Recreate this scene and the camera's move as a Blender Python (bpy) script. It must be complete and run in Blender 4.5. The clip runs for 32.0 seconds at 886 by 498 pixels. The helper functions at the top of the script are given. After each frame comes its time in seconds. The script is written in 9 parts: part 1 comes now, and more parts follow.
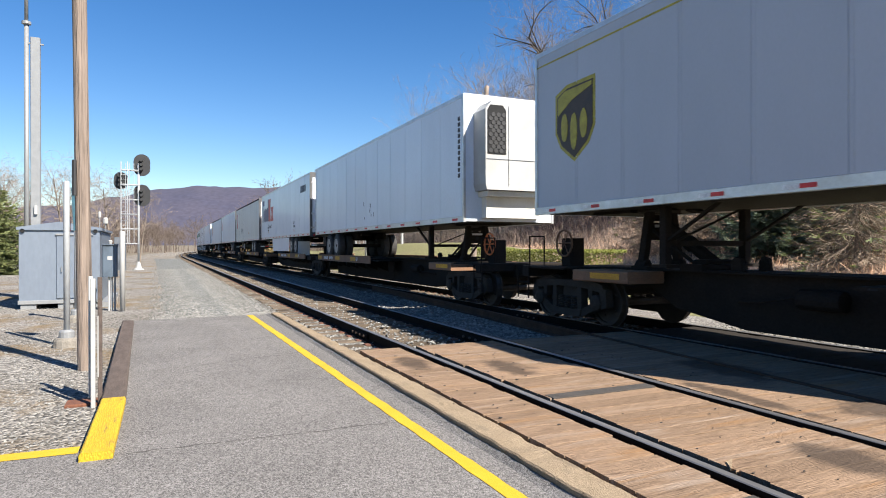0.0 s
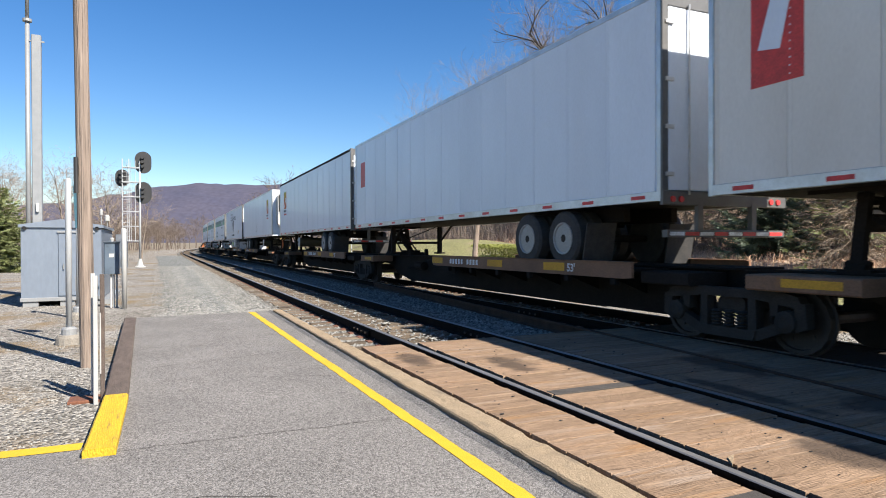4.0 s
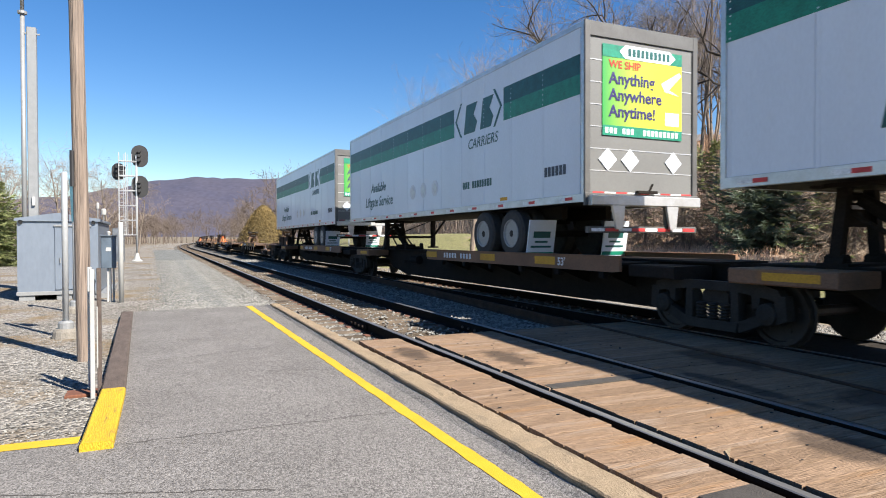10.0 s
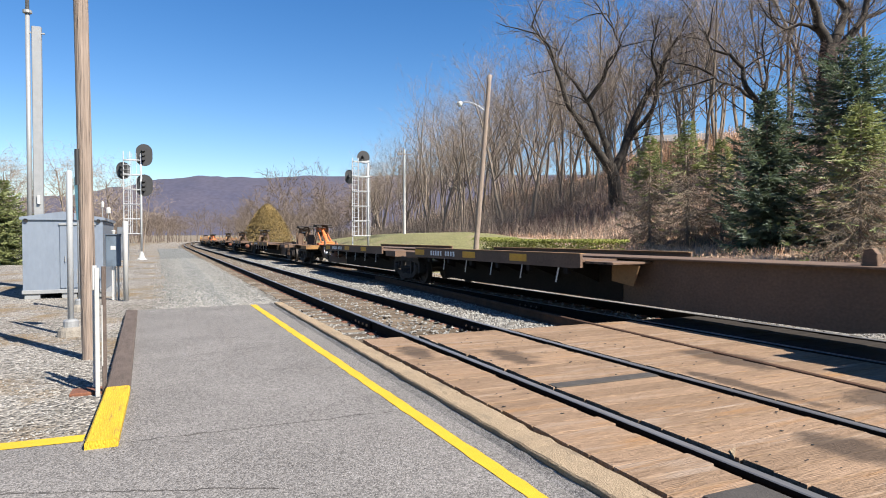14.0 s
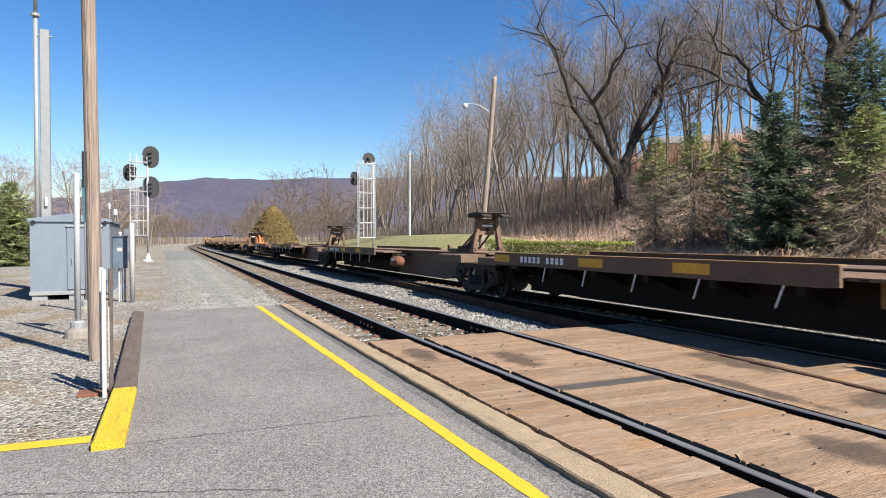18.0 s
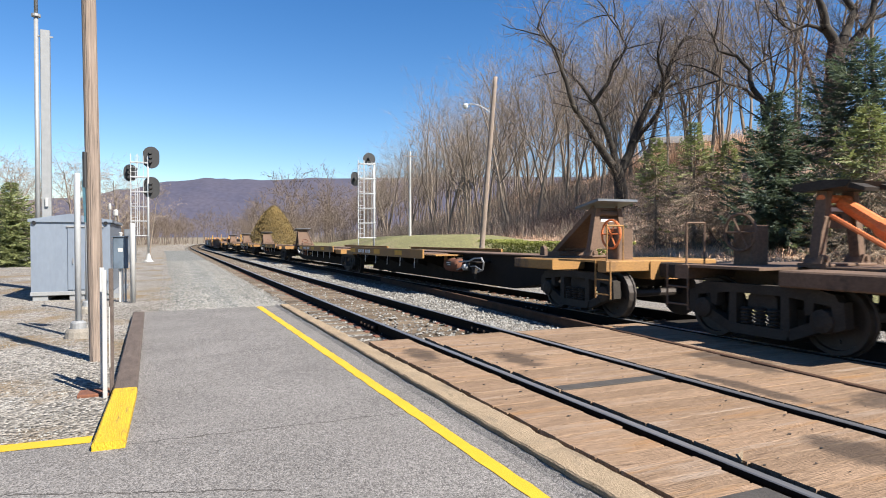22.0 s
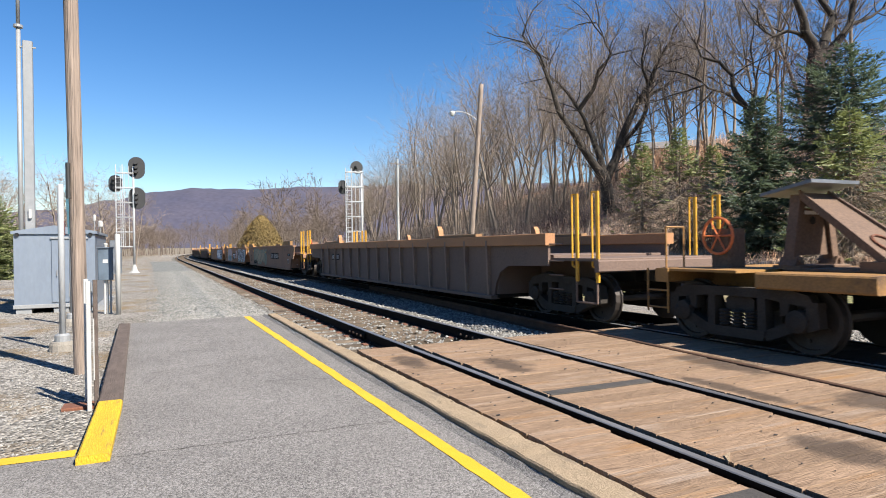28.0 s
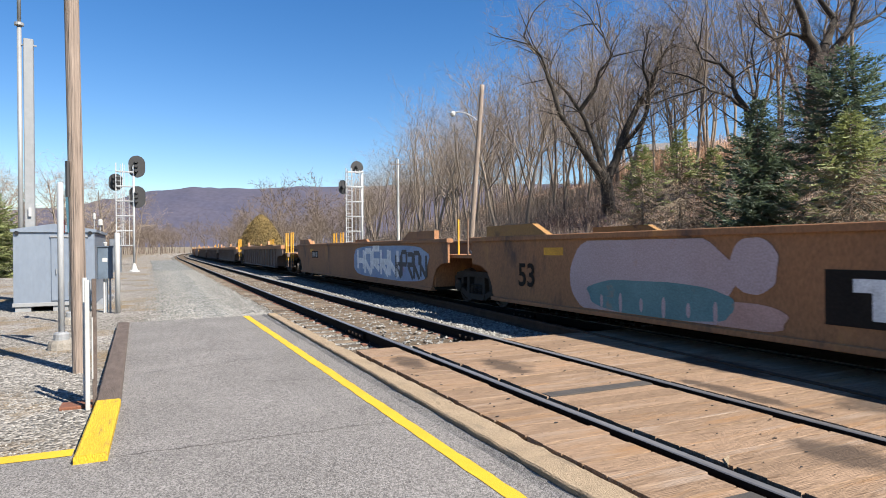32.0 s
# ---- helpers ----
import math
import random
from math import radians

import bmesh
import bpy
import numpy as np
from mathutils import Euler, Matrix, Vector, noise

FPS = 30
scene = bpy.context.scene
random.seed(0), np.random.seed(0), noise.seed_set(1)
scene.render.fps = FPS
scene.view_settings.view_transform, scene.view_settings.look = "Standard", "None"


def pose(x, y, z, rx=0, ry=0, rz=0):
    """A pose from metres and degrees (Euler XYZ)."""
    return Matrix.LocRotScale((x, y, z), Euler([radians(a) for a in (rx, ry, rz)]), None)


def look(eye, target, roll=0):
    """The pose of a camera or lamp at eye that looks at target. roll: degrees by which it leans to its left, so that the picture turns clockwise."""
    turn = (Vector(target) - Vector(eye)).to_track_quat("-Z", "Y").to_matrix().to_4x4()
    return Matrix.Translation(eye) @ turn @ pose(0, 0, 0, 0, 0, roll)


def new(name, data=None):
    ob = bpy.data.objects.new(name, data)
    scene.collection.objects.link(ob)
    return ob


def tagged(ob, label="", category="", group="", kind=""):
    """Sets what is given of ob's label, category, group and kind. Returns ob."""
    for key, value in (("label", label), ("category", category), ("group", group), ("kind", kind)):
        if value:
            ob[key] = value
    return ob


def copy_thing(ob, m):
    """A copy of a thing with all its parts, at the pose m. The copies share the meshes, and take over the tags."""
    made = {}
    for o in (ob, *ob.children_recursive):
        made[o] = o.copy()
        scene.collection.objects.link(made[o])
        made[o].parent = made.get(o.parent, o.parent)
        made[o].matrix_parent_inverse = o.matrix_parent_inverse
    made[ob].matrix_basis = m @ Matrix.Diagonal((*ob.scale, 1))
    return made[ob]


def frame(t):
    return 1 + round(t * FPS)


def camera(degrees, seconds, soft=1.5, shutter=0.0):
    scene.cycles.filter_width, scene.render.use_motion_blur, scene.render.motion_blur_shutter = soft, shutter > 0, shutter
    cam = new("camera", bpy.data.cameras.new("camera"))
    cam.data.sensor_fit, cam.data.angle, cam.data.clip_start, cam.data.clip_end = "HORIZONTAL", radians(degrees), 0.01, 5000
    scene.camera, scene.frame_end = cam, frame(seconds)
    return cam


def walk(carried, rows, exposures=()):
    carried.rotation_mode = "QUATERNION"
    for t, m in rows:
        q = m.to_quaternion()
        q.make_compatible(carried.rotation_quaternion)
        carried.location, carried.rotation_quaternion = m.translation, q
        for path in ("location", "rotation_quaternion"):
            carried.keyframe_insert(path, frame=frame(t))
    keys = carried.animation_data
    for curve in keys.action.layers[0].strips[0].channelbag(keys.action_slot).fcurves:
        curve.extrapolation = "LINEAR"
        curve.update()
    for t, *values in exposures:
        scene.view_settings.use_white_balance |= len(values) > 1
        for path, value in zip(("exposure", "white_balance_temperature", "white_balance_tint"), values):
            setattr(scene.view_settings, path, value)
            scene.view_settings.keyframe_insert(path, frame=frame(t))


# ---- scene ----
SECONDS = 32.0
cam = camera(70.96, SECONDS, soft=1.0, shutter=0.06)
# seconds, eye x, y, z, heading clockwise from the line of the rails, pitch, lean
PATH = [
    (0, 0.007, -0.008, 1.383, 24.318, -0.080, -0.072),
    (0.5, 0.008, -0.006, 1.379, 24.297, -0.069, -0.070),
    (1, 0.004, -0.004, 1.380, 24.378, -0.062, -0.024),
    (1.5, 0.004, -0.004, 1.381, 24.392, -0.125, -0.024),
    (2, 0.007, -0.008, 1.383, 24.316, -0.203, -0.006),
    (2.5, 0.005, -0.008, 1.381, 24.301, -0.256, -0.091),
    (3, 0.004, -0.007, 1.380, 24.218, -0.266, -0.099),
    (3.5, 0.004, -0.008, 1.380, 24.212, -0.308, -0.179),
    (5.5, 0.001, -0.011, 1.379, 24.160, -0.575, -0.105),
    (6, 0.002, -0.010, 1.380, 23.987, -0.611, -0.195),
    (6.5, 0.007, -0.006, 1.375, 23.931, -0.672, -0.197),
    (7, 0.006, -0.002, 1.378, 23.954, -0.735, -0.254),
    (7.5, 0.011, 0.001, 1.379, 24.058, -0.836, -0.328),
    (8, 0.008, 0.006, 1.381, 24.410, -0.923, -0.407),
    (8.5, 0.005, 0.003, 1.375, 24.515, -0.893, -0.204),
    (9, 0.003, -0.003, 1.377, 24.517, -0.864, -0.092),
    (9.5, 0.006, 0.000, 1.375, 24.470, -0.857, -0.044),
    (10, 0.004, -0.002, 1.376, 24.438, -0.894, -0.117),
    (10.5, 0.005, -0.002, 1.374, 24.478, -0.928, -0.152),
    (11, 0.007, -0.007, 1.376, 24.403, -0.943, -0.243),
    (11.5, 0.003, -0.004, 1.376, 24.492, -0.954, -0.190),
    (12, 0.006, -0.002, 1.379, 24.409, -0.998, -0.215),
    (12.5, 0.007, -0.000, 1.377, 24.421, -1.051, -0.221),
    (13, 0.005, -0.000, 1.379, 24.302, -1.082, -0.171),
    (13.5, 0.003, 0.000, 1.380, 24.175, -1.056, -0.097),
    (14, 0.003, 0.004, 1.376, 24.101, -1.009, -0.088),
    (14.5, 0.009, 0.007, 1.378, 24.022, -0.987, -0.169),
    (16.5, 0.006, 0.003, 1.378, 23.915, -0.851, -0.035),
    (17, 0.003, 0.001, 1.377, 23.817, -0.818, 0.013),
    (17.5, 0.001, -0.001, 1.378, 23.734, -0.809, 0.041),
    (18, 0.001, 0.002, 1.379, 23.629, -0.841, -0.056),
    (18.5, 0.005, 0.005, 1.376, 23.626, -0.861, -0.088),
    (19, 0.007, 0.006, 1.375, 23.611, -0.851, -0.099),
    (19.5, 0.003, 0.002, 1.377, 23.657, -0.886, -0.022),
    (20, -0.000, -0.000, 1.380, 23.618, -0.937, 0.000),
    (20.5, 0.007, 0.010, 1.374, 23.606, -0.933, -0.051),
    (21, 0.001, 0.005, 1.376, 23.611, -0.937, -0.064),
    (21.5, -0.000, 0.008, 1.376, 23.671, -0.868, -0.038),
    (22, 0.001, 0.006, 1.377, 23.585, -0.823, -0.098),
    (22.5, 0.003, 0.005, 1.377, 23.539, -0.808, -0.382),
    (23, 0.003, 0.002, 1.376, 23.605, -0.725, -0.232),
    (23.5, 0.005, 0.007, 1.375, 23.682, -0.662, -0.124),
    (24, 0.002, 0.005, 1.377, 23.815, -0.635, -0.146),
    (24.5, 0.002, -0.000, 1.380, 23.646, -0.627, -0.324),
    (25, 0.007, 0.005, 1.379, 23.750, -0.626, -0.290),
    (25.5, 0.017, 0.004, 1.374, 24.080, -0.627, -0.368),
    (27.5, 0.002, -0.021, 1.383, 24.572, -0.167, -0.479),
    (28, 0.016, -0.006, 1.372, 24.627, -0.161, -0.822),
    (28.5, 0.027, 0.006, 1.374, 24.566, -0.139, -0.775),
    (29, 0.020, -0.002, 1.379, 24.447, -0.141, -0.754),
    (29.5, 0.019, -0.000, 1.376, 24.356, -0.109, -0.600),
    (30, 0.014, -0.000, 1.376, 24.389, -0.108, -0.527),
    (30.5, 0.008, -0.002, 1.377, 24.382, -0.110, -0.630),
    (31, 0.006, -0.010, 1.376, 24.549, -0.105, -0.617),
    (31.5, 0.012, -0.006, 1.377, 24.812, -0.115, -0.618),
    (32, 0.022, 0.003, 1.375, 24.631, -0.124, -0.496),
]


def cam_pose(x, y, z, heading, pitch, lean):
    return pose(x, y, z, 0, 0, -heading) @ pose(0, 0, 0, 90 + pitch) @ pose(0, 0, 0, 0, 0, lean)


walk(cam, [(r[0], cam_pose(*r[1:])) for r in PATH])

# ---- light ----
SUN_TO = Vector((0.48, -0.93, 1.0)).normalized()
world = bpy.data.worlds.new("world")
scene.world = world
world.use_nodes = True
wn = world.node_tree.nodes
sky = wn.new("ShaderNodeTexSky")
sky.sky_type = "NISHITA"
sky.sun_disc = False
sky.sun_elevation = math.asin(SUN_TO.z)
sky.sun_rotation = math.atan2(SUN_TO.x, SUN_TO.y)
sky.altitude = 300
sky.air_density, sky.dust_density, sky.ozone_density = 1.0, 0.2, 1.6
wn["Background"].inputs[1].default_value = 0.059
clear = wn.new("ShaderNodeHueSaturation")
clear.inputs["Hue"].default_value = 0.5075
clear.inputs["Saturation"].default_value = 1.37
world.node_tree.links.new(sky.outputs[0], clear.inputs["Color"])
world.node_tree.links.new(clear.outputs[0], wn["Background"].inputs[0])
sun_data = bpy.data.lights.new("sun", "SUN")
sun_data.energy, sun_data.angle, sun_data.color = 5.0, radians(0.53), (1.0, 0.94, 0.85)
sun = new("sun", sun_data)
sun.matrix_world = look((0, 0, 60), Vector((0, 0, 60)) - SUN_TO)
scene.view_settings.exposure = 1.4


# ---- materials ----
def mat(name, base, rough=0.8, metal=0.0, dark=None, scale=6.0, mix=0.5, bump=0.0, bscale=40.0, spots=None, vary=0.0,
        island=0.0, stretch=(1, 1, 1), spec=0.5, fine=0.25, coat=0.0, cells=None):
    """Base colour broken up by a coarse stain noise and a fine grain; bump from the grain; vary: brightness object by object."""
    m = bpy.data.materials.new(name)
    m.use_nodes = True
    nt = m.node_tree
    n, ln = nt.nodes, nt.links.new
    bs = n["Principled BSDF"]
    bs.inputs["Roughness"].default_value = rough
    bs.inputs["Metallic"].default_value = metal
    bs.inputs["Specular IOR Level"].default_value = spec
    bs.inputs["Coat Weight"].default_value = coat
    tc = n.new("ShaderNodeTexCoord")
    mp = n.new("ShaderNodeMapping")
    mp.inputs["Scale"].default_value = stretch
    ln(tc.outputs["Object"], mp.inputs[0])
    oi = n.new("ShaderNodeObjectInfo")
    off = n.new("ShaderNodeVectorMath")
    off.operation = "SCALE"
    cmb = n.new("ShaderNodeCombineXYZ")
    for i in range(3):
        ln(oi.outputs["Random"], cmb.inputs[i])
    ln(cmb.outputs[0], off.inputs[0])
    off.inputs["Scale"].default_value = 37.0 if vary else 0.0
    add = n.new("ShaderNodeVectorMath")
    ln(mp.outputs[0], add.inputs[0])
    ln(off.outputs[0], add.inputs[1])
    big = n.new("ShaderNodeTexNoise")
    big.inputs["Scale"].default_value = scale
    big.inputs["Detail"].default_value = 6
    big.inputs["Roughness"].default_value = 0.62
    ln(add.outputs[0], big.inputs["Vector"])
    small = n.new("ShaderNodeTexNoise")
    small.inputs["Scale"].default_value = bscale
    small.inputs["Detail"].default_value = 4
    ln(add.outputs[0], small.inputs["Vector"])
    dark = dark or tuple(c * 0.55 for c in base)
    ramp = n.new("ShaderNodeValToRGB")
    ramp.color_ramp.elements[0].position = 0.5 - 0.5 * mix
    ramp.color_ramp.elements[1].position = 0.5 + 0.35 * mix
    ramp.color_ramp.elements[0].color = (*dark, 1)
    ramp.color_ramp.elements[1].color = (*base, 1)
    ln(big.outputs[0], ramp.inputs[0])
    col = ramp.outputs[0]
    g = n.new("ShaderNodeMapRange")
    g.inputs["From Min"].default_value, g.inputs["From Max"].default_value = 0.25, 0.75
    g.inputs["To Min"].default_value, g.inputs["To Max"].default_value = 1 - fine, 1 + fine
    ln(small.outputs[0], g.inputs[0])
    mul = n.new("ShaderNodeVectorMath")
    mul.operation = "SCALE"
    ln(col, mul.inputs[0])
    ln(g.outputs[0], mul.inputs["Scale"])
    col = mul.outputs[0]
    for amount, source in ((vary, oi.outputs["Random"]), (island, None)):
        if amount:
            if source is None:
                source = n.new("ShaderNodeNewGeometry").outputs["Random Per Island"]
            v = n.new("ShaderNodeMapRange")
            v.inputs["To Min"].default_value, v.inputs["To Max"].default_value = 1 - amount, 1 + amount
            ln(source, v.inputs[0])
            mv = n.new("ShaderNodeVectorMath")
            mv.operation = "SCALE"
            ln(col, mv.inputs[0])
            ln(v.outputs[0], mv.inputs["Scale"])
            col = mv.outputs[0]
    height = small.outputs[0]
    if cells:
        vo = n.new("ShaderNodeTexVoronoi")
        vo.inputs["Scale"].default_value = cells[0]
        ln(add.outputs[0], vo.inputs["Vector"])
        bw = n.new("ShaderNodeRGBToBW")
        ln(vo.outputs["Color"], bw.inputs[0])
        v = n.new("ShaderNodeMapRange")
        v.inputs["From Min"].default_value, v.inputs["From Max"].default_value = 0.15, 0.85
        v.inputs["To Min"].default_value, v.inputs["To Max"].default_value = 1 - cells[1], 1 + cells[1]
        ln(bw.outputs[0], v.inputs[0])
        mv = n.new("ShaderNodeVectorMath")
        mv.operation = "SCALE"
        ln(col, mv.inputs[0])
        ln(v.outputs[0], mv.inputs["Scale"])
        col = mv.outputs[0]
        inv = n.new("ShaderNodeMath")
        inv.operation = "MULTIPLY_ADD"
        inv.inputs[1].default_value = -1.6
        ln(vo.outputs["Distance"], inv.inputs[0])
        ln(small.outputs[0], inv.inputs[2])
        height = inv.outputs[0]
    for colour, sc, lo in (spots if isinstance(spots, list) else ([spots] if spots else [])):
        sp = n.new("ShaderNodeTexNoise")
        sp.inputs["Scale"].default_value = sc
        sp.inputs["Detail"].default_value = 8
        sp.inputs["Roughness"].default_value = 0.7
        ln(add.outputs[0], sp.inputs["Vector"])
        sr = n.new("ShaderNodeMapRange")
        sr.inputs["From Min"].default_value, sr.inputs["From Max"].default_value = lo, lo + 0.12
        ln(sp.outputs[0], sr.inputs[0])
        mx = n.new("ShaderNodeMix")
        mx.data_type = "RGBA"
        ln(sr.outputs[0], mx.inputs["Factor"])
        ln(col, mx.inputs["A"])
        mx.inputs["B"].default_value = (*colour, 1)
        col = mx.outputs["Result"]
    ln(col, bs.inputs["Base Color"])
    if bump:
        b = n.new("ShaderNodeBump")
        b.inputs["Strength"].default_value = bump
        b.inputs["Distance"].default_value = 0.02
        ln(height, b.inputs["Height"])
        ln(b.outputs[0], bs.inputs["Normal"])
    return m


def leafy(m, colour, share=0.35):
    """Lets some light through thin leaves and needles."""
    nt = m.node_tree
    tr = nt.nodes.new("ShaderNodeBsdfTranslucent")
    tr.inputs[0].default_value = (*colour, 1)
    mx = nt.nodes.new("ShaderNodeMixShader")
    mx.inputs[0].default_value = share
    nt.links.new(nt.nodes["Principled BSDF"].outputs[0], mx.inputs[1])
    nt.links.new(tr.outputs[0], mx.inputs[2])
    nt.links.new(mx.outputs[0], nt.nodes["Material Output"].inputs[0])
    return m


M_ASPHALT = mat("asphalt", (0.17, 0.16, 0.152), 0.95, dark=(0.132, 0.124, 0.118), scale=0.9, mix=0.5, bump=0.35, bscale=50, fine=0.2, cells=(110, 0.5), spec=0.08, spots=[((0.297, 0.293, 0.29), 75, 0.60), ((0.0618, 0.0595, 0.059), 55, 0.60)])
M_GRAVEL = mat("gravel", (0.246, 0.231, 0.21), 0.95, dark=(0.144, 0.128, 0.108), scale=0.55, mix=0.6, bump=1.0, bscale=18, fine=0.35, cells=(26, 0.55), spots=((0.184, 0.135, 0.0825), 0.35, 0.50), spec=0.08)
M_SHOULDER = mat("shoulder_ballast", (0.191, 0.194, 0.186), 0.95, dark=(0.0972, 0.0979, 0.0907), scale=2.2, mix=0.7, bump=1.0, bscale=24, fine=0.4, cells=(22, 0.6), spec=0.08)
M_STONE = mat("ballast_stone", (0.246, 0.24, 0.223), 0.9, dark=(0.136, 0.129, 0.117), scale=3, mix=0.8, bump=0.2, island=0.32, spec=0.08)
M_BALLAST = mat("ballast_bed", (0.162, 0.151, 0.134), 0.95, dark=(0.0781, 0.069, 0.0602), scale=4, mix=0.9, bump=1.0, bscale=28, fine=0.4, cells=(18, 0.5), spec=0.08)
M_TIE = mat("tie_wood", (0.141, 0.11, 0.0798), 0.9, dark=(0.0668, 0.0535, 0.0439), scale=3, stretch=(1, 9, 4), bump=0.5, bscale=20, vary=0.25, spec=0.08)
M_BOARD = mat("crossing_board", (0.258, 0.176, 0.118), 0.85, dark=(0.14, 0.0946, 0.0623), scale=1.7, mix=0.9, stretch=(0.8, 9, 4), bump=0.7, bscale=13,
              fine=0.32, vary=0.14, spots=[((0.251, 0.146, 0.0744), 0.5, 0.56), ((0.262, 0.2, 0.153), 0.6, 0.55), ((0.0912, 0.0593, 0.0403), 2.6, 0.585), ((0.0342, 0.0237, 0.0172), 5.5, 0.615)], spec=0.08)


def stained(m, places, colour):
    """Soft-edged spill marks at places on the ground: (x, y, half-length across, half-length along)."""
    nt = m.node_tree
    n, ln = nt.nodes, nt.links.new
    bs = n["Principled BSDF"]
    geo = n.new("ShaderNodeNewGeometry")
    ns = n.new("ShaderNodeTexNoise")
    ns.inputs["Scale"].default_value, ns.inputs["Detail"].default_value = 4.0, 6
    ln(geo.outputs["Position"], ns.inputs["Vector"])
    for x, y, rx, ry in places:
        mp = n.new("ShaderNodeMapping")
        mp.inputs["Location"].default_value = (-x / rx, -y / ry, 0)
        mp.inputs["Scale"].default_value = (1 / rx, 1 / ry, 0)
        ln(geo.outputs["Position"], mp.inputs[0])
        ds = n.new("ShaderNodeVectorMath")
        ds.operation = "LENGTH"
        ln(mp.outputs[0], ds.inputs[0])
        ad = n.new("ShaderNodeMath")
        ad.operation = "MULTIPLY_ADD"
        ad.inputs[1].default_value = 1.6
        ln(ns.outputs[0], ad.inputs[0])
        ln(ds.outputs["Value"], ad.inputs[2])
        mr = n.new("ShaderNodeMapRange")
        mr.inputs["From Min"].default_value, mr.inputs["From Max"].default_value = 1.35, 1.85
        mr.inputs["To Min"].default_value, mr.inputs["To Max"].default_value = 0.8, 0.0
        ln(ad.outputs[0], mr.inputs[0])
        mx = n.new("ShaderNodeMix")
        mx.data_type = "RGBA"
        ln(mr.outputs[0], mx.inputs["Factor"])
        ln(bs.inputs["Base Color"].links[0].from_socket, mx.inputs["A"])
        mx.inputs["B"].default_value = (*colour, 1)
        ln(mx.outputs["Result"], bs.inputs["Base Color"])


stained(M_BOARD, [(4.10, 2.62, 0.30, 0.36), (3.72, 6.3, 0.26, 0.5), (2.80, 7.0, 0.2, 0.5), (3.9, 1.7, 0.4, 0.3), (5.05, 2.1, 0.35, 0.5), (5.7, 3.3, 0.45, 0.4), (5.9, 5.2, 0.4, 0.8), (4.95, 4.2, 0.14, 0.9)], (0.055, 0.042, 0.034))
# Grease and the train's shade, both put into one near-black board colour.
M_GREASE_SHADE = mat("greasy_shaded_board", (0.040, 0.034, 0.029), 0.8, dark=(0.020, 0.018, 0.016), scale=1.2, mix=0.7, stretch=(1, 6, 4), bump=0.4, bscale=13, fine=0.3, spec=0.08)
M_PATCH = mat("tar_patch", (0.0504, 0.0437, 0.0386), 0.9, bump=0.4, bscale=90)
M_EDGE = mat("edge_timber", (0.289, 0.224, 0.152), 0.9, dark=(0.196, 0.147, 0.0975), scale=2.5, mix=0.8, stretch=(3, 1.2, 3), bump=0.6, bscale=45, fine=0.35, spots=[((0.17, 0.134, 0.0975), 1.6, 0.55), ((0.0827, 0.0618, 0.0412), 5, 0.60)], spec=0.08)
M_YELKERB = mat("yellow_kerb_paint", (0.484, 0.325, 0.0118), 0.75, dark=(0.389, 0.236, 0.00886), scale=1.5, mix=0.7, stretch=(7, 1.2, 3), bump=0.6, bscale=14, fine=0.2, spots=[((0.177, 0.112, 0.0354), 2.2, 0.57), ((0.0708, 0.0502, 0.0295), 5.0, 0.655)])
M_KERB = mat("weathered_kerb", (0.116, 0.092, 0.0792), 0.95, dark=(0.0686, 0.0554, 0.0502), scale=3, stretch=(5, 1, 3), bump=0.5, bscale=30, spec=0.08)
M_YELLOW = mat("yellow_paint", (0.484, 0.325, 0.0118), 0.75, dark=(0.402, 0.248, 0.00886), scale=2.5, mix=0.6, bump=0.25, bscale=120, fine=0.12, spots=((0.189, 0.13, 0.0354), 9, 0.70))
M_RAIL = mat("rail_steel", (0.014, 0.011, 0.009), 0.9, 0.0, dark=(0.008, 0.007, 0.006), scale=3, bump=0.2, spec=0.06)
M_RUSTRAIL = mat("rusty_rail", (0.085, 0.048, 0.032), 0.9, dark=(0.045, 0.028, 0.02), scale=4, bump=0.3, spec=0.1)
M_RAILTOP = mat("rail_head", (0.24, 0.235, 0.235), 0.42, 0.5, dark=(0.12, 0.115, 0.11), scale=2, mix=0.4, stretch=(1, 0.1, 1), fine=0.1)
M_GRASS = mat("lawn", (0.168, 0.153, 0.0638), 0.95, dark=(0.107, 0.109, 0.0357), scale=0.35, mix=0.7, bump=0.8, bscale=9, fine=0.5, cells=(12, 0.35), spots=((0.184, 0.143, 0.0818), 0.5, 0.54))
M_FIELD = mat("dead_field", (0.17, 0.135, 0.088), 0.95, dark=(0.10, 0.08, 0.052), scale=0.05, mix=0.7, bump=0.6, bscale=2, fine=0.4)
M_SLOPE = mat("leaf_litter", (0.321, 0.23, 0.159), 0.95, dark=(0.174, 0.119, 0.0853), scale=0.35, mix=0.8, bump=0.9, bscale=6, fine=0.5, cells=(5, 0.5))
M_BARK = mat("bark", (0.229, 0.185, 0.145), 0.95, dark=(0.0913, 0.0716, 0.0558), scale=2.0, stretch=(4, 4, 0.6), bump=0.6, bscale=14)
M_SIDING = mat("tan_siding", (0.359, 0.328, 0.273), 0.7, scale=0.8, mix=0.4, stretch=(0.5, 0.5, 8), fine=0.1)
M_ROOF = mat("grey_shingle", (0.16, 0.152, 0.148), 0.9, scale=1.2, mix=0.5, stretch=(1, 1, 6))
M_OLDBARK = mat("old_bark", (0.0431, 0.0342, 0.026), 0.95, dark=(0.0116, 0.00924, 0.00781), scale=2.5, stretch=(4, 4, 0.6), bump=0.8, bscale=10)
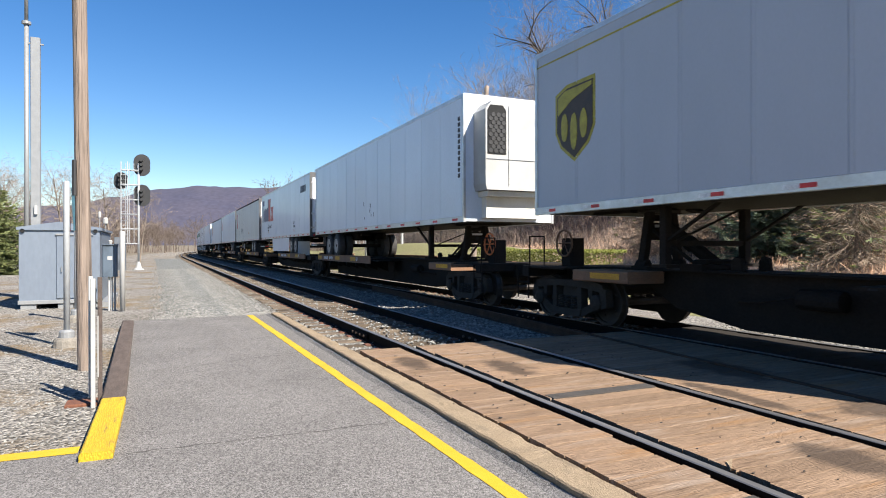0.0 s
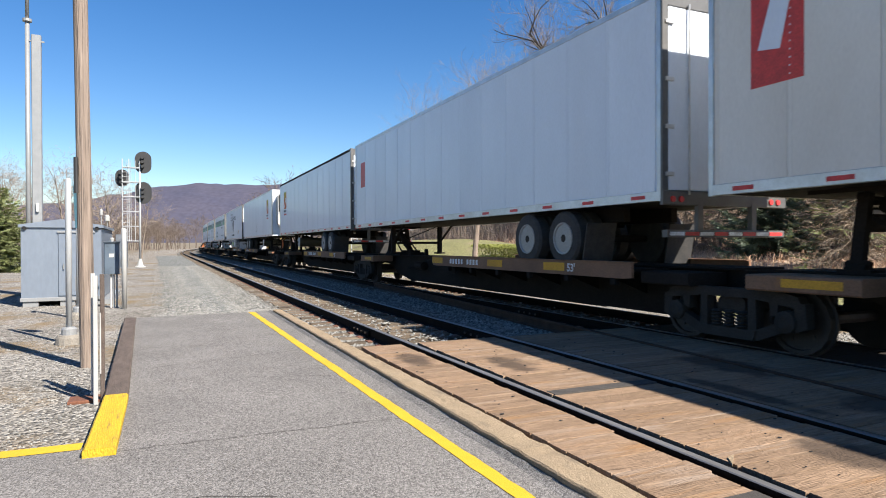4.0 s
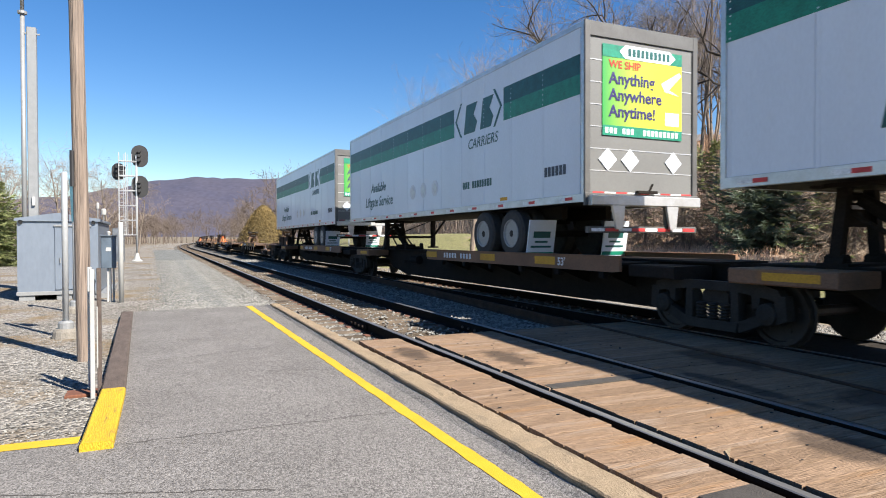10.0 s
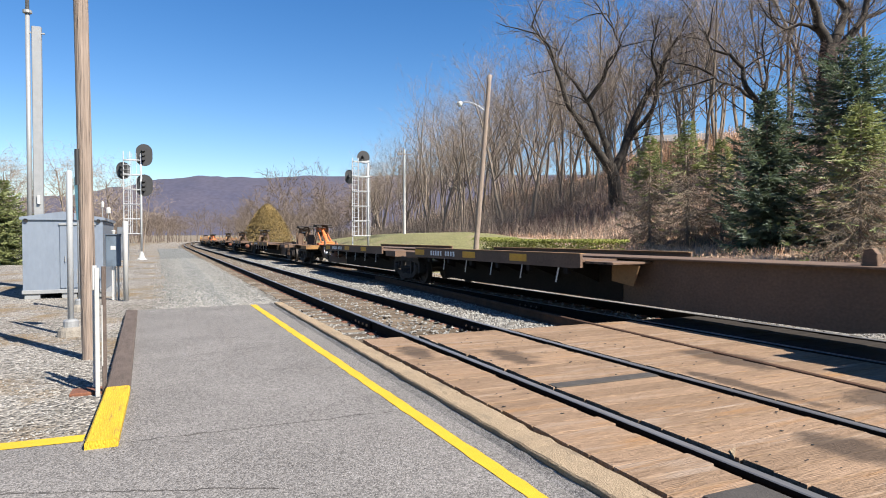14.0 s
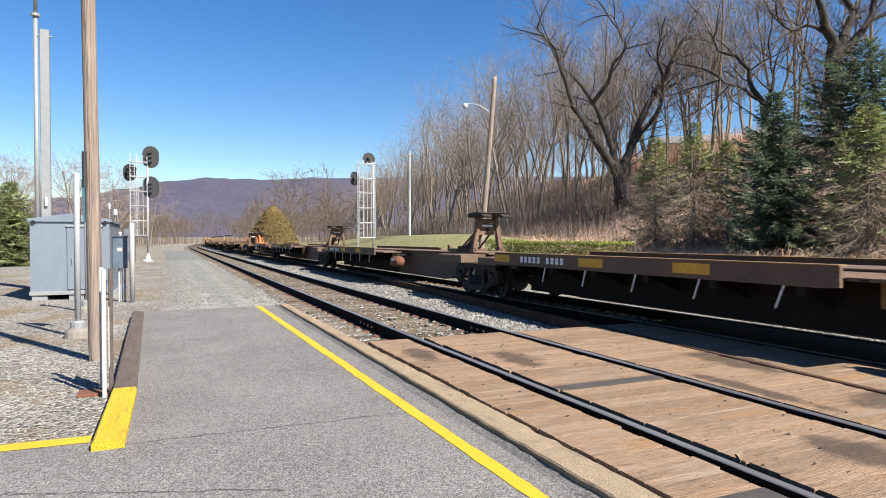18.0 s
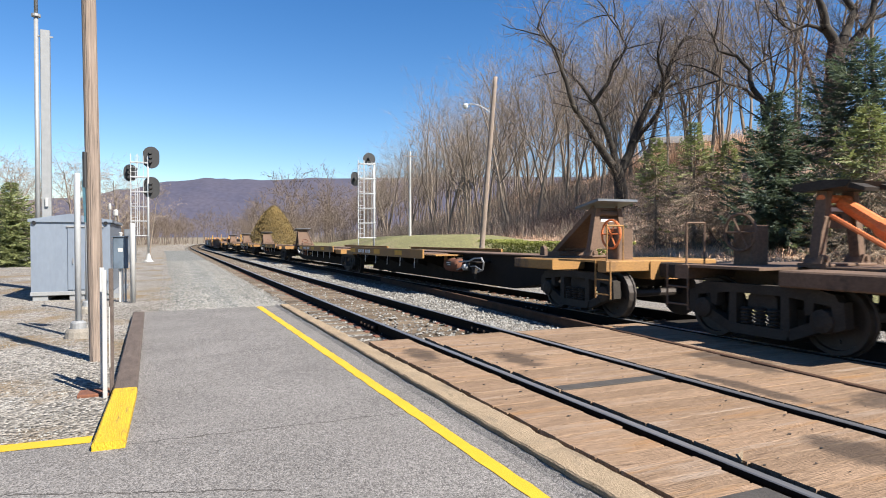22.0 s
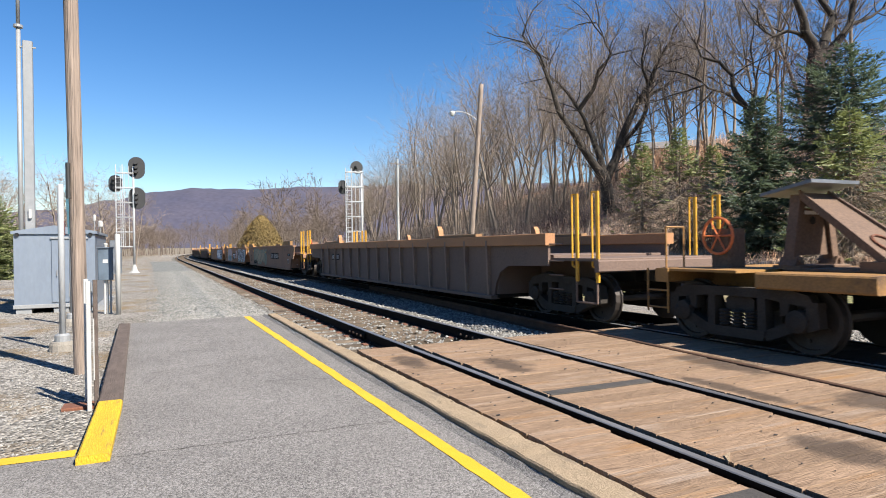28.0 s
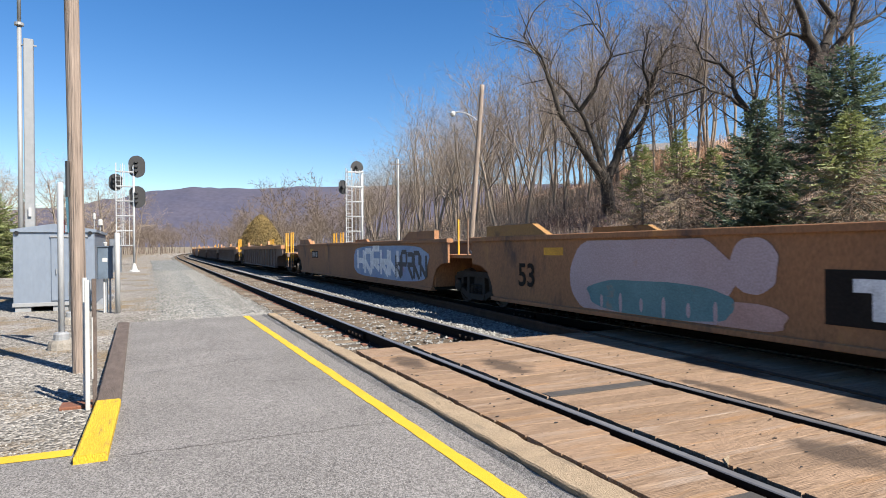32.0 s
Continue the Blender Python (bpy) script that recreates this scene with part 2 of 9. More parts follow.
M_TWIG = mat("twig", (0.275, 0.217, 0.167), 0.95, dark=(0.109, 0.0878, 0.0738), scale=0.6, island=0.35)
M_OLDTWIG = mat("old_twig", (0.158, 0.124, 0.0968), 0.95, dark=(0.0878, 0.068, 0.0527), scale=0.6, island=0.35)
M_FARTWIG = mat("far_twig", (0.133, 0.101, 0.0788), 0.95, dark=(0.0803, 0.0605, 0.0484), scale=0.05, mix=0.8, island=0.3)
M_BOUGH = mat("bough_twig", (0.242, 0.188, 0.134), 0.95, dark=(0.134, 0.101, 0.0739), scale=1.5, island=0.3)
M_BRIAR = mat("briar", (0.138, 0.0872, 0.0718), 0.95, dark=(0.0624, 0.0437, 0.0374), scale=0.3, island=0.4)
M_BRUSH = mat("brush", (0.647, 0.445, 0.296), 0.95, dark=(0.41, 0.254, 0.172), scale=0.2, mix=0.8, island=0.45)
M_NEEDLE = leafy(mat("spruce_needles", (0.235, 0.255, 0.106), 0.7, dark=(0.141, 0.17, 0.0707), scale=1.2, island=0.4), (0.213, 0.24, 0.0851))
M_NEEDLE_BLUE = leafy(mat("blue_spruce_needles", (0.129, 0.161, 0.117), 0.7, dark=(0.0644, 0.0906, 0.0644), scale=1.2, island=0.4), (0.117, 0.158, 0.0819))
M_GOLD = mat("golden_evergreen", (0.164, 0.11, 0.0355), 0.9, dark=(0.0967, 0.0704, 0.0251), scale=0.8, island=0.3)
M_HEDGE = leafy(mat("hedge_leaves", (0.303, 0.311, 0.0792), 0.8, dark=(0.201, 0.221, 0.0517), scale=1.5, island=0.35), (0.178, 0.207, 0.0345))
M_POLE = mat("pole_wood", (0.29, 0.228, 0.182), 0.9, dark=(0.111, 0.0816, 0.0646), scale=2.6, mix=0.9, stretch=(9, 9, 0.22), bump=1.0, bscale=9, fine=0.35, spots=[((0.0317, 0.0237, 0.0207), 3.2, 0.56), ((0.38, 0.311, 0.259), 1.3, 0.60)])
M_GALV = mat("galvanised", (0.261, 0.265, 0.265), 0.45, 0.2, dark=(0.2, 0.204, 0.207), scale=5, mix=0.7, fine=0.1)
M_POST = mat("post_zinc", (0.377, 0.389, 0.394), 0.5, 0.1, dark=(0.295, 0.303, 0.312), scale=4, mix=0.6, stretch=(1, 1, 0.3), fine=0.1)
M_CABINET = mat("cabinet_aluminium", (0.201, 0.233, 0.277), 0.4, 0.3, dark=(0.157, 0.184, 0.227), scale=0.8, mix=0.6, fine=0.07, bscale=14, stretch=(1, 1, 0.4))
M_JBOX = mat("box_blue_grey", (0.0867, 0.115, 0.148), 0.5, 0.1, scale=2, mix=0.3, fine=0.06)
M_CABGREY = mat("cabinet_grey", (0.131, 0.145, 0.164), 0.5, 0.2, scale=2, mix=0.3, fine=0.06)
M_WHITE = mat("white_paint", (0.392, 0.392, 0.381), 0.5, dark=(0.331, 0.326, 0.311), scale=1.5, mix=0.4, fine=0.05)
M_BLACK = mat("black_paint", (0.02, 0.02, 0.021), 0.6, scale=3, fine=0.2)
M_DARK = mat("dark_recess", (0.012, 0.012, 0.013), 0.9)
M_CONC = mat("concrete", (0.221, 0.202, 0.173), 0.95, dark=(0.163, 0.144, 0.12), scale=5, bump=0.5, bscale=50)
M_SIGN = mat("sign_metal", (0.05, 0.13, 0.17), 0.5, 0.3)
M_RUSTPLATE = mat("rusty_plate", (0.151, 0.0567, 0.0284), 0.9, dark=(0.0819, 0.0315, 0.0189), scale=9, bump=0.4)
# train
M_TANK = mat("tank_olive", (0.10, 0.085, 0.055), 0.5, 0.2, scale=2, mix=0.6)
M_TRAILER = mat("trailer_white", (0.69, 0.735, 0.80), 0.42, dark=(0.61, 0.655, 0.72), scale=0.8, mix=0.5, stretch=(1, 1, 0.35), fine=0.04, coat=0.2, vary=0.03, spots=((0.50, 0.49, 0.47), 1.6, 0.70))
M_TRAILGREY = mat("trailer_grey_white", (0.40, 0.435, 0.50), 0.42, dark=(0.365, 0.40, 0.46), scale=0.8, mix=0.5, stretch=(1, 1, 0.35), fine=0.03, vary=0.02)
M_TRAILWARM = mat("trailer_old_white", (0.72, 0.70, 0.65), 0.5, dark=(0.60, 0.56, 0.49), scale=0.8, mix=0.6, stretch=(1, 1, 0.35), fine=0.05, vary=0.03, spots=((0.40, 0.33, 0.26), 1.8, 0.68))
M_ALU = mat("aluminium", (0.62, 0.62, 0.62), 0.4, 0.7, dark=(0.45, 0.44, 0.42), scale=3, fine=0.08)
M_FRAME = mat("rear_frame_steel", (0.12, 0.118, 0.114), 0.5, 0.2, dark=(0.068, 0.064, 0.06), scale=2.5, mix=0.7, fine=0.08)
M_RED = mat("red_tape", (0.62, 0.035, 0.035), 0.5)
M_TAPEW = mat("white_tape", (0.80, 0.80, 0.80), 0.5)
M_RUBBER = mat("tyre_rubber", (0.028, 0.027, 0.027), 0.85, scale=8, dark=(0.05, 0.046, 0.042), mix=0.5)
M_RIM = mat("wheel_rim", (0.268, 0.268, 0.268), 0.4, 0.2, dark=(0.246, 0.241, 0.232), scale=6)
M_DOORGREY = mat("door_grey", (0.146, 0.146, 0.14), 0.6, dark=(0.115, 0.115, 0.112), scale=1.0, mix=0.6, fine=0.08)
M_SKIRT = mat("skirt_grey", (0.62, 0.63, 0.66), 0.5, dark=(0.54, 0.55, 0.58), scale=1.0, fine=0.04)
# Black for grimy steel, and for shade painted below decks and floors.
M_CARDARK = mat("car_grime_shade", (0.013, 0.0115, 0.0105), 0.85, dark=(0.026, 0.020, 0.016), scale=1.3, mix=0.6, bump=0.2, bscale=30, spec=0.12)
M_CARRUST = mat("car_rust_brown", (0.142, 0.0856, 0.0544), 0.85, dark=(0.0598, 0.0381, 0.0261), scale=0.9, mix=0.7, bump=0.25, bscale=25, spots=((0.019, 0.0152, 0.0136), 1.2, 0.62))
M_CARYEL = mat("car_yellow", (0.313, 0.16, 0.0374), 0.75, dark=(0.136, 0.0714, 0.0306), scale=0.8, mix=0.8, bump=0.2, spots=((0.0578, 0.034, 0.0224), 1.3, 0.58))
M_CARBROWN = mat("well_brown", (0.315, 0.142, 0.056), 0.8, dark=(0.165, 0.083, 0.043), scale=0.5, mix=0.9, bump=0.15, stretch=(1, 1.2, 0.45), fine=0.3, spots=[((0.070, 0.042, 0.032), 0.8, 0.56), ((0.40, 0.19, 0.06), 0.7, 0.60), ((0.045, 0.032, 0.027), 4.0, 0.64)])
M_CARPLUM = mat("well_dark_brown", (0.148, 0.096, 0.072), 0.8, dark=(0.08, 0.0536, 0.0416), scale=0.6, mix=0.7, bump=0.15, spots=((0.112, 0.068, 0.048), 0.9, 0.66))
M_CARTOP = mat("well_top_brown", (0.361, 0.174, 0.0735), 0.8, dark=(0.237, 0.119, 0.056), scale=0.7, mix=0.7, bump=0.15)
M_CARRIB = mat("well_rib", (0.236, 0.158, 0.112), 0.8, dark=(0.124, 0.0806, 0.062), scale=1.5, mix=0.7)
M_CARTAN = mat("car_faded_orange", (0.245, 0.139, 0.0578), 0.8, dark=(0.109, 0.0646, 0.0374), scale=0.8, mix=0.8, bump=0.2, spots=((0.0544, 0.034, 0.0238), 1.3, 0.62))
M_CAROLD = mat("well_weathered_brown", (0.24, 0.125, 0.072), 0.8, dark=(0.13, 0.075, 0.05), scale=0.6, mix=0.8, bump=0.15, stretch=(1, 1.3, 0.45), spots=[((0.33, 0.155, 0.055), 0.7, 0.58), ((0.075, 0.05, 0.04), 1.3, 0.58), ((0.05, 0.035, 0.03), 4.0, 0.66)])
M_CARWORN = mat("worn_channel", (0.267, 0.139, 0.0754), 0.8, dark=(0.096, 0.054, 0.0332), scale=0.9, mix=0.8, bump=0.2, spots=((0.32, 0.139, 0.0395), 1.1, 0.63))
M_ORANGE = mat("safety_orange", (0.62, 0.17, 0.045), 0.7, dark=(0.4, 0.10, 0.035), scale=2)
M_AMBER = mat("amber_paint", (0.66, 0.34, 0.02), 0.7, dark=(0.42, 0.20, 0.02), scale=2)
M_TRUCK = mat("bogie_steel", (0.0433, 0.037, 0.0315), 0.8, dark=(0.0236, 0.0197, 0.0166), scale=2.2, bump=0.2, spec=0.2)
M_WHEEL = mat("wheel_steel", (0.045, 0.035, 0.029), 0.6, 0.3, dark=(0.022, 0.018, 0.015), scale=4)
M_GREENL = mat("green_stripe", (0.010, 0.225, 0.135), 0.45)
M_GREEND = mat("dark_green_stripe", (0.008, 0.090, 0.085), 0.45)
M_GREENT = mat("green_lettering", (0.012, 0.10, 0.09), 0.45)
M_LIME = mat("lime_poster", (0.42, 0.62, 0.05), 0.5, dark=(0.16, 0.50, 0.08), scale=0.7, mix=0.6, fine=0.03)
# printed poster: green at one edge, running into yellow
M_POSTER = mat("printed_poster", (0.5, 0.6, 0.05), 0.5)
pn_ = M_POSTER.node_tree.nodes
p_tc, p_sep, p_map, p_ramp = (pn_.new("ShaderNode" + k) for k in ("TexCoord", "SeparateXYZ", "MapRange", "ValToRGB"))
p_map.inputs["From Min"].default_value, p_map.inputs["From Max"].default_value = -0.92, 0.92
p_ramp.color_ramp.elements[0].color, p_ramp.color_ramp.elements[1].color = (0.02, 0.26, 0.05, 1), (0.62, 0.60, 0.03, 1)
p_ramp.color_ramp.elements[1].position = 0.72
for a_, b_ in ((p_tc.outputs["Object"], p_sep.inputs[0]), (p_sep.outputs["X"], p_map.inputs[0]), (p_map.outputs[0], p_ramp.inputs[0]), (p_ramp.outputs[0], pn_["Principled BSDF"].inputs["Base Color"])):
    M_POSTER.node_tree.links.new(a_, b_)
M_NAVY = mat("navy_lettering", (0.030, 0.020, 0.13), 0.45)
M_REDL = mat("red_lettering", (0.60, 0.045, 0.03), 0.45)
M_SLATE = mat("slate_lettering", (0.045, 0.058, 0.085), 0.5)
M_BROWNL = mat("brown_shield", (0.055, 0.03, 0.012), 0.5)
M_GOLDL = mat("gold_shield", (0.42, 0.36, 0.035), 0.5)
M_GRAFF_B = mat("graffiti_blue", (0.15, 0.22, 0.38), 0.6, dark=(0.28, 0.35, 0.44), scale=1.6, mix=0.5, spots=((0.22, 0.14, 0.22), 1.8, 0.58))
M_GRAFF_SKY = mat("graffiti_sky_blue", (0.24, 0.36, 0.38), 0.6, dark=(0.15, 0.25, 0.27), scale=1.6, mix=0.6, spots=((0.30, 0.16, 0.09), 1.6, 0.6))
M_GRAFF_TAN = mat("graffiti_tan", (0.23, 0.165, 0.10), 0.6, dark=(0.17, 0.15, 0.10), scale=0.9, mix=0.7, spots=((0.12, 0.15, 0.10), 1.2, 0.55))
M_GRAFF_DG = mat("graffiti_deep_green", (0.03, 0.10, 0.065), 0.6, dark=(0.06, 0.11, 0.08), scale=1.5)
M_GRAFF_W = mat("graffiti_pale", (0.40, 0.32, 0.34), 0.6, dark=(0.33, 0.24, 0.24), scale=0.9, mix=0.6, spots=((0.33, 0.18, 0.09), 1.4, 0.57))
M_GRAFF_P = mat("graffiti_pink", (0.46, 0.30, 0.27), 0.6, dark=(0.34, 0.18, 0.14), scale=0.9, mix=0.6)
M_GRAFF_T = mat("graffiti_teal", (0.10, 0.22, 0.24), 0.6, dark=(0.05, 0.14, 0.16), scale=1.5, spots=((0.24, 0.17, 0.12), 2.2, 0.60))
M_GRAFF_G = mat("graffiti_green", (0.0992, 0.149, 0.105), 0.6, dark=(0.0744, 0.093, 0.0682), scale=0.9)
M_GRAFF_K = mat("graffiti_dark", (0.035, 0.033, 0.037), 0.6)


# ---- mesh building ----
class Mesh:
    """Plain lists of points and faces, with a few solid shapes."""

    def __init__(self):
        self.v, self.f = [], []

    def add(self, verts, faces):
        b = len(self.v)
        self.v += [tuple(p) for p in verts]
        self.f += [tuple(i + b for i in q) for q in faces]
        return self

    def box(self, x0, x1, y0, y1, z0, z1, c=0.0):
        """A box with chamfered long edges of width c."""
        if c <= 0:
            v = [(x, y, z) for z in (z0, z1) for y in (y0, y1) for x in (x0, x1)]
            return self.add(v, [(0, 2, 3, 1), (4, 5, 7, 6), (0, 1, 5, 4), (2, 6, 7, 3), (0, 4, 6, 2), (1, 3, 7, 5)])
        dims = (x1 - x0, y1 - y0, z1 - z0)
        ax = max(range(3), key=lambda i: dims[i])
        lo, hi = (x0, y0, z0), (x1, y1, z1)
        u, w = [i for i in range(3) if i != ax]
        c = min(c, dims[u] * 0.45, dims[w] * 0.45)
        ring = [(lo[u] + c, lo[w]), (hi[u] - c, lo[w]), (hi[u], lo[w] + c), (hi[u], hi[w] - c), (hi[u] - c, hi[w]), (lo[u] + c, hi[w]),
                (lo[u], hi[w] - c), (lo[u], lo[w] + c)]
        vs = []
        for end in (lo[ax], hi[ax]):
            for a, b in ring:
                p = [0, 0, 0]
                p[ax], p[u], p[w] = end, a, b
                vs.append(p)
        fs = [(i, (i + 1) % 8, 8 + (i + 1) % 8, 8 + i) for i in range(8)] + [tuple(range(7, -1, -1)), tuple(range(8, 16))]
        if ax == 1:
            fs = [q[::-1] for q in fs]
        return self.add(vs, fs)

    def tube(self, a, b, r0, r1=None, n=8, caps=True):
        a, b = Vector(a), Vector(b)
        r1 = r0 if r1 is None else r1
        d = (b - a).normalized() if (b - a).length > 1e-9 else Vector((0, 0, 1))
        u = d.cross(Vector((0, 0, 1)) if abs(d.z) < 0.9 else Vector((1, 0, 0))).normalized()
        w = d.cross(u)
        vs = []
        for p, r in ((a, r0), (b, r1)):
            vs += [p + (u * math.cos(t) + w * math.sin(t)) * r for t in (2 * math.pi * i / n for i in range(n))]
        fs = [(i, n + i, n + (i + 1) % n, (i + 1) % n)[::-1] for i in range(n)]
        if caps:
            fs += [tuple(range(n))[::-1], tuple(range(n, 2 * n))]
        return self.add(vs, fs)

    def path(self, pts, r, n=6):
        for a, b in zip(pts, pts[1:]):
            self.tube(a, b, r, r, n)
        return self

    def prism(self, poly, lo, hi, axis="x"):
        """A polygon in the plane across an axis, drawn out along it. Across x: (y, z); across y: (x, z); across z: (x, y)."""
        k = len(poly)

        def at(a, b, e):
            return {"x": (e, a, b), "y": (a, e, b), "z": (a, b, e)}[axis]

        vs = [at(a, b, lo) for a, b in poly] + [at(a, b, hi) for a, b in poly]
        fs = [(i, (i + 1) % k, k + (i + 1) % k, k + i) for i in range(k)]
        return self.add(vs, fs + [tuple(range(k))[::-1], tuple(range(k, 2 * k))])

    def lathe(self, prof, centre=(0, 0, 0), axis="x", n=20):
        """A profile of (along, radius) turned about an axis."""
        cx, cy, cz = centre
        vs = []
        for a, r in prof:
            for i in range(n):
                t = 2 * math.pi * i / n
                p, q = r * math.cos(t), r * math.sin(t)
                vs.append({"x": (cx + a, cy + p, cz + q), "y": (cx + p, cy + a, cz + q), "z": (cx + p, cy + q, cz + a)}[axis])
        fs = []
        for j in range(len(prof) - 1):
            for i in range(n):
                fs.append((j * n + i, j * n + (i + 1) % n, (j + 1) * n + (i + 1) % n, (j + 1) * n + i))
        fs += [tuple(range(n))[::-1], tuple(range((len(prof) - 1) * n, len(prof) * n))]
        return self.add(vs, fs)

    def data(self, name, material=None, smooth=False, fix=True):
        me = bpy.data.meshes.new(name)
        me.from_pydata(self.v, [], self.f)
        if fix and len(self.f) < 4000:
            bm = bmesh.new()
            bm.from_mesh(me)
            bmesh.ops.recalc_face_normals(bm, faces=bm.faces)
            bm.to_mesh(me)
            bm.free()
        if material:
            me.materials.append(material)
        if smooth:
            me.polygons.foreach_set("use_smooth", [True] * len(me.polygons))
        return me


def part(name, mesh, material, parent, label="", at=None, smooth=False):
    """Links a Mesh (or mesh data) as one object under a thing or a part."""
    me = mesh.data(name, material, smooth) if isinstance(mesh, Mesh) else mesh
    ob = new(name, me)
    ob.parent = parent
    if at is not None:
        ob.matrix_basis = at if isinstance(at, Matrix) else Matrix.Translation(at)
    if label:
        ob["label"] = label
    return ob


def thing(name, label, category, group="", at=None, mesh=None, material=None, kind="", smooth=False):
    ob = new(name, mesh.data(name, material, smooth) if isinstance(mesh, Mesh) else mesh)
    if at is not None:
        ob.matrix_basis = at if isinstance(at, Matrix) else Matrix.Translation(at)
    return tagged(ob, label, category, group, kind)


def lettering(name, text, size, material, parent, m, align="LEFT", bold=0.0, shear=0.0, label=""):
    cu = bpy.data.curves.new(name, "FONT")
    cu.body, cu.size, cu.align_x, cu.extrude, cu.offset, cu.shear = text, size, align, 0.002, bold, shear
    cu.resolution_u = 3
    tmp = bpy.data.objects.new("tmp", cu)
    me = bpy.data.meshes.new_from_object(tmp)
    bpy.data.objects.remove(tmp)
    bpy.data.curves.remove(cu)
    me.materials.clear()
    me.materials.append(material)
    return part(name, me, material, parent, label, m)


# ---- plan: y runs along the rails away from the eye, x to the far side, z = 0 at the rail tops ----
BEND_AT, BEND_R = 100.0, 1700.0
TRACK_1, TRACK_2 = 3.915, 7.98
GAUGE = 1.505
SPEED = 14.53


def on_line(s, o=0.0, z=0.0):
    """The place s metres along the line and o metres to its side; and the heading there in degrees, clockwise."""
    if s <= BEND_AT:
        return Vector((o, s, z)), 0.0
    a = (s - BEND_AT) / BEND_R
    return Vector((BEND_R - (BEND_R - o) * math.cos(a), BEND_AT + (BEND_R - o) * math.sin(a), z)), math.degrees(a)


def along(sect, s_list, o):
    """A closed cross-section (across, z) drawn along the line."""
    m = Mesh()
    k = len(sect)
    for j, s in enumerate(s_list):
        m.v += [tuple(on_line(s, o + a, z)[0]) for a, z in sect]
        if j:
            b = (j - 1) * k
            m.f += [(b + i, b + k + i, b + k + (i + 1) % k, b + (i + 1) % k) for i in range(k)]
    m.f += [tuple(range(k)), tuple(range(len(m.v) - k, len(m.v)))[::-1]]
    return m


# steps for long strips: straight to the bend, then in arcs
S_STEPS = [-60, -20, 0, 20, 40, 70, 100] + [100 + 20 * i for i in range(1, 26)]


# ---- ground ----
def smooth01(x):
    x = min(1.0, max(0.0, x))
    return x * x * (3 - 2 * x)


def ground_z(x, y):
    """The lie of the land: level yard, sunken lawn past the rails, a wooded slope on the far side."""
    s = y if y <= BEND_AT else BEND_AT + math.atan2(y - BEND_AT, BEND_R - x) * BEND_R
    o = x if y <= BEND_AT else BEND_R - math.hypot(BEND_R - x, y - BEND_AT)
    z = -0.17
    if o > 9.3:
        z = -0.42 + 0.12 * smooth01((12 - o) / 3)
        z += 1.25 * smooth01((o - 11) / 15)
        rise = 8.6 * (1 - 0.75 * smooth01((s - 70) / 90))
        z += rise * smooth01((o - 24.0 - 0.08 * max(0, s - 30)) / 26)
        z += 1.35 * smooth01((o - 12) / 9) * smooth01((s - 33) / 12) * smooth01((110 - s) / 50) * (1 - smooth01((o - 20) / 12))
        z += 0.25 * noise.noise((x * 0.12, y * 0.12, 1.0)) * smooth01((o - 18) / 20)
    elif o < -4:
        z = -0.17 + 0.06 * noise.noise((x * 0.1, y * 0.1, 5.0)) - 0.4 * smooth01((-o - 12) / 30)
    elif s > 16:
        z = -0.17 + 0.03 * noise.noise((x * 0.4, y * 0.4, 2.0))
    if 2.3 < o < 9.5 and 8.0 < s < 101:
        z = -0.45
    elif s > 90 and -3 < o < 9.5:
        z = -0.27
    far = math.hypot(x, y)
    if far > 700:
        z += 9 * smooth01((far - 700) / 900)
    return z


def grid_mesh(name, xs, ys, zf, material):
    m = Mesh()
    nx = len(xs)
    m.v = [(x, y, zf(x, y)) for y in ys for x in xs]
    m.f = [(j * nx + i, j * nx + i + 1, (j + 1) * nx + i + 1, (j + 1) * nx + i) for j in range(len(ys) - 1) for i in range(nx - 1)]
    return m.data(name, material, True, fix=False)


def spread(*pieces):
    out = []
    for a, b, step in pieces:
        n = max(1, round((b - a) / step))
        out += [a + (b - a) * i / n for i in range(n)]
    return out + [pieces[-1][1]]


GX = spread((-4000, -400, 600), (-400, -60, 40), (-60, -12, 6), (-12, 2.2, 2.03), (2.2, 2.5, 0.3), (2.5, 9.3, 1.7), (9.3, 9.6, 0.3), (9.6, 14, 0.73), (14, 90, 2), (90, 400, 30), (400, 4000, 600))
GY = spread((-4000, -400, 600), (-400, -60, 40), (-60, 8, 4), (8, 8.2, 0.2), (8.2, 100, 3.99), (100, 101.5, 1.5), (101.5, 130, 4), (130, 500, 15), (500, 4000, 500))
ground_me = grid_mesh("ground", GX, GY, ground_z, M_GRAVEL)
ground_me.materials.append(M_GRASS)
ground_me.materials.append(M_SLOPE)
ground_me.materials.append(M_FIELD)
for p in ground_me.polygons:
    c = p.center
    o = c.x if c.y <= BEND_AT else BEND_R - math.hypot(BEND_R - c.x, c.y - BEND_AT)
    edge = 24.0 - 3.4 * smooth01((36 - c.y) / 5) + 0.10 * max(0, c.y - 30) + 1.5 * noise.noise((c.x * 0.2, c.y * 0.2, 0))
    if o > edge:
        p.material_index = 2
    elif c.y > 118 and (o < -6 or c.y > 420):
        p.material_index = 3
    elif o > 12.6 or o < -16 or (c.y > 100 and o < -6):
        p.material_index = 1
ground = thing("ground", "pale gravel yard, lawn and leaf-littered slope beside the railway", "ground", mesh=ground_me, kind="structure")

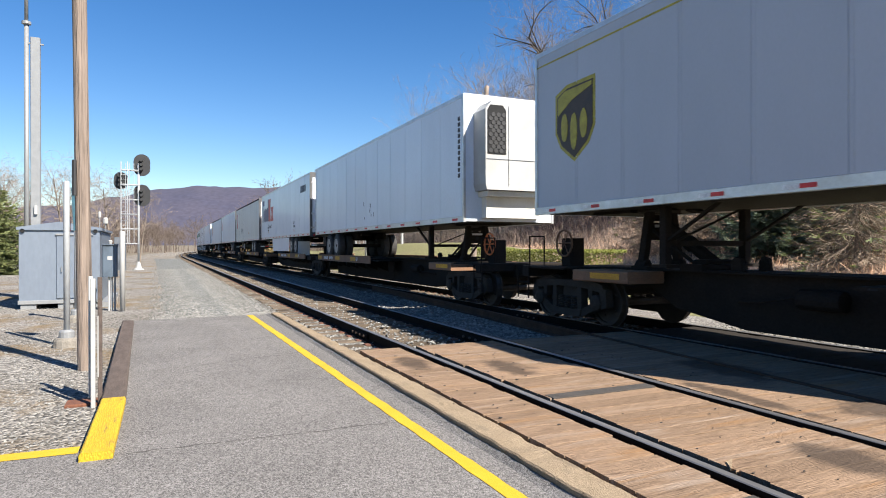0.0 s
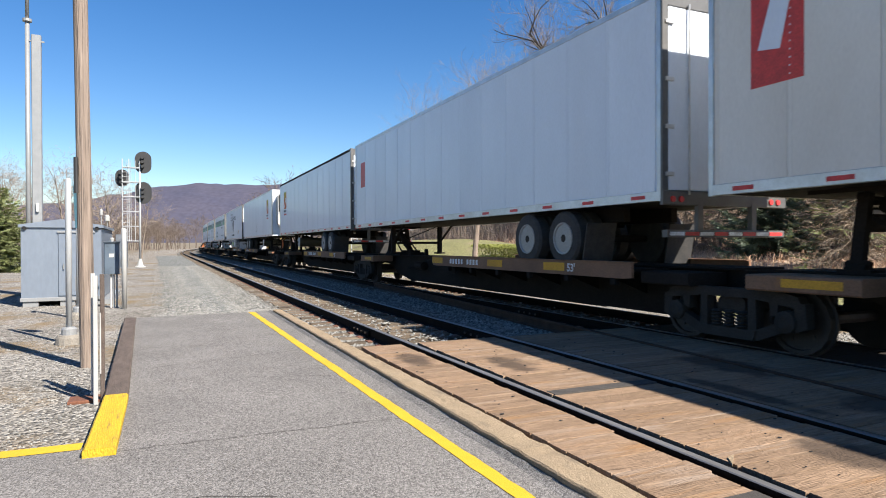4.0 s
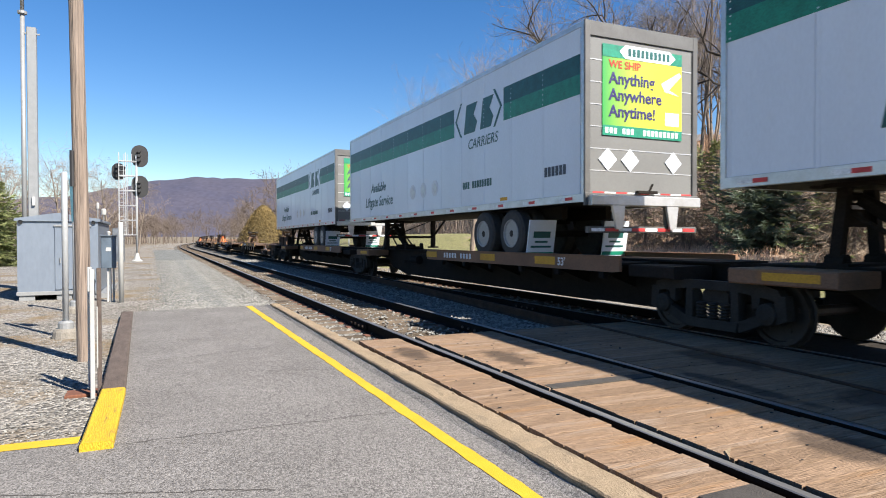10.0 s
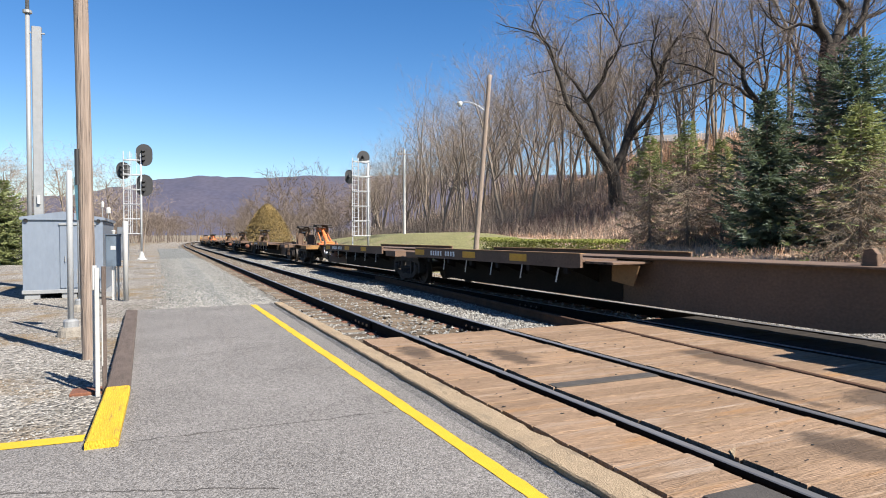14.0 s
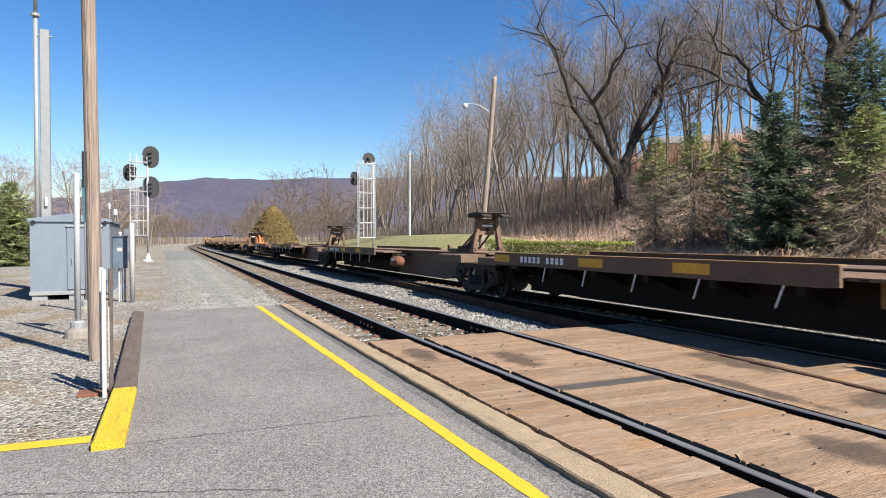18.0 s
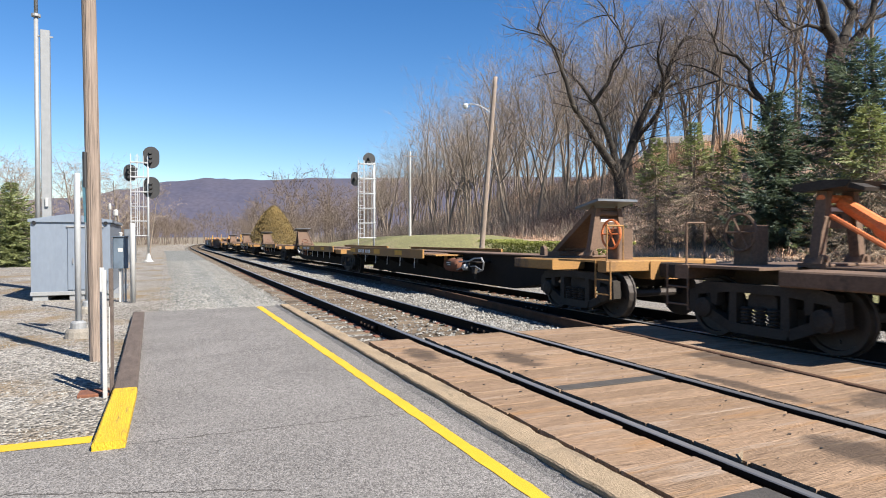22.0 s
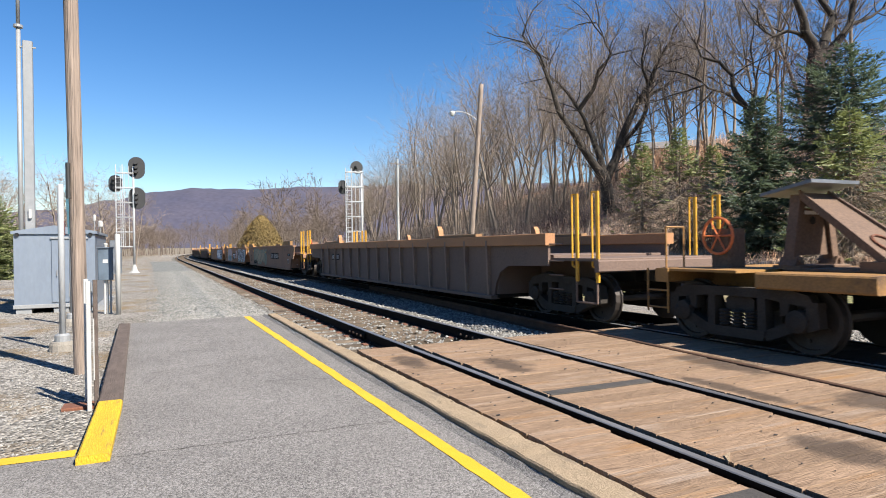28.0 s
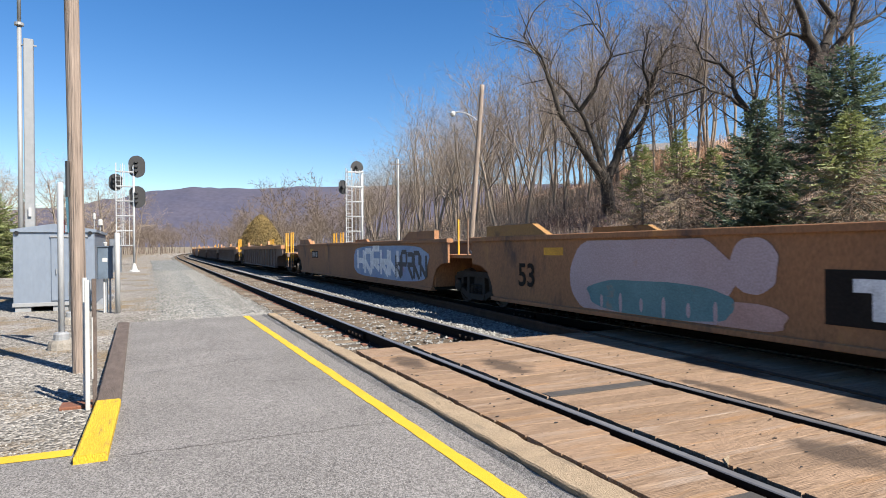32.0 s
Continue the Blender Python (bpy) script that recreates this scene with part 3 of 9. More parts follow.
# ballast shoulders under both tracks, two low banks
for k, (o, lo, hi) in enumerate(((TRACK_1, -1.75, 2.03), (TRACK_2, -2.03, 2.0))):
    steps = [8.3] + [s for s in S_STEPS if s > 8.4]
    sect = [(lo - 0.5, -0.5), (hi + 0.5, -0.5), (hi + (0.35 if k else 0), -0.3 if k else -0.20), (hi - 0.25, -0.19), (0.85, -0.19), (0.80, -0.24), (-0.80, -0.24), (-0.85, -0.19), (lo + 0.3, -0.19), (lo, -0.2 if k else -0.19)]
    thing("ballast_bed", "grey crushed stone ballast under the rails", "ballast", mesh=along(sect, steps, o), material=M_BALLAST, kind="structure")

# ---- rails ----
RAIL = [(-0.07, -0.172), (0.07, -0.172), (0.07, -0.16), (0.012, -0.145), (0.012, -0.045), (0.036, -0.035), (0.036, -0.006), (0.028, 0.0), (-0.028, 0.0),
        (-0.036, -0.006), (-0.036, -0.035), (-0.012, -0.045), (-0.012, -0.145), (-0.07, -0.16)]


def rail(parent, o, label=""):
    me = along(RAIL, S_STEPS, o).data("rail", M_RAIL, fix=False)
    me.materials.append(M_RAILTOP)
    for p in me.polygons:
        if p.normal.z > 0.5 and max(me.vertices[i].co.z for i in p.vertices) > -0.004:
            p.material_index = 1
    bm = bmesh.new()
    bm.from_mesh(me)
    bmesh.ops.recalc_face_normals(bm, faces=bm.faces)
    bm.to_mesh(me)
    bm.free()
    for p in me.polygons:
        if p.normal.z > 0.9 and p.center.z > -0.004:
            p.material_index = 1
    return part("rail", me, None, parent, label)


TRACKS = []
for k, o in enumerate((TRACK_1, TRACK_2)):
    tr = thing("railway_track", ("empty main-line track with polished rail heads and worn wooden ties", "main-line track under the freight train, in its shade")[k],
               "railway track", "parallel tracks", kind="structure")
    rail(tr, o - GAUGE / 2)
    rail(tr, o + GAUGE / 2)
    TRACKS.append(tr)
# old rail that holds the boards between the two tracks
def split_x(y):
    """The spare rail that parts from the train's near rail and drifts in between the tracks."""
    return 5.52 + 0.094 * (y + 1.0) - 0.0011 * (y + 1.0) ** 2


sr = Mesh()
for i in range(31):
    y = -8 + i
    c = split_x(y)
    sr.v += [(c + a, y, z) for a, z in RAIL]
    if i:
        b, k = (i - 1) * len(RAIL), len(RAIL)
        sr.f += [(b + j, b + k + j, b + k + (j + 1) % k, b + (j + 1) % k) for j in range(k)]
me = sr.data("guard_rail", M_RUSTRAIL)
me.materials.append(M_RUSTRAIL)
for p in me.polygons:
    if abs(p.normal.z) > 0.9 and p.center.z > -0.004:
        p.material_index = 1
thing("guard_rail", "old rail with a rusty web between the two tracks", "rail", mesh=me, kind="structure")
# joint bars with bolts
jb = Mesh().box(-0.02, 0.02, -0.45, 0.45, -0.14, -0.05, 0.012)
jb_me = jb.data("joint_bar", M_RAIL)
bolt_me = Mesh().lathe([(-0.03, 0.012), (-0.028, 0.02), (0.0, 0.02)], n=8).data("bolt", M_CARRUST)
for k, (o, y) in enumerate(((TRACK_1 + GAUGE / 2 - 0.035, 9.0), (TRACK_1 - GAUGE / 2 - 0.035, 10.4), (TRACK_2 - GAUGE / 2 - 0.035, 11.5))):
    bar = part("joint_bar", jb_me, None, TRACKS[k // 2], "bolted steel joint bar", (o, y, 0))
    for i in range(4):
        part("bolt", bolt_me, None, bar, "", (-0.018, -0.33 + 0.22 * i, -0.095))

# ---- platform ----
asph = Mesh()
# outline of the paved strip, with the wider part nearer the station
asph.prism([(-0.315, 4.95), (-0.315, 6.6), (-0.515, 14.16), (2.156, 14.30), (2.156, -14), (-9, -14), (-9, 5.6), (-0.56, 5.28), (-0.5, 4.95)], -0.45, -0.09, "z")
platform = thing("platform", "grey asphalt station platform with fine cracks", "platform", mesh=asph, material=M_ASPHALT, kind="structure")
# cracks in the asphalt
rc = random.Random(4)


def crack(x0, y0, x1, y1, n=40):
    m = Mesh()
    px, py = x0, y0
    for i in range(1, n + 1):
        t = i / n
        qx = x0 + (x1 - x0) * t
        qy = y0 + (y1 - y0) * t + 0.05 * noise.noise((qx * 3.1, y0, 3)) + rc.uniform(-0.012, 0.012)
        w = rc.uniform(0.003, 0.009)
        m.add([(px, py - w, -0.0885), (qx, qy - w, -0.0885), (qx, qy + w, -0.0885), (px, py + w, -0.0885)], [(0, 1, 2, 3)])
        px, py = qx, qy
    return m


for c in ((-0.28, 5.0, 2.0, 4.95), (-0.9, 4.3, 0.6, 3.7), (0.9, 7.2, 2.02, 6.8), (0.2, 9.9, 1.3, 9.5), (-0.25, 8.2, 2.0, 8.9), (-0.3, 11.2, 1.2, 11.5)):
    part("crack", crack(*c), M_PATCH, platform)
line = Mesh()
ry = random.Random(21)
for i in range(180):
    yy = 14.22 - 28.2 * i / 179
    t = max(0.0, yy) / 14.22
    line.v += [(1.897 - 0.197 * t + ry.uniform(-0.007, 0.006), yy, -0.086), (2.003 - 0.173 * t + ry.uniform(-0.006, 0.007), yy, -0.086)]
    if i:
        line.f.append((2 * i - 2, 2 * i, 2 * i + 1, 2 * i - 1))
part("yellow_line", line, M_YELLOW, platform, "worn yellow safety line")
part("yellow_line", Mesh().add([(-0.55, 5.14, -0.086), (-0.55, 5.31, -0.086), (-9, 5.62, -0.086), (-9, 5.48, -0.086)], [(0, 1, 2, 3)]), M_YELLOW, platform, "yellow edge line")
lip = Mesh()
for i in range(60):
    yy = 14.2 - 26.2 * i / 59
    k = 0.004 * max(0, yy - 8)
    lip.v += [(2.12 + ry.uniform(-0.015, 0.015) - k, yy, -0.0895), (2.186 - k, yy, -0.056 + ry.uniform(-0.006, 0.004)), (2.188 - k, yy, -0.2)]
    if i:
        q = 3 * i
        lip.f += [(q - 3, q, q + 1, q - 2), (q - 2, q + 1, q + 2, q - 1)]
part("asphalt_lip", lip, M_ASPHALT, platform, "asphalt feathered up to the timber edge")
# timber edge beside the track, in lengths
edge = thing("platform_edge", "sun-bleached timber edging along the near rail", "edging", kind="structure")
rc = random.Random(9)
y = -12.0
while y < 13.6:
    ln_ = min(rc.uniform(2.4, 3.4), 13.9 - y)
    m = Mesh()
    n = 22
    ring = []
    for i in range(n + 1):
        yy = y + (ln_ - 0.012) * i / n
        a = 2.195 - 0.004 * max(0, yy - 8) + rc.uniform(-0.005, 0.005)
        b = 2.455 - 0.011 * max(0, yy - 4) - (rc.uniform(0.015, 0.05) if rc.random() < 0.07 else 0.0) + rc.uniform(-0.008, 0.003)
        t = -0.017 + rc.uniform(-0.007, 0.003)
        m.v += [(a, yy, -0.3), (b, yy, -0.3), (b, yy, t - 0.02), (b - 0.02, yy, t), (a + 0.012, yy, t), (a, yy, t - 0.012)]
        if i:
            k = 6 * (i - 1)
            m.f += [(k + j, k + (j + 1) % 6, k + 6 + (j + 1) % 6, k + 6 + j) for j in range(6)]
    m.f += [(5, 4, 3, 2, 1, 0), tuple(range(6 * n, 6 * n + 6))]
    part("edge_timber", m, M_EDGE, edge)
    y += ln_
# kerb on the yard side
kerb = thing("kerb", "weathered timber kerb, its near end painted yellow", "kerb", kind="structure")
kx = lambda y: -0.33 - 0.19 * (max(0, y - 6.6) / 7.0)


def kerb_piece(y0, y1, dz, material, label=""):
    m = Mesh()
    for i in range(9):
        yy = y0 + (y1 - y0) * i / 8
        c = kx(yy)
        t = dz + 0.006 * noise.noise((yy * 2, 0, 0))
        m.v += [(c - 0.19, yy, -0.3), (c + 0.02, yy, -0.3), (c + 0.02, yy, t - 0.015), (c + 0.005, yy, t), (c - 0.175, yy, t), (c - 0.19, yy, t - 0.015)]
        if i:
            k = 6 * (i - 1)
            m.f += [(k + j, k + (j + 1) % 6, k + 6 + (j + 1) % 6, k + 6 + j) for j in range(6)]
    m.f += [(5, 4, 3, 2, 1, 0), tuple(range(48, 54))]
    part("kerb_timber", m, material, kerb, label)


kerb_piece(4.92, 6.66, -0.03, M_YELKERB, "yellow-painted kerb end")
kerb_piece(6.68, 8.9, -0.035, M_KERB)
kerb_piece(8.92, 11.3, -0.04, M_KERB)
kerb_piece(11.32, 13.9, -0.05, M_KERB)

# ---- yard things ----
G0 = -0.17


def utility_pole(base, top, r0, r1, label):
    m = Mesh()
    n, k = 14, 22
    a, b = Vector(base), Vector(top)
    for j in range(k + 1):
        t = j / k
        c = a.lerp(b, t)
        r = r0 + (r1 - r0) * t
        for i in range(n):
            an = 2 * math.pi * i / n
            rr = r * (1 + 0.05 * noise.noise((math.cos(an) * 2, math.sin(an) * 2, t * 4)))
            m.v.append((c.x + rr * math.cos(an), c.y + rr * math.sin(an), c.z))
        if j:
            q = (j - 1) * n
            m.f += [(q + i, q + (i + 1) % n, q + n + (i + 1) % n, q + n + i) for i in range(n)]
    m.f.append(tuple(range(k * n, k * n + n)))
    ob = thing("utility_pole", label, "utility pole")
    part("pole", m, M_POLE, ob, "", smooth=True)
    return ob


pole = utility_pole((-0.89, 9.12, G0), (-1.01, 9.12, 9.6), 0.088, 0.080, "cracked brown wooden utility pole standing in the gravel yard")
part("conduit", Mesh().tube((-0.998, 9.03, 2.05), (-1.0, 9.03, 2.50), 0.026), M_BLACK, pole, "short black cable conduit")


def round_post(x, y, h, r, footing, label, material):
    ob = thing("sign_post", label, "post")
    part("post", Mesh().lathe([(0, r), (h - 0.02, r), (h, r * 0.8)], (x, y, G0), "z", 14), material, ob, smooth=True)
    if footing:
        part("footing", Mesh().lathe([(0, 0.20), (0.12, 0.185), (0.17, 0.16)], (x, y, G0 - 0.02), "z", 14), M_CONC, ob, "round concrete footing")
        part("collar", Mesh().lathe([(0.14, 0.115), (0.24, 0.11), (0.27, 0.08)], (x, y, G0), "z", 14), M_GALV, ob, "steel base collar")
    return ob


p1 = round_post(-1.37, 11.4, 2.62, 0.045, True, "pale galvanised steel sign post on a concrete footing", M_POST)
part("sign_panel", Mesh().prism([(-1.31, 2.36), (-1.10, 2.10), (-1.04, 1.80), (-1.28, 1.66)], 11.44, 11.455, "y"), M_SIGN, p1, "dark blue-green sign panel")
p2 = round_post(-1.645, 15.2, 2.58, 0.047, True, "white-grey steel post with a small sign", M_POST)
part("sign_panel", Mesh().box(-1.80, -1.79, 15.2, 15.5, 1.75, 2.05, 0.004), M_REDL, p2, "small red and white notice")
round_post(-0.885, 17.15, 1.98, 0.058, False, "white-painted marker post in the gravel", M_WHITE)

# narrow trackside sign on two stakes, seen on edge
sg = thing("trackside_sign", "narrow trackside sign on two weathered stakes, seen on edge", "sign")
for dx, dy, h, m_ in ((0.0, 0.0, 1.26, M_WHITE), (0.055, 0.07, 1.27, M_KERB), (-0.05, 0.34, 1.27, M_WHITE)):
    part("stake", Mesh().box(-0.61 + dx - 0.02, -0.61 + dx + 0.02, 6.93 + dy - 0.02, 6.93 + dy + 0.02, G0 - 0.1, G0 + h, 0.006), m_, sg)
part("panel", Mesh().box(-0.575, -0.565, 6.95, 7.32, 0.12, 0.72, 0.003), M_WHITE, sg, "thin sign panel")
thing("steel_plate", "rusty steel plate lying in the gravel beside the kerb", "plate", mesh=Mesh().box(-0.86, -0.5, 7.0, 7.25, G0 - 0.01, G0 + 0.03, 0.01), material=M_RUSTPLATE)

# signal cabinet
cab = thing("equipment_cabinet", "large aluminium railway signal cabinet on steel skids", "cabinet")
CX0, CX1, CY0, CY1, CZ0, CZ1 = -3.30, -1.5, 18.75, 22.6, G0 + 0.13, 1.86
part("body", Mesh().box(CX0, CX1, CY0, CY1, CZ0, CZ1, 0.02), M_CABINET, cab)
part("roof", Mesh().prism([(CX0 - 0.05, CZ1), (CX1 + 0.05, CZ1), (CX1 + 0.05, CZ1 + 0.07), ((CX0 + CX1) / 2, CZ1 + 0.22), (CX0 - 0.05, CZ1 + 0.07)], CY0 - 0.05, CY1 + 0.05, "y"), M_CABINET, cab, "low ridged metal roof")
for i in range(3):
    x0 = CX0 + 0.03 + i * 0.82
    part("skid", Mesh().box(x0, x0 + 0.34, CY0 + 0.02, CY1 - 0.02, G0 - 0.02, CZ0), M_GALV, cab)
part("base_rail", Mesh().box(CX0 - 0.02, CX1 + 0.02, CY0 - 0.025, CY0, CZ0, CZ0 + 0.1, 0.008), M_GALV, cab)
door = part("door", Mesh().box(CX0 + 0.82, CX1 - 0.18, CY0 - 0.03, CY0, CZ0 + 0.14, CZ1 - 0.16, 0.008), M_CABINET, cab, "flush metal door")
part("handle", Mesh().tube((CX0 + 0.94, CY0 - 0.06, 0.78), (CX0 + 0.94, CY0 - 0.06, 0.92), 0.015).tube((CX0 + 0.94, CY0 - 0.06, 0.85), (CX0 + 0.94, CY0 - 0.03, 0.85), 0.012), M_GALV, door)
part("notice", Mesh().box(CX0 + 1.30, CX0 + 1.45, CY0 - 0.034, CY0 - 0.031, 1.0, 1.18), M_WHITE, door)
for i in range(5):
    x0 = CX0 + 1.2 + 0.06 * i + (0.25 if i > 2 else 0)
    part("louvre", Mesh().box(x0, x0 + 0.025, CY0 - 0.038, CY0 - 0.031, CZ0 + 0.25, CZ0 + 0.62, 0.005), M_GALV, door)
part("door_trim", Mesh().box(CX0 + 0.8, CX1 - 0.15, CY0 - 0.045, CY0, CZ1 - 0.14, CZ1 - 0.09, 0.01), M_GALV, cab, "drip rail")
part("lifting_eye", Mesh().lathe([(-0.02, 0.05), (0.02, 0.05)], (CX0 + 0.08, CY0 - 0.03, CZ1 - 0.02), "y", 10), M_DARK, cab)
part("lifting_eye", Mesh().lathe([(-0.02, 0.05), (0.02, 0.05)], (CX1 - 0.1, CY0 - 0.03, CZ1 - 0.02), "y", 10), M_DARK, cab)
ant = thing("antenna_cluster", "small white antennas on the cabinet roof", "antenna")
for x, h, r in ((-1.52, 0.48, 0.035), (-1.38, 0.32, 0.06)):
    part("stem", Mesh().tube((x, 19.0, CZ1 - 0.0), (x, 19.0, CZ1 + h - 0.1), 0.012), M_GALV, ant)
    part("cap", Mesh().lathe([(0, r), (0.12, r), (0.16, r * 0.5)], (x, 19.0, CZ1 + h - 0.12), "z", 10), M_WHITE, ant)

jb2 = thing("junction_box", "grey electrical junction box on conduit legs", "junction box")
part("box", Mesh().box(-1.34, -1.01, 17.45, 17.65, 0.68, 1.46, 0.015), M_JBOX, jb2)
part("lid", Mesh().box(-1.36, -0.99, 17.42, 17.66, 1.46, 1.49, 0.008), M_JBOX, jb2)
part("notice", Mesh().box(-1.23, -1.12, 17.445, 17.449, 1.10, 1.19), M_WHITE, jb2)
part("antenna", Mesh().lathe([(0, 0.03), (0.08, 0.05), (0.1, 0.03)], (-1.17, 17.55, 1.49), "z", 10), M_WHITE, jb2)
for x in (-1.20, -1.14, -1.07):
    part("leg", Mesh().tube((x, 17.55, G0 - 0.05), (x, 17.55, 0.72), 0.024), M_GALV if x > -1.1 else M_WHITE, jb2)

# two tall masts behind the cabinet
ms = thing("radio_mast", "slender galvanised radio mast with a thin top section", "mast")
part("lower_tube", Mesh().lathe([(0, 0.075), (8.5, 0.062)], (-3.82, 22.9, G0), "z", 12), M_GALV, ms, smooth=True)
part("flange", Mesh().lathe([(8.5, 0.06), (8.52, 0.13), (8.60, 0.13), (8.62, 0.05)], (-3.82, 22.9, G0), "z", 12), M_GALV, ms)
part("upper_tube", Mesh().lathe([(8.6, 0.055), (12.0, 0.048)], (-3.82, 22.9, G0), "z", 12), M_GALV, ms, smooth=True)
ms = thing("square_mast", "square galvanised steel mast with a white lamp box", "mast")
part("pole", Mesh().box(-3.71, -3.45, 22.8, 23.0, G0, 7.95, 0.02), M_GALV, ms)
part("fitting", Mesh().box(-3.60, -3.52, 22.72, 22.8, 2.45, 2.72, 0.01), M_WHITE, ms)
part("crossbar", Mesh().box(-3.78, -3.36, 22.85, 22.9, 7.74, 7.78), M_GALV, ms)


# ---- signals ----
def signal(at, h, heads, width, label, rz=0.0):
    ob = thing("railway_signal", label, "railway signal", "railway signals", at=Matrix.Translation(at) @ pose(0, 0, 0, 0, 0, rz))
    part("mast", Mesh().tube((0, 0, 0.35), (0, 0, h - 0.3), 0.075, n=10), M_POST, ob, smooth=True)
    part("base", Mesh().lathe([(0, 0.36), (0.05, 0.36), (0.12, 0.22), (0.6, 0.085)], n=10, axis="z"), M_WHITE, ob, "white flared base")
    for x in (-width, -width + 0.42):
        part("ladder_rail", Mesh().box(x - 0.03, x + 0.03, -0.03, 0.03, 0.6 if x == -width else 1.9, h - 0.15), M_POST, ob)
    rungs = int((h - 2.2) / 0.33)
    for i in range(rungs):
        z = 1.9 + 0.33 * i
        part("rung", Mesh().tube((-width, 0, z), (-width + 0.42, 0, z), 0.016, n=5), M_POST, ob)
    for i, z in enumerate([1.9 + 1.05 * j for j in range(int((h - 2.2) / 1.05) + 1)]):
        m = Mesh()
        for a, b in (((-width, 0), (0, 0)), ((-width, -0.45), (0.0, -0.45)), ((-width, 0), (-width, -0.45)), ((0, 0), (0, -0.45))):
            m.tube((a[0], a[1], z), (b[0], b[1], z), 0.034, n=5)
        part("cage_hoop", m, M_POST, ob)
    for x in (-width, -width * 0.72, -width / 2, -width * 0.25, 0.0):
        part("cage_bar", Mesh().tube((x, -0.45, 1.9), (x, -0.45, h - 0.3), 0.02, n=5), M_POST, ob)
    for x, z, w, hh in heads:
        m = Mesh()
        poly = [(x + w * math.cos(a), z + (hh - w) + w * math.sin(a)) for a in [math.pi * i / 10 for i in range(11)]]
        poly += [(x + w * math.cos(a), z - (hh - w) + w * math.sin(a)) for a in [math.pi + math.pi * i / 10 for i in range(11)]]
        m.prism(poly, 0.10, 0.13, "y")
        head = part("signal_head", m, M_BLACK, ob, "black backing plate")
        for j in (-0.32, 0.0, 0.32):
            if abs(j) < hh - 0.2:
                part("lamp_hood", Mesh().lathe([(-0.32, 0.11), (0.0, 0.125), (0.1, 0.13)], (x - 0.05, -0.0, z + j), "y", 10), M_BLACK, head)
    return ob


signal((-1.54, 50.0, G0), 7.95, [(0.22, 7.6, 0.55, 0.80), (0.22, 5.4, 0.55, 0.80), (-1.15, 6.42, 0.44, 0.62)], 1.12,
       "tall silver railway signal mast with ladder cage and black round-ended heads")
signal((13.35, 43.0, -0.36), 7.6, [(-0.3, 7.55, 0.46, 0.46), (-1.35, 6.1, 0.3, 0.5)], 1.15,
       "silver ladder-caged railway signal mast on the lawn side of the tracks")
thing("relay_case", "small grey relay case beside the signal base", "cabinet", mesh=Mesh().box(-3.1, -2.35, 49.6, 50.2, G0 - 0.05, 2.2, 0.03), material=M_CABGREY)


# ---- train: poses in a car's own space, y away from the eye along the rails, z = 0 at the rail tops ----
WR = 0.42
wheelset = Mesh()
for sx in (-1, 1):
    wheelset.lathe([(sx * 0.685, 0.10), (sx * 0.69, WR + 0.025), (sx * 0.715, WR + 0.025), (sx * 0.725, WR), (sx * 0.82, WR - 0.005), (sx * 0.82, WR - 0.06),
                    (sx * 0.785, WR - 0.07), (sx * 0.77, 0.16), (sx * 0.83, 0.13), (sx * 0.83, 0.02)], n=20)
wheelset.tube((-0.98, 0, 0), (0.98, 0, 0), 0.075, n=8)
# bolts round the hub, which show that the wheel turns
for sx in (-1, 1):
    for i in range(5):
        a = 2 * math.pi * i / 5
        wheelset.lathe([(sx * 0.77, 0.03), (sx * 0.80, 0.028)], (0, 0.25 * math.cos(a), 0.25 * math.sin(a)), n=6)
WHEELSET_ME = wheelset.data("wheelset", M_WHEEL)
TRUCK = Mesh()
for sx in (-1, 1):
    f0, f1 = sx * 0.96 - 0.075, sx * 0.96 + 0.075
    TRUCK.prism([(-1.13, 0.56), (-1.02, 0.74), (-0.80, 0.79), (0.80, 0.79), (1.02, 0.74), (1.13, 0.56), (0.98, 0.60), (0.42, 0.67), (-0.42, 0.67), (-0.98, 0.60)], f0, f1)
    TRUCK.prism([(-0.46, 0.26), (-0.42, 0.13), (0.42, 0.13), (0.46, 0.26)], f0 - 0.02, f1 + 0.02)
    for sy in (-1, 1):
        TRUCK.prism([(sy * 0.98, 0.50), (sy * 1.06, 0.38), (sy * 0.46, 0.13), (sy * 0.40, 0.25)], f0, f1)
        TRUCK.prism([(sy * 1.13, 0.66), (sy * 1.15, 0.36), (sy * 1.00, 0.30), (sy * 0.98, 0.66)], f0, f1)
        TRUCK.prism([(sy * 0.78, 0.70), (sy * 0.76, 0.50), (sy * 0.66, 0.46), (sy * 0.64, 0.70)], f0, f1)
        TRUCK.prism([(sy * 0.44, 0.70), (sy * 0.46, 0.20), (sy * 0.33, 0.20), (sy * 0.33, 0.70)], f0, f1)
        TRUCK.lathe([(sx * 0.98, 0.15), (sx * 1.07, 0.14), (sx * 1.10, 0.07)], (0, sy * 0.88, WR), n=12)
TRUCK.box(-0.95, 0.95, -0.22, 0.22, 0.46, 0.66, 0.04)
TRUCK_ME = TRUCK.data("truck", M_TRUCK)
coil = [(0.0, 0.05)]
for j in range(5):
    coil += [(0.045 * j, 0.07), (0.045 * j + 0.016, 0.085), (0.045 * j + 0.032, 0.07), (0.045 * j + 0.040, 0.055)]
SPRING_ME = Mesh().lathe(coil, (0, 0, 0.27), "z", 8).data("spring", M_TRUCK)

WHEELS = ([], [])
MOVERS = []


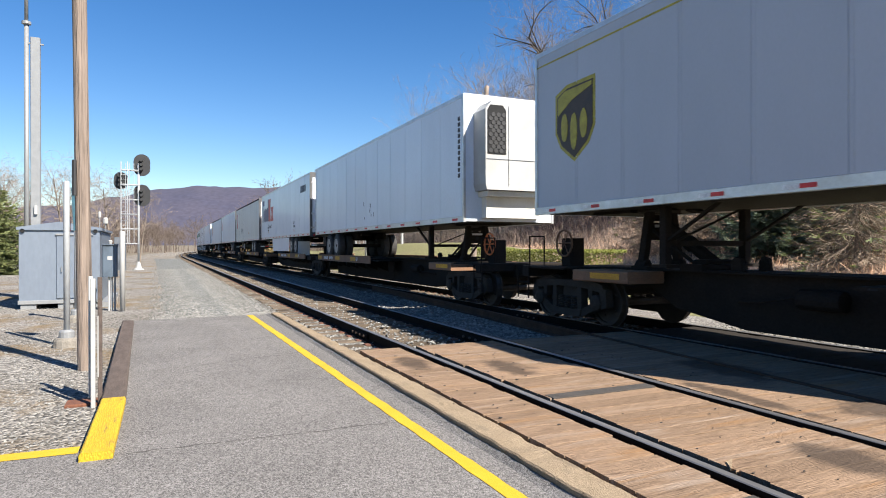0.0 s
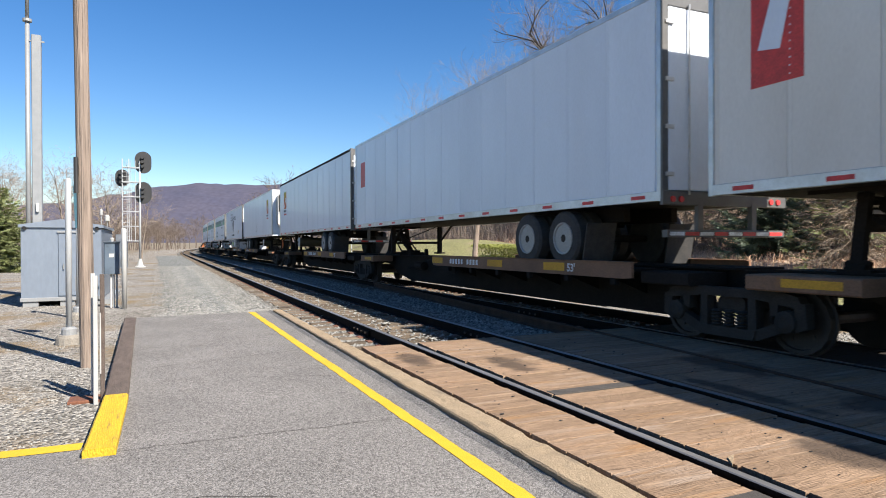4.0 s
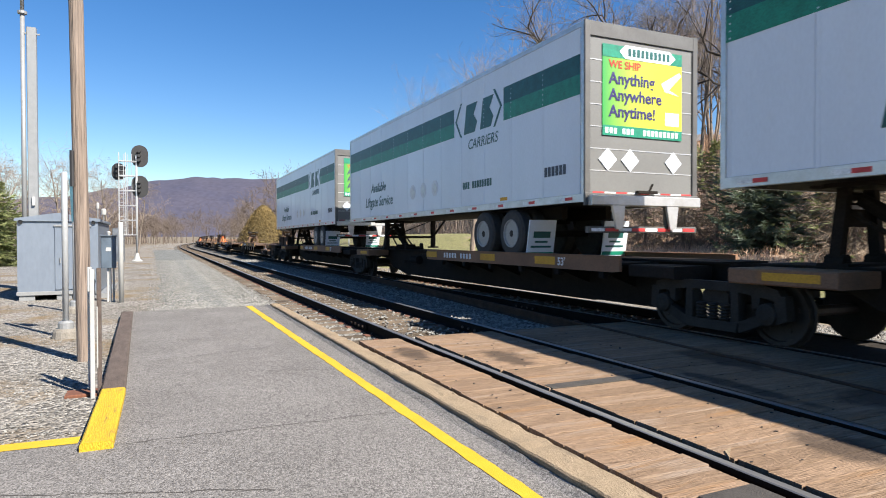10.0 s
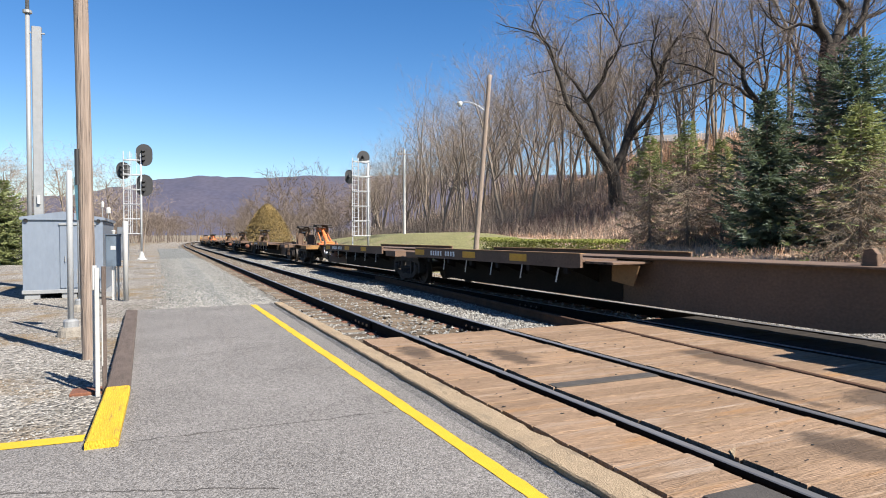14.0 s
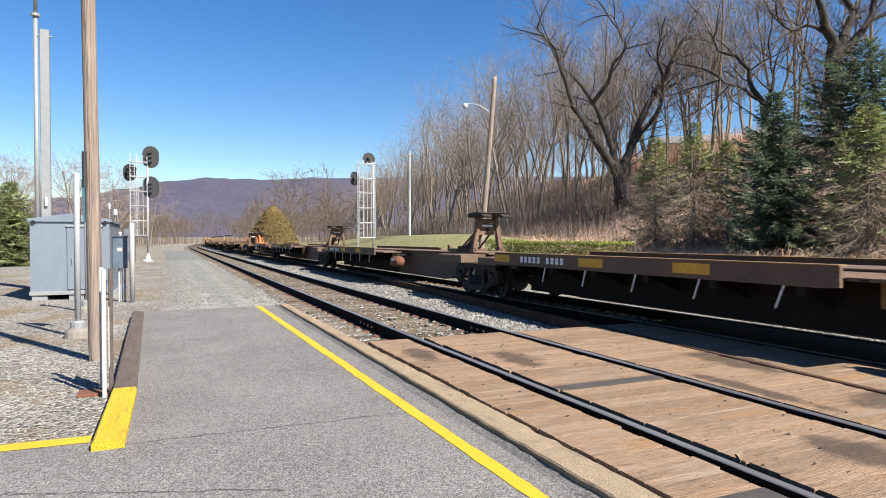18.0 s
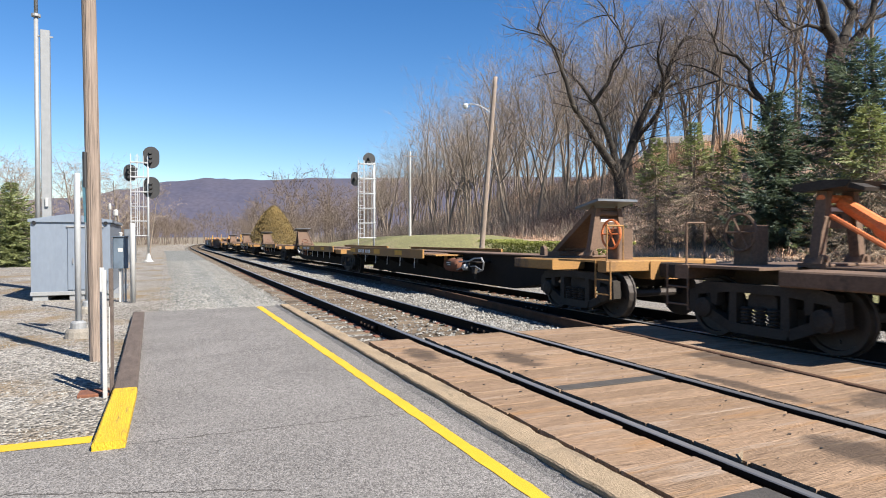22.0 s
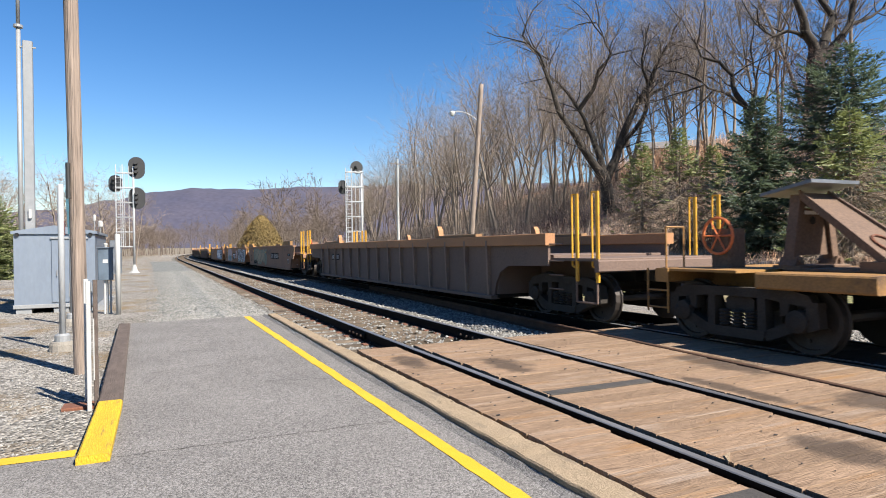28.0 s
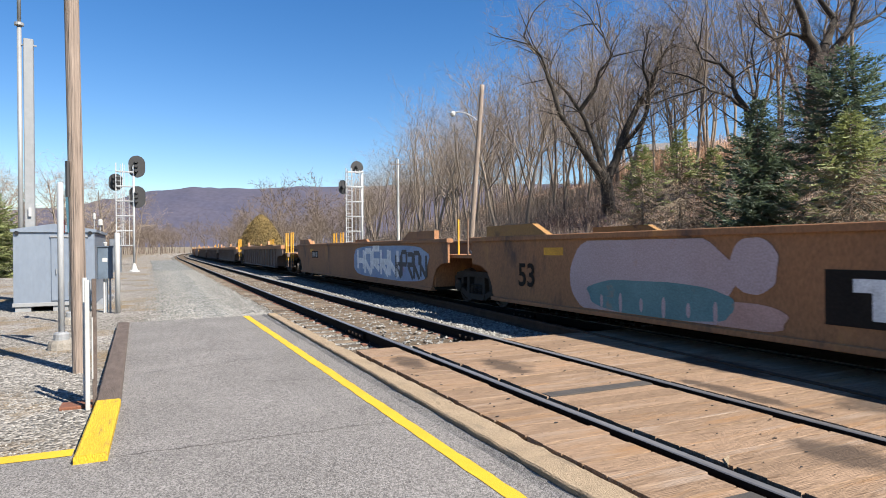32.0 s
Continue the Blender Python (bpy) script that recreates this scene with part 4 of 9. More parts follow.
def truck(parent, y):
    t = part("truck", TRUCK_ME, None, parent, "grimy cast steel wheel truck", (0, y, 0))
    for k, sy in enumerate((-0.88, 0.88)):
        w = part("wheelset", WHEELSET_ME, None, t, "dark steel wheels with bright treads", (0, sy, WR))
        WHEELS[k].append(w)
    for sx in (-1, 1):
        for sy in (-0.2, 0.0, 0.2):
            part("spring", SPRING_ME, None, t, "", (sx * 0.985, sy, 0))
    return t


def slab(a, b, c, d, thick):
    """A flat plate through four corners, of a given thickness along z."""
    return Mesh().add([*(Vector(q) for q in (a, b, c, d)), *(Vector(q) - Vector((0, 0, thick)) for q in (a, b, c, d))],
                      [(0, 1, 2, 3), (7, 6, 5, 4), (0, 4, 5, 1), (1, 5, 6, 2), (2, 6, 7, 3), (3, 7, 4, 0)])


def hitch(parent, y, inward, material, strut_paint=None, broad=False):
    """A stanchion that holds a trailer's kingpin. inward: +1 where its strut leans to larger y. broad: plate legs and a plate strut."""
    h = part("hitch", Mesh().box(-0.5, 0.5, y - 0.20, y + 0.20, 1.03, 1.07, 0.01), material, parent, "steel trailer hitch stanchion")
    for sx in (-1, 1):
        part("hitch_foot", Mesh().prism([(sx * 0.50, 1.07), (sx * 0.30, 1.07), (sx * 0.36, 1.18), (sx * 0.44, 1.18)], y - 0.12, y + 0.12, "y").tube((sx * 0.40, y - 0.15, 1.13), (sx * 0.40, y + 0.15, 1.13), 0.035, n=8), material, h)
        part("hitch_leg", Mesh().prism([(sx * 0.47, 1.10), (sx * 0.35, 1.10), (sx * 0.20, 2.0), (sx * 0.31, 2.0)], y - 0.07, y + 0.07, "y"), material, h)
    low = 1.2 if broad else 1.52
    web = part("hitch_web", Mesh().prism([(-0.38, low), (0.38, low), (0.29, 1.82), (-0.29, 1.82)], y - 0.02, y + 0.02, "y"), material, h, "cross plate with a slot")
    part("slot", Mesh().lathe([(-0.026, 0.055), (0.026, 0.055)], (0, y, 1.66), "y", 10), M_DARK, web)
    part("notice", Mesh().box(-0.16, 0.16, y - 0.024, y - 0.0205, 1.74, 1.79), M_SKIRT, web)
    part("pivot", Mesh().tube((-0.33, y, 1.90), (0.33, y, 1.90), 0.055, n=10), strut_paint or material, h, "cross pin")
    if broad:
        part("hitch_plate", slab((-0.48, y - 0.34, 2.17), (0.48, y - 0.34, 2.17), (0.48, y + 0.40, 2.04), (-0.48, y + 0.40, 2.04), 0.045), M_CABGREY, h, "flat tilted steel top plate")
        st = part("strut", slab((-0.30, y + inward * 0.05, 2.02), (0.30, y + inward * 0.05, 2.02), (0.46, y + inward * 1.25, 1.08), (-0.46, y + inward * 1.25, 1.08), 0.05), strut_paint or material, h, "broad sloping plate strut")
        for sx in (-1, 1):
            part("flange", slab((sx * 0.27, y + inward * 0.05, 2.06), (sx * 0.31, y + inward * 0.05, 2.06), (sx * 0.47, y + inward * 1.25, 1.14), (sx * 0.43, y + inward * 1.25, 1.14), 0.12), strut_paint or material, st)
        ring = Mesh()
        for i in range(12):
            a, b = 2 * math.pi * i / 12, 2 * math.pi * (i + 1) / 12
            q = [Vector((0.18 * math.cos(t), y + inward * (0.95 + 0.14 * math.sin(t)), 1.335 - 0.11 * math.sin(t))) for t in (a, b)]
            ring.tube(q[0], q[1], 0.018, n=5, caps=False)
        part("strut_hole_rim", ring, M_RUSTPLATE, st, "rusty round rim")
    else:
        top = Mesh().prism([(y - 0.40, 2.03), (y + 0.20, 1.99), (y + 0.34, 2.02), (y + 0.30, 2.10), (y - 0.16, 2.13), (y - 0.46, 2.10)], -0.44, 0.44)
        for sx in (-1, 1):
            top.prism([(y - 0.44, 2.07), (y - 0.62, 2.00), (y - 0.60, 1.96), (y - 0.40, 2.01)], min(sx * 0.16, sx * 0.42), max(sx * 0.16, sx * 0.42))
        part("hitch_plate", top, M_TRUCK, h, "greasy black forked top plate")
        st = part("strut", Mesh().tube((0, y + inward * 0.05, 1.86), (0, y + inward * 1.18, 1.12), 0.085, 0.11, n=10), strut_paint or material, h, "stout tubular strut")
        part("collar", Mesh().tube((0, y + inward * 0.55, 1.53), (0, y + inward * 0.72, 1.42), 0.125, n=10), strut_paint or material, st)
        for sx in (-1, 1):
            part("side_rod", Mesh().tube((sx * 0.24, y + inward * 0.04, 1.70), (sx * 0.30, y + inward * 1.1, 1.10), 0.03, n=6), strut_paint or material, st)
    part("hitch_shoe", Mesh().box(-0.5, 0.5, y + inward * 1.15 - 0.22, y + inward * 1.15 + 0.22, 1.03, 1.13, 0.015).box(-0.30, 0.30, y + inward * 1.15 - 0.12, y + inward * 1.15 + 0.12, 1.13, 1.20, 0.02), strut_paint or material, h)
    part("tie_down", Mesh().prism([(y + inward * 1.75, 1.03), (y + inward * 1.95, 1.03), (y + inward * 1.92, 1.22), (y + inward * 1.82, 1.25), (y + inward * 1.76, 1.18)], 0.25, 0.33).prism([(y + inward * 1.75, 1.03), (y + inward * 1.95, 1.03), (y + inward * 1.92, 1.22), (y + inward * 1.82, 1.25), (y + inward * 1.76, 1.18)], -0.33, -0.25), material, h)


def brake_gear(car, y, d, metal):
    """Air tank, valves and bent pipes hung on the near side of the sill, from y on in the direction d."""
    tk = part("air_tank", Mesh().lathe([(-0.46, 0.04), (-0.42, 0.15), (-0.36, 0.19), (0.36, 0.19), (0.42, 0.15), (0.46, 0.04)], (-0.66, y, 0.68), "y", 20), M_RUSTPLATE, car, "rusty air tank", smooth=True)
    part("data_plate", Mesh().box(-0.857, -0.845, y - 0.16, y + 0.16, 0.66, 0.79), M_BLACK, tk)
    part("plate_text", Mesh().box(-0.860, -0.858, y - 0.12, y + 0.12, 0.735, 0.755).box(-0.860, -0.858, y - 0.12, y + 0.06, 0.69, 0.705), M_SKIRT, tk)
    for q in (-0.3, 0.3):
        part("tank_strap", Mesh().box(-0.74, -0.36, y + q - 0.03, y + q + 0.03, 0.84, 0.90), M_CARDARK, tk)
    part("brake_pipe", Mesh().path([(-0.80, y + d * 0.45, 0.56), (-0.82, y + d * 0.9, 0.66), (-0.78, y + d * 1.5, 0.70), (-0.80, y + d * 1.9, 0.62)], 0.017, 6), metal, car, "bare steel brake pipe")
    part("brake_pipe", Mesh().path([(-0.76, y + d * 0.5, 0.78), (-0.80, y + d * 1.2, 0.82), (-0.82, y + d * 1.55, 0.90), (-0.82, y + d * 1.95, 0.92), (-0.80, y + d * 2.05, 0.80), (-0.78, y + d * 1.95, 0.62), (-0.74, y + d * 1.6, 0.55)], 0.022, 6), metal, car, "bare bent brake pipe")
    vb = part("valve_body", Mesh().box(-0.84, -0.60, y + d * 1.15 - 0.12, y + d * 1.15 + 0.12, 0.56, 0.78, 0.03).box(-0.80, -0.64, y + d * 1.45 - 0.09, y + d * 1.45 + 0.09, 0.50, 0.66, 0.02), M_TRUCK, car, "grimy cast valve block")
    part("valve_cap", Mesh().lathe([(-0.16, 0.05), (-0.14, 0.08), (0.02, 0.08)], (-0.80, y + d * 1.15, 0.66), "x", 12), M_GALV, vb)
    part("valve_stem", Mesh().tube((-0.74, y + d * 1.45, 0.50), (-0.74, y + d * 1.45, 0.36), 0.03, n=8), M_TRUCK, vb)
    part("valve_bracket", Mesh().box(-0.78, -0.36, y + d * 1.0, y + d * 1.6, 0.78, 0.82), M_CARDARK, car)


def brake_wheel(parent, x, y, z, axis="x", material=None):
    m = Mesh()
    n = 18
    for i in range(n):
        a, b = 2 * math.pi * i / n, 2 * math.pi * (i + 1) / n
        r = 0.26
        p = [(x, y + r * math.cos(t), z + r * math.sin(t)) if axis == "x" else (x + r * math.cos(t), y, z + r * math.sin(t)) for t in (a, b)]
        m.tube(p[0], p[1], 0.022, n=5, caps=False)
        if i % 3 == 0:
            m.tube((x, y, z), p[0], 0.014, n=4, caps=False)
    return part("brake_wheel", m, material or M_CARRUST, parent, "spoked hand brake wheel")


def spine_unit(u0, u1, hitch_far, paint, pads, first=False, last=False, hitch_paint=None, marks=True, label="", tank=False, notice=""):
    """One platform of an articulated spine car between the wheel trucks at u0 and u1 metres from the train's datum."""
    p = u1 - u0
    h = p / 2
    d = 1 if hitch_far else -1     # the end that holds the hitch
    car = thing("spine_car", label, "rail car", "spine cars of the train")
    truck(car, -h)
    if last:
        truck(car, h)
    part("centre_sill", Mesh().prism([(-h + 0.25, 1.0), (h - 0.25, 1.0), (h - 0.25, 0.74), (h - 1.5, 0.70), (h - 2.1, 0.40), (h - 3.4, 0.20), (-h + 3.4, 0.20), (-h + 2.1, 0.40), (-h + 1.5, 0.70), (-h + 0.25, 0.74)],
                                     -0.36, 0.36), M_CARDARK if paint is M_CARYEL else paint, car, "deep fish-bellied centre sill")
    part("top_plate", Mesh().box(-0.50, 0.50, -h + 0.3, h - 0.3, 1.0, 1.035, 0.008), M_CARRUST if paint is M_CARYEL else paint, car)
    # tyre platforms at the end away from the hitch
    a, b = sorted((-d * (h - 1.55), -d * (h - 9.4)))
    for sx in (-1, 1):
        lo, hi = sorted((sx * 0.50, sx * 1.27))
        part("tyre_deck", Mesh().box(lo, hi, a, b, 0.955, 0.995), M_CARRUST if paint is M_CARYEL else paint, car)
        lo, hi = sorted((sx * 1.27, sx * 1.32))
        part("side_channel", Mesh().prism([(a, 1.09), (b, 1.09), (b, 0.85), (b - 0.2, 0.835), (a + 0.2, 0.835), (a, 0.85)], lo, hi), M_CARWORN if paint is M_CARDARK else (M_CARTAN if paint is M_CARRUST and first else paint), car, "rusty side channel")
        for i in range(6):
            y = a + 0.7 + (b - a - 1.4) * i / 5
            part("outrigger", Mesh().prism([(sx * 0.30, 0.92), (sx * 1.27, 0.95), (sx * 1.27, 0.87), (sx * 0.30, 0.50)], y - 0.02, y + 0.02, "y"), M_CARDARK, car)
            if sx < 0 and i < 5 and paint is not M_CARDARK:
                part("strut", Mesh().tube((-1.30, y - 0.02, 0.85), (-1.27, y + 0.12, 0.55), 0.013, n=5), M_TAPEW, car, "pale thin tie rod")
            if sx < 0:
                part("stake_pocket", Mesh().box(-1.31, -1.22, y - 0.30, y - 0.18, 0.72, 0.84, 0.01), M_CARDARK, car)
        lo, hi = sorted((sx * 1.20, sx * 1.335))
        part("channel_flange", Mesh().box(lo, hi, a, b, 1.09, 1.105, 0.004), M_CARWORN if paint is M_CARDARK else M_CARTAN, car, "worn bright edge")
        if sx < 0:
            # Added sheet: shade below the deck, painted as flat black over the sill.
            part("sill_plate", Mesh().box(-0.376, -0.364, a, b, 0.22, 0.985), M_CARDARK, car, "black sheet on the sill that gives the shade below the deck")
        # step bracket beyond the platform
        e = -d * (h - 9.4)
        y0, y1 = sorted((e, e + d * 0.75))
        lo, hi = sorted((sx * 0.38, sx * 1.22))
        sb = part("step_bracket", Mesh().box(lo, hi, y0, y1, 0.925, 0.965, 0.006), paint, car, "short steel step past the deck")
        lo, hi = sorted((sx * 0.62, sx * 0.64))
        part("hanger_plate", Mesh().prism([(e + d * 0.02, 0.90), (e + d * 0.72, 0.90), (e + d * 0.58, 0.54), (e + d * 0.02, 0.60)], lo, hi), M_CARTAN if paint is M_CARRUST else paint, sb)
        for q in (0.2, 0.55):
            lo, hi = sorted((sx * 1.222, sx * 1.226))
            part("slot", Mesh().box(lo, hi, e + d * q - 0.05, e + d * q + 0.05, 0.93, 0.95), M_DARK, sb)
        # short end platform over the truck at the hitch end
        y0, y1 = sorted((d * (h - 0.45), d * (h - 1.9)))
        lo, hi = sorted((sx * 0.46, sx * 1.22))
        part("end_platform", Mesh().box(lo, hi, y0, y1, 0.80, 1.0, 0.02), pads, car, "painted end platform")
        if paint is M_CARDARK and sx < 0:
            part("paint_panel", Mesh().box(lo - 0.005, lo - 0.002, y0 + 0.2, y0 + 0.95, 0.86, 0.96), M_AMBER, car, "yellow painted panel")
        y0, y1 = sorted((-d * (h - 0.5), -d * (h - 1.45)))
        part("end_bracket", Mesh().box(lo, hi, y0, y1, 0.78, 0.97, 0.02), paint, car)
    # yellow pads on the side channel
    for i, t in enumerate((0.27, 0.56, 0.96)):
        y = a + (b - a) * t
        part("paint_panel", Mesh().box(-1.324, -1.321, y - 0.34, y + 0.34, 0.90, 1.05), M_AMBER, car, "yellow painted panel")
        if paint is M_CARDARK and i == 0:
            lettering("length_figure", "53'", 0.20, M_TAPEW, car, pose(-1.3225, y - 0.42, 0.90, 90, 0, -90), bold=0.004)
    # lower gear beam with its reservoir, beside the sill past the deck
    if tank and pads is M_CARYEL:
        y0, y1 = sorted((e + d * 0.95, e + d * 4.3))
        part("gear_beam", Mesh().box(-0.98, -0.72, y0, y1, 0.56, 0.64, 0.012), paint, car, "low steel beam that carries the brake gear")
        part("gusset", Mesh().prism([(e + d * 1.5, 0.64), (e + d * 1.9, 0.64), (e + d * 1.9, 1.0)], -0.80, -0.38), paint, car)
        part("hanger", Mesh().box(-0.96, -0.74, e + d * 1.0 - 0.03, e + d * 1.0 + 0.03, 0.34, 0.56), paint, car)
        part("reservoir", Mesh().lathe([(-0.36, 0.03), (-0.33, 0.13), (0.06, 0.15), (0.10, 0.165), (0.14, 0.15), (0.33, 0.10), (0.36, 0.03)], (-0.86, e + d * 2.4, 0.37), "y", 14), M_TRUCK, car, "dark air reservoir")
        part("brake_pipe", Mesh().path([(-0.9, e + d * 1.1, 0.46), (-0.9, e + d * 1.6, 0.42), (-0.86, e + d * 2.1, 0.40)], 0.016, 5), M_ALU, car)
        part("bracket", Mesh().path([(-0.98, e + d * 2.9, 0.62), (-1.0, e + d * 3.0, 0.72), (-0.9, e + d * 3.4, 0.70)], 0.018, 5), M_ALU, car)
    # brake gear along the sill
    gy = d * (h - 4.6)
    if paint is M_CARDARK:
        part("brake_cylinder", Mesh().lathe([(-0.3, 0.02), (-0.28, 0.13), (0.28, 0.13), (0.32, 0.05)], (-0.48, gy, 0.72), "y", 12), paint, car)
        part("brake_rod", Mesh().path([(-0.5, gy + 0.3 * d, 0.74), (-0.62, gy + 0.7 * d, 0.66), (-0.4, gy + 1.3 * d, 0.6)], 0.02), paint, car)
    if tank and pads is not M_CARYEL:
        ty = e + d * 1.18
        part("air_tank", Mesh().lathe([(-0.34, 0.03), (-0.31, 0.13), (-0.24, 0.185), (0.24, 0.185), (0.31, 0.13), (0.34, 0.03)], (-0.86, ty, 0.64), "y", 20), M_RUSTPLATE, car, "rusty air tank", smooth=True)
        part("data_plate", Mesh().box(-1.046, -1.036, ty - 0.13, ty + 0.13, 0.66, 0.74), M_SKIRT, car, "pale tank label")
        part("drain_valve", Mesh().box(-0.95, -0.80, ty - d * 0.46 - 0.05, ty - d * 0.46 + 0.05, 0.52, 0.66, 0.015).tube((-0.92, ty - d * 0.36, 0.66), (-0.92, ty - d * 0.52, 0.72), 0.02, n=6), M_GALV, car, "pale valve on the tank end")
        part("tank_bracket", Mesh().box(-0.9, -0.38, ty - 0.05, ty + 0.05, 0.84, 0.9), M_CARDARK, car)
    hitch(car, d * (h - (0.35 if paint is not M_CARDARK and ((last and hitch_far) or (first and not hitch_far)) else 1.35)), -d, M_CARRUST if paint is M_CARYEL else paint, hitch_paint, paint is M_CARYEL)
    if paint is M_CARYEL or (last and paint is M_CARRUST):
        brake_gear(car, d * (h - 6.2), d, M_GALV)
    if marks:
        # reporting marks as plain bars, and the length figure that can be read
        mk = Mesh().box(-1.326, -1.322, -0.045, 0.045, 0.91, 1.03).data("mark", M_TAPEW)
        for i in range(10):
            if i != 4:
                part("mark", mk, None, car, "white stencilled bar" if i == 0 else "", (0, b - 2.6 + 0.16 * i, 0))
    if notice:
        bg = part("notice_panel", Mesh().box(-1.326, -1.321, -1.55, 0.03, 0.885, 1.05), M_CARDARK, car, "black painted panel")
        lettering("lettering", notice, 0.118, M_TAPEW, bg, pose(-1.328, -0.03, 0.925, 90, 0, -90), bold=0.002)
    # coupled ends carry a coupler, a ladder and the hand brake
    for flag, e in ((first, -1), (last, 1)):
        if flag:
            y = e * h
            part("end_sill", Mesh().box(-0.32, 0.32, min(y, y + e * 1.25), max(y, y + e * 1.25), 0.68, 1.0, 0.02).box(-1.25, 1.25, y + e * 1.1 - 0.12, y + e * 1.1 + 0.12, 0.82, 1.02, 0.02), paint, car)
            part("coupler", Mesh().box(-0.12, 0.12, min(y + e * 1.2, y + e * 1.98), max(y + e * 1.2, y + e * 1.98), 0.72, 0.98, 0.03), M_TRUCK, car, "knuckle coupler")
            part("walkway", Mesh().box(-1.25, 1.25, min(y - e * 0.2, y + e * 1.1), max(y - e * 0.2, y + e * 1.1), 0.985, 1.02), paint, car)
            lad = Mesh()
            for z in (0.45, 0.7):
                lad.tube((-1.27, y + e * 0.95, z), (-1.27, y + e * 1.35, z), 0.014, n=5)
            for yy in (0.95, 1.35):
                lad.tube((-1.27, y + e * yy, 0.38), (-1.27, y + e * yy, 1.02), 0.016, n=5)
            part("step", lad, paint, car, "side steps")
            cab_ = part("brake_stand", Mesh().box(-0.62, -0.28, y + e * 0.6 - 0.16, y + e * 0.6 + 0.16, 1.02, 1.58, 0.02), M_CARRUST if paint is M_CARYEL else paint, car, "boxy hand brake housing")
            brake_wheel(cab_, -0.66, y + e * 0.6, 1.48, material=M_ORANGE if paint is M_CARYEL or (paint is M_CARDARK and e < 0) else None)
            part("grab_rail", Mesh().path([(-1.15, y + e * 1.1, 1.0), (-1.15, y + e * 1.1, 1.62), (-0.8, y + e * 1.1, 1.62), (-0.8, y + e * 1.1, 1.0)], 0.016, 5), paint, car)
    MOVERS.append((car, u0, u1, 0.0))
    return car


# ---- road trailers ----
NEAR_X = -1.295
TZ0, TZ1, TDECK = 2.02, 5.16, 0.995


def tyre_wheel(parent, x, y, r=0.5, outer=True):
    z = TDECK + r
    t = Mesh()
    w = 0.28
    sx = -1 if x < 0 else 1
    t.lathe([(-sx * q, f * r) for q, f in ((0.05, 0.48), (-w / 2, 0.56), (-w / 2, 0.90), (-w / 2 + 0.04, 1.0), (w / 2 - 0.04, 1.0), (w / 2, 0.90), (w / 2, 0.56))], (x, y, z), "x", 26)
    ty = part("tyre", t, M_RUBBER, parent, smooth=False)
    if outer:
        rm = Mesh()
        e = x + sx * (w / 2 + 0.003)
        rm.lathe([(-sx * 0.012, r * 0.60), (sx * 0.012, r * 0.585), (sx * 0.008, r * 0.53), (-sx * 0.05, r * 0.50), (-sx * 0.13, r * 0.47), (-sx * 0.145, r * 0.40), (-sx * 0.10, r * 0.22)], (e, y, z), "x", 24)
        part("rim", rm, M_RIM, ty, "white painted wheel rim", smooth=False)
        part("hub", Mesh().lathe([(-sx * 0.12, r * 0.25), (-sx * 0.05, r * 0.23), (-sx * 0.01, r * 0.14)], (e, y, z), "x", 14), M_TRUCK, ty, "dark greasy hub")
        if sx < 0:
            for i in range(5):
                a = 2 * math.pi * (i + 0.3) / 5 + y
                part("hand_hole", Mesh().lathe([(-sx * 0.14, r * 0.085), (-sx * 0.105, r * 0.08)], (e, y + r * 0.345 * math.cos(a), z + r * 0.345 * math.sin(a)), "x", 8), M_DARK, ty)
    return ty


def side_bar(parent, name, y0, y1, z0, z1, material, label="", x=None, d=0.004):
    x = NEAR_X - 0.006 if x is None else x
    return part(name, Mesh().box(x - d, x, min(y0, y1), max(y0, y1), z0, z1), material, parent, label)


def side_poly(parent, name, poly, material, label="", lift=0.0):
    """A flat shape on the near side, in (y, z)."""
    return part(name, Mesh().prism(poly, NEAR_X - 0.011 - lift, NEAR_X - 0.006 - lift), material, parent, label)


def on_side(y, z, lift=0.0):
    """A pose for lettering on the near side: reads towards smaller y."""
    return Matrix.Translation((NEAR_X - 0.009 - lift, y, z)) @ pose(0, 0, 0, 90, 0, -90)


def on_end(x, z, y, lift=0.0):
    return Matrix.Translation((x, y - 0.012 - lift, z)) @ pose(0, 0, 0, 90, 0, 0)


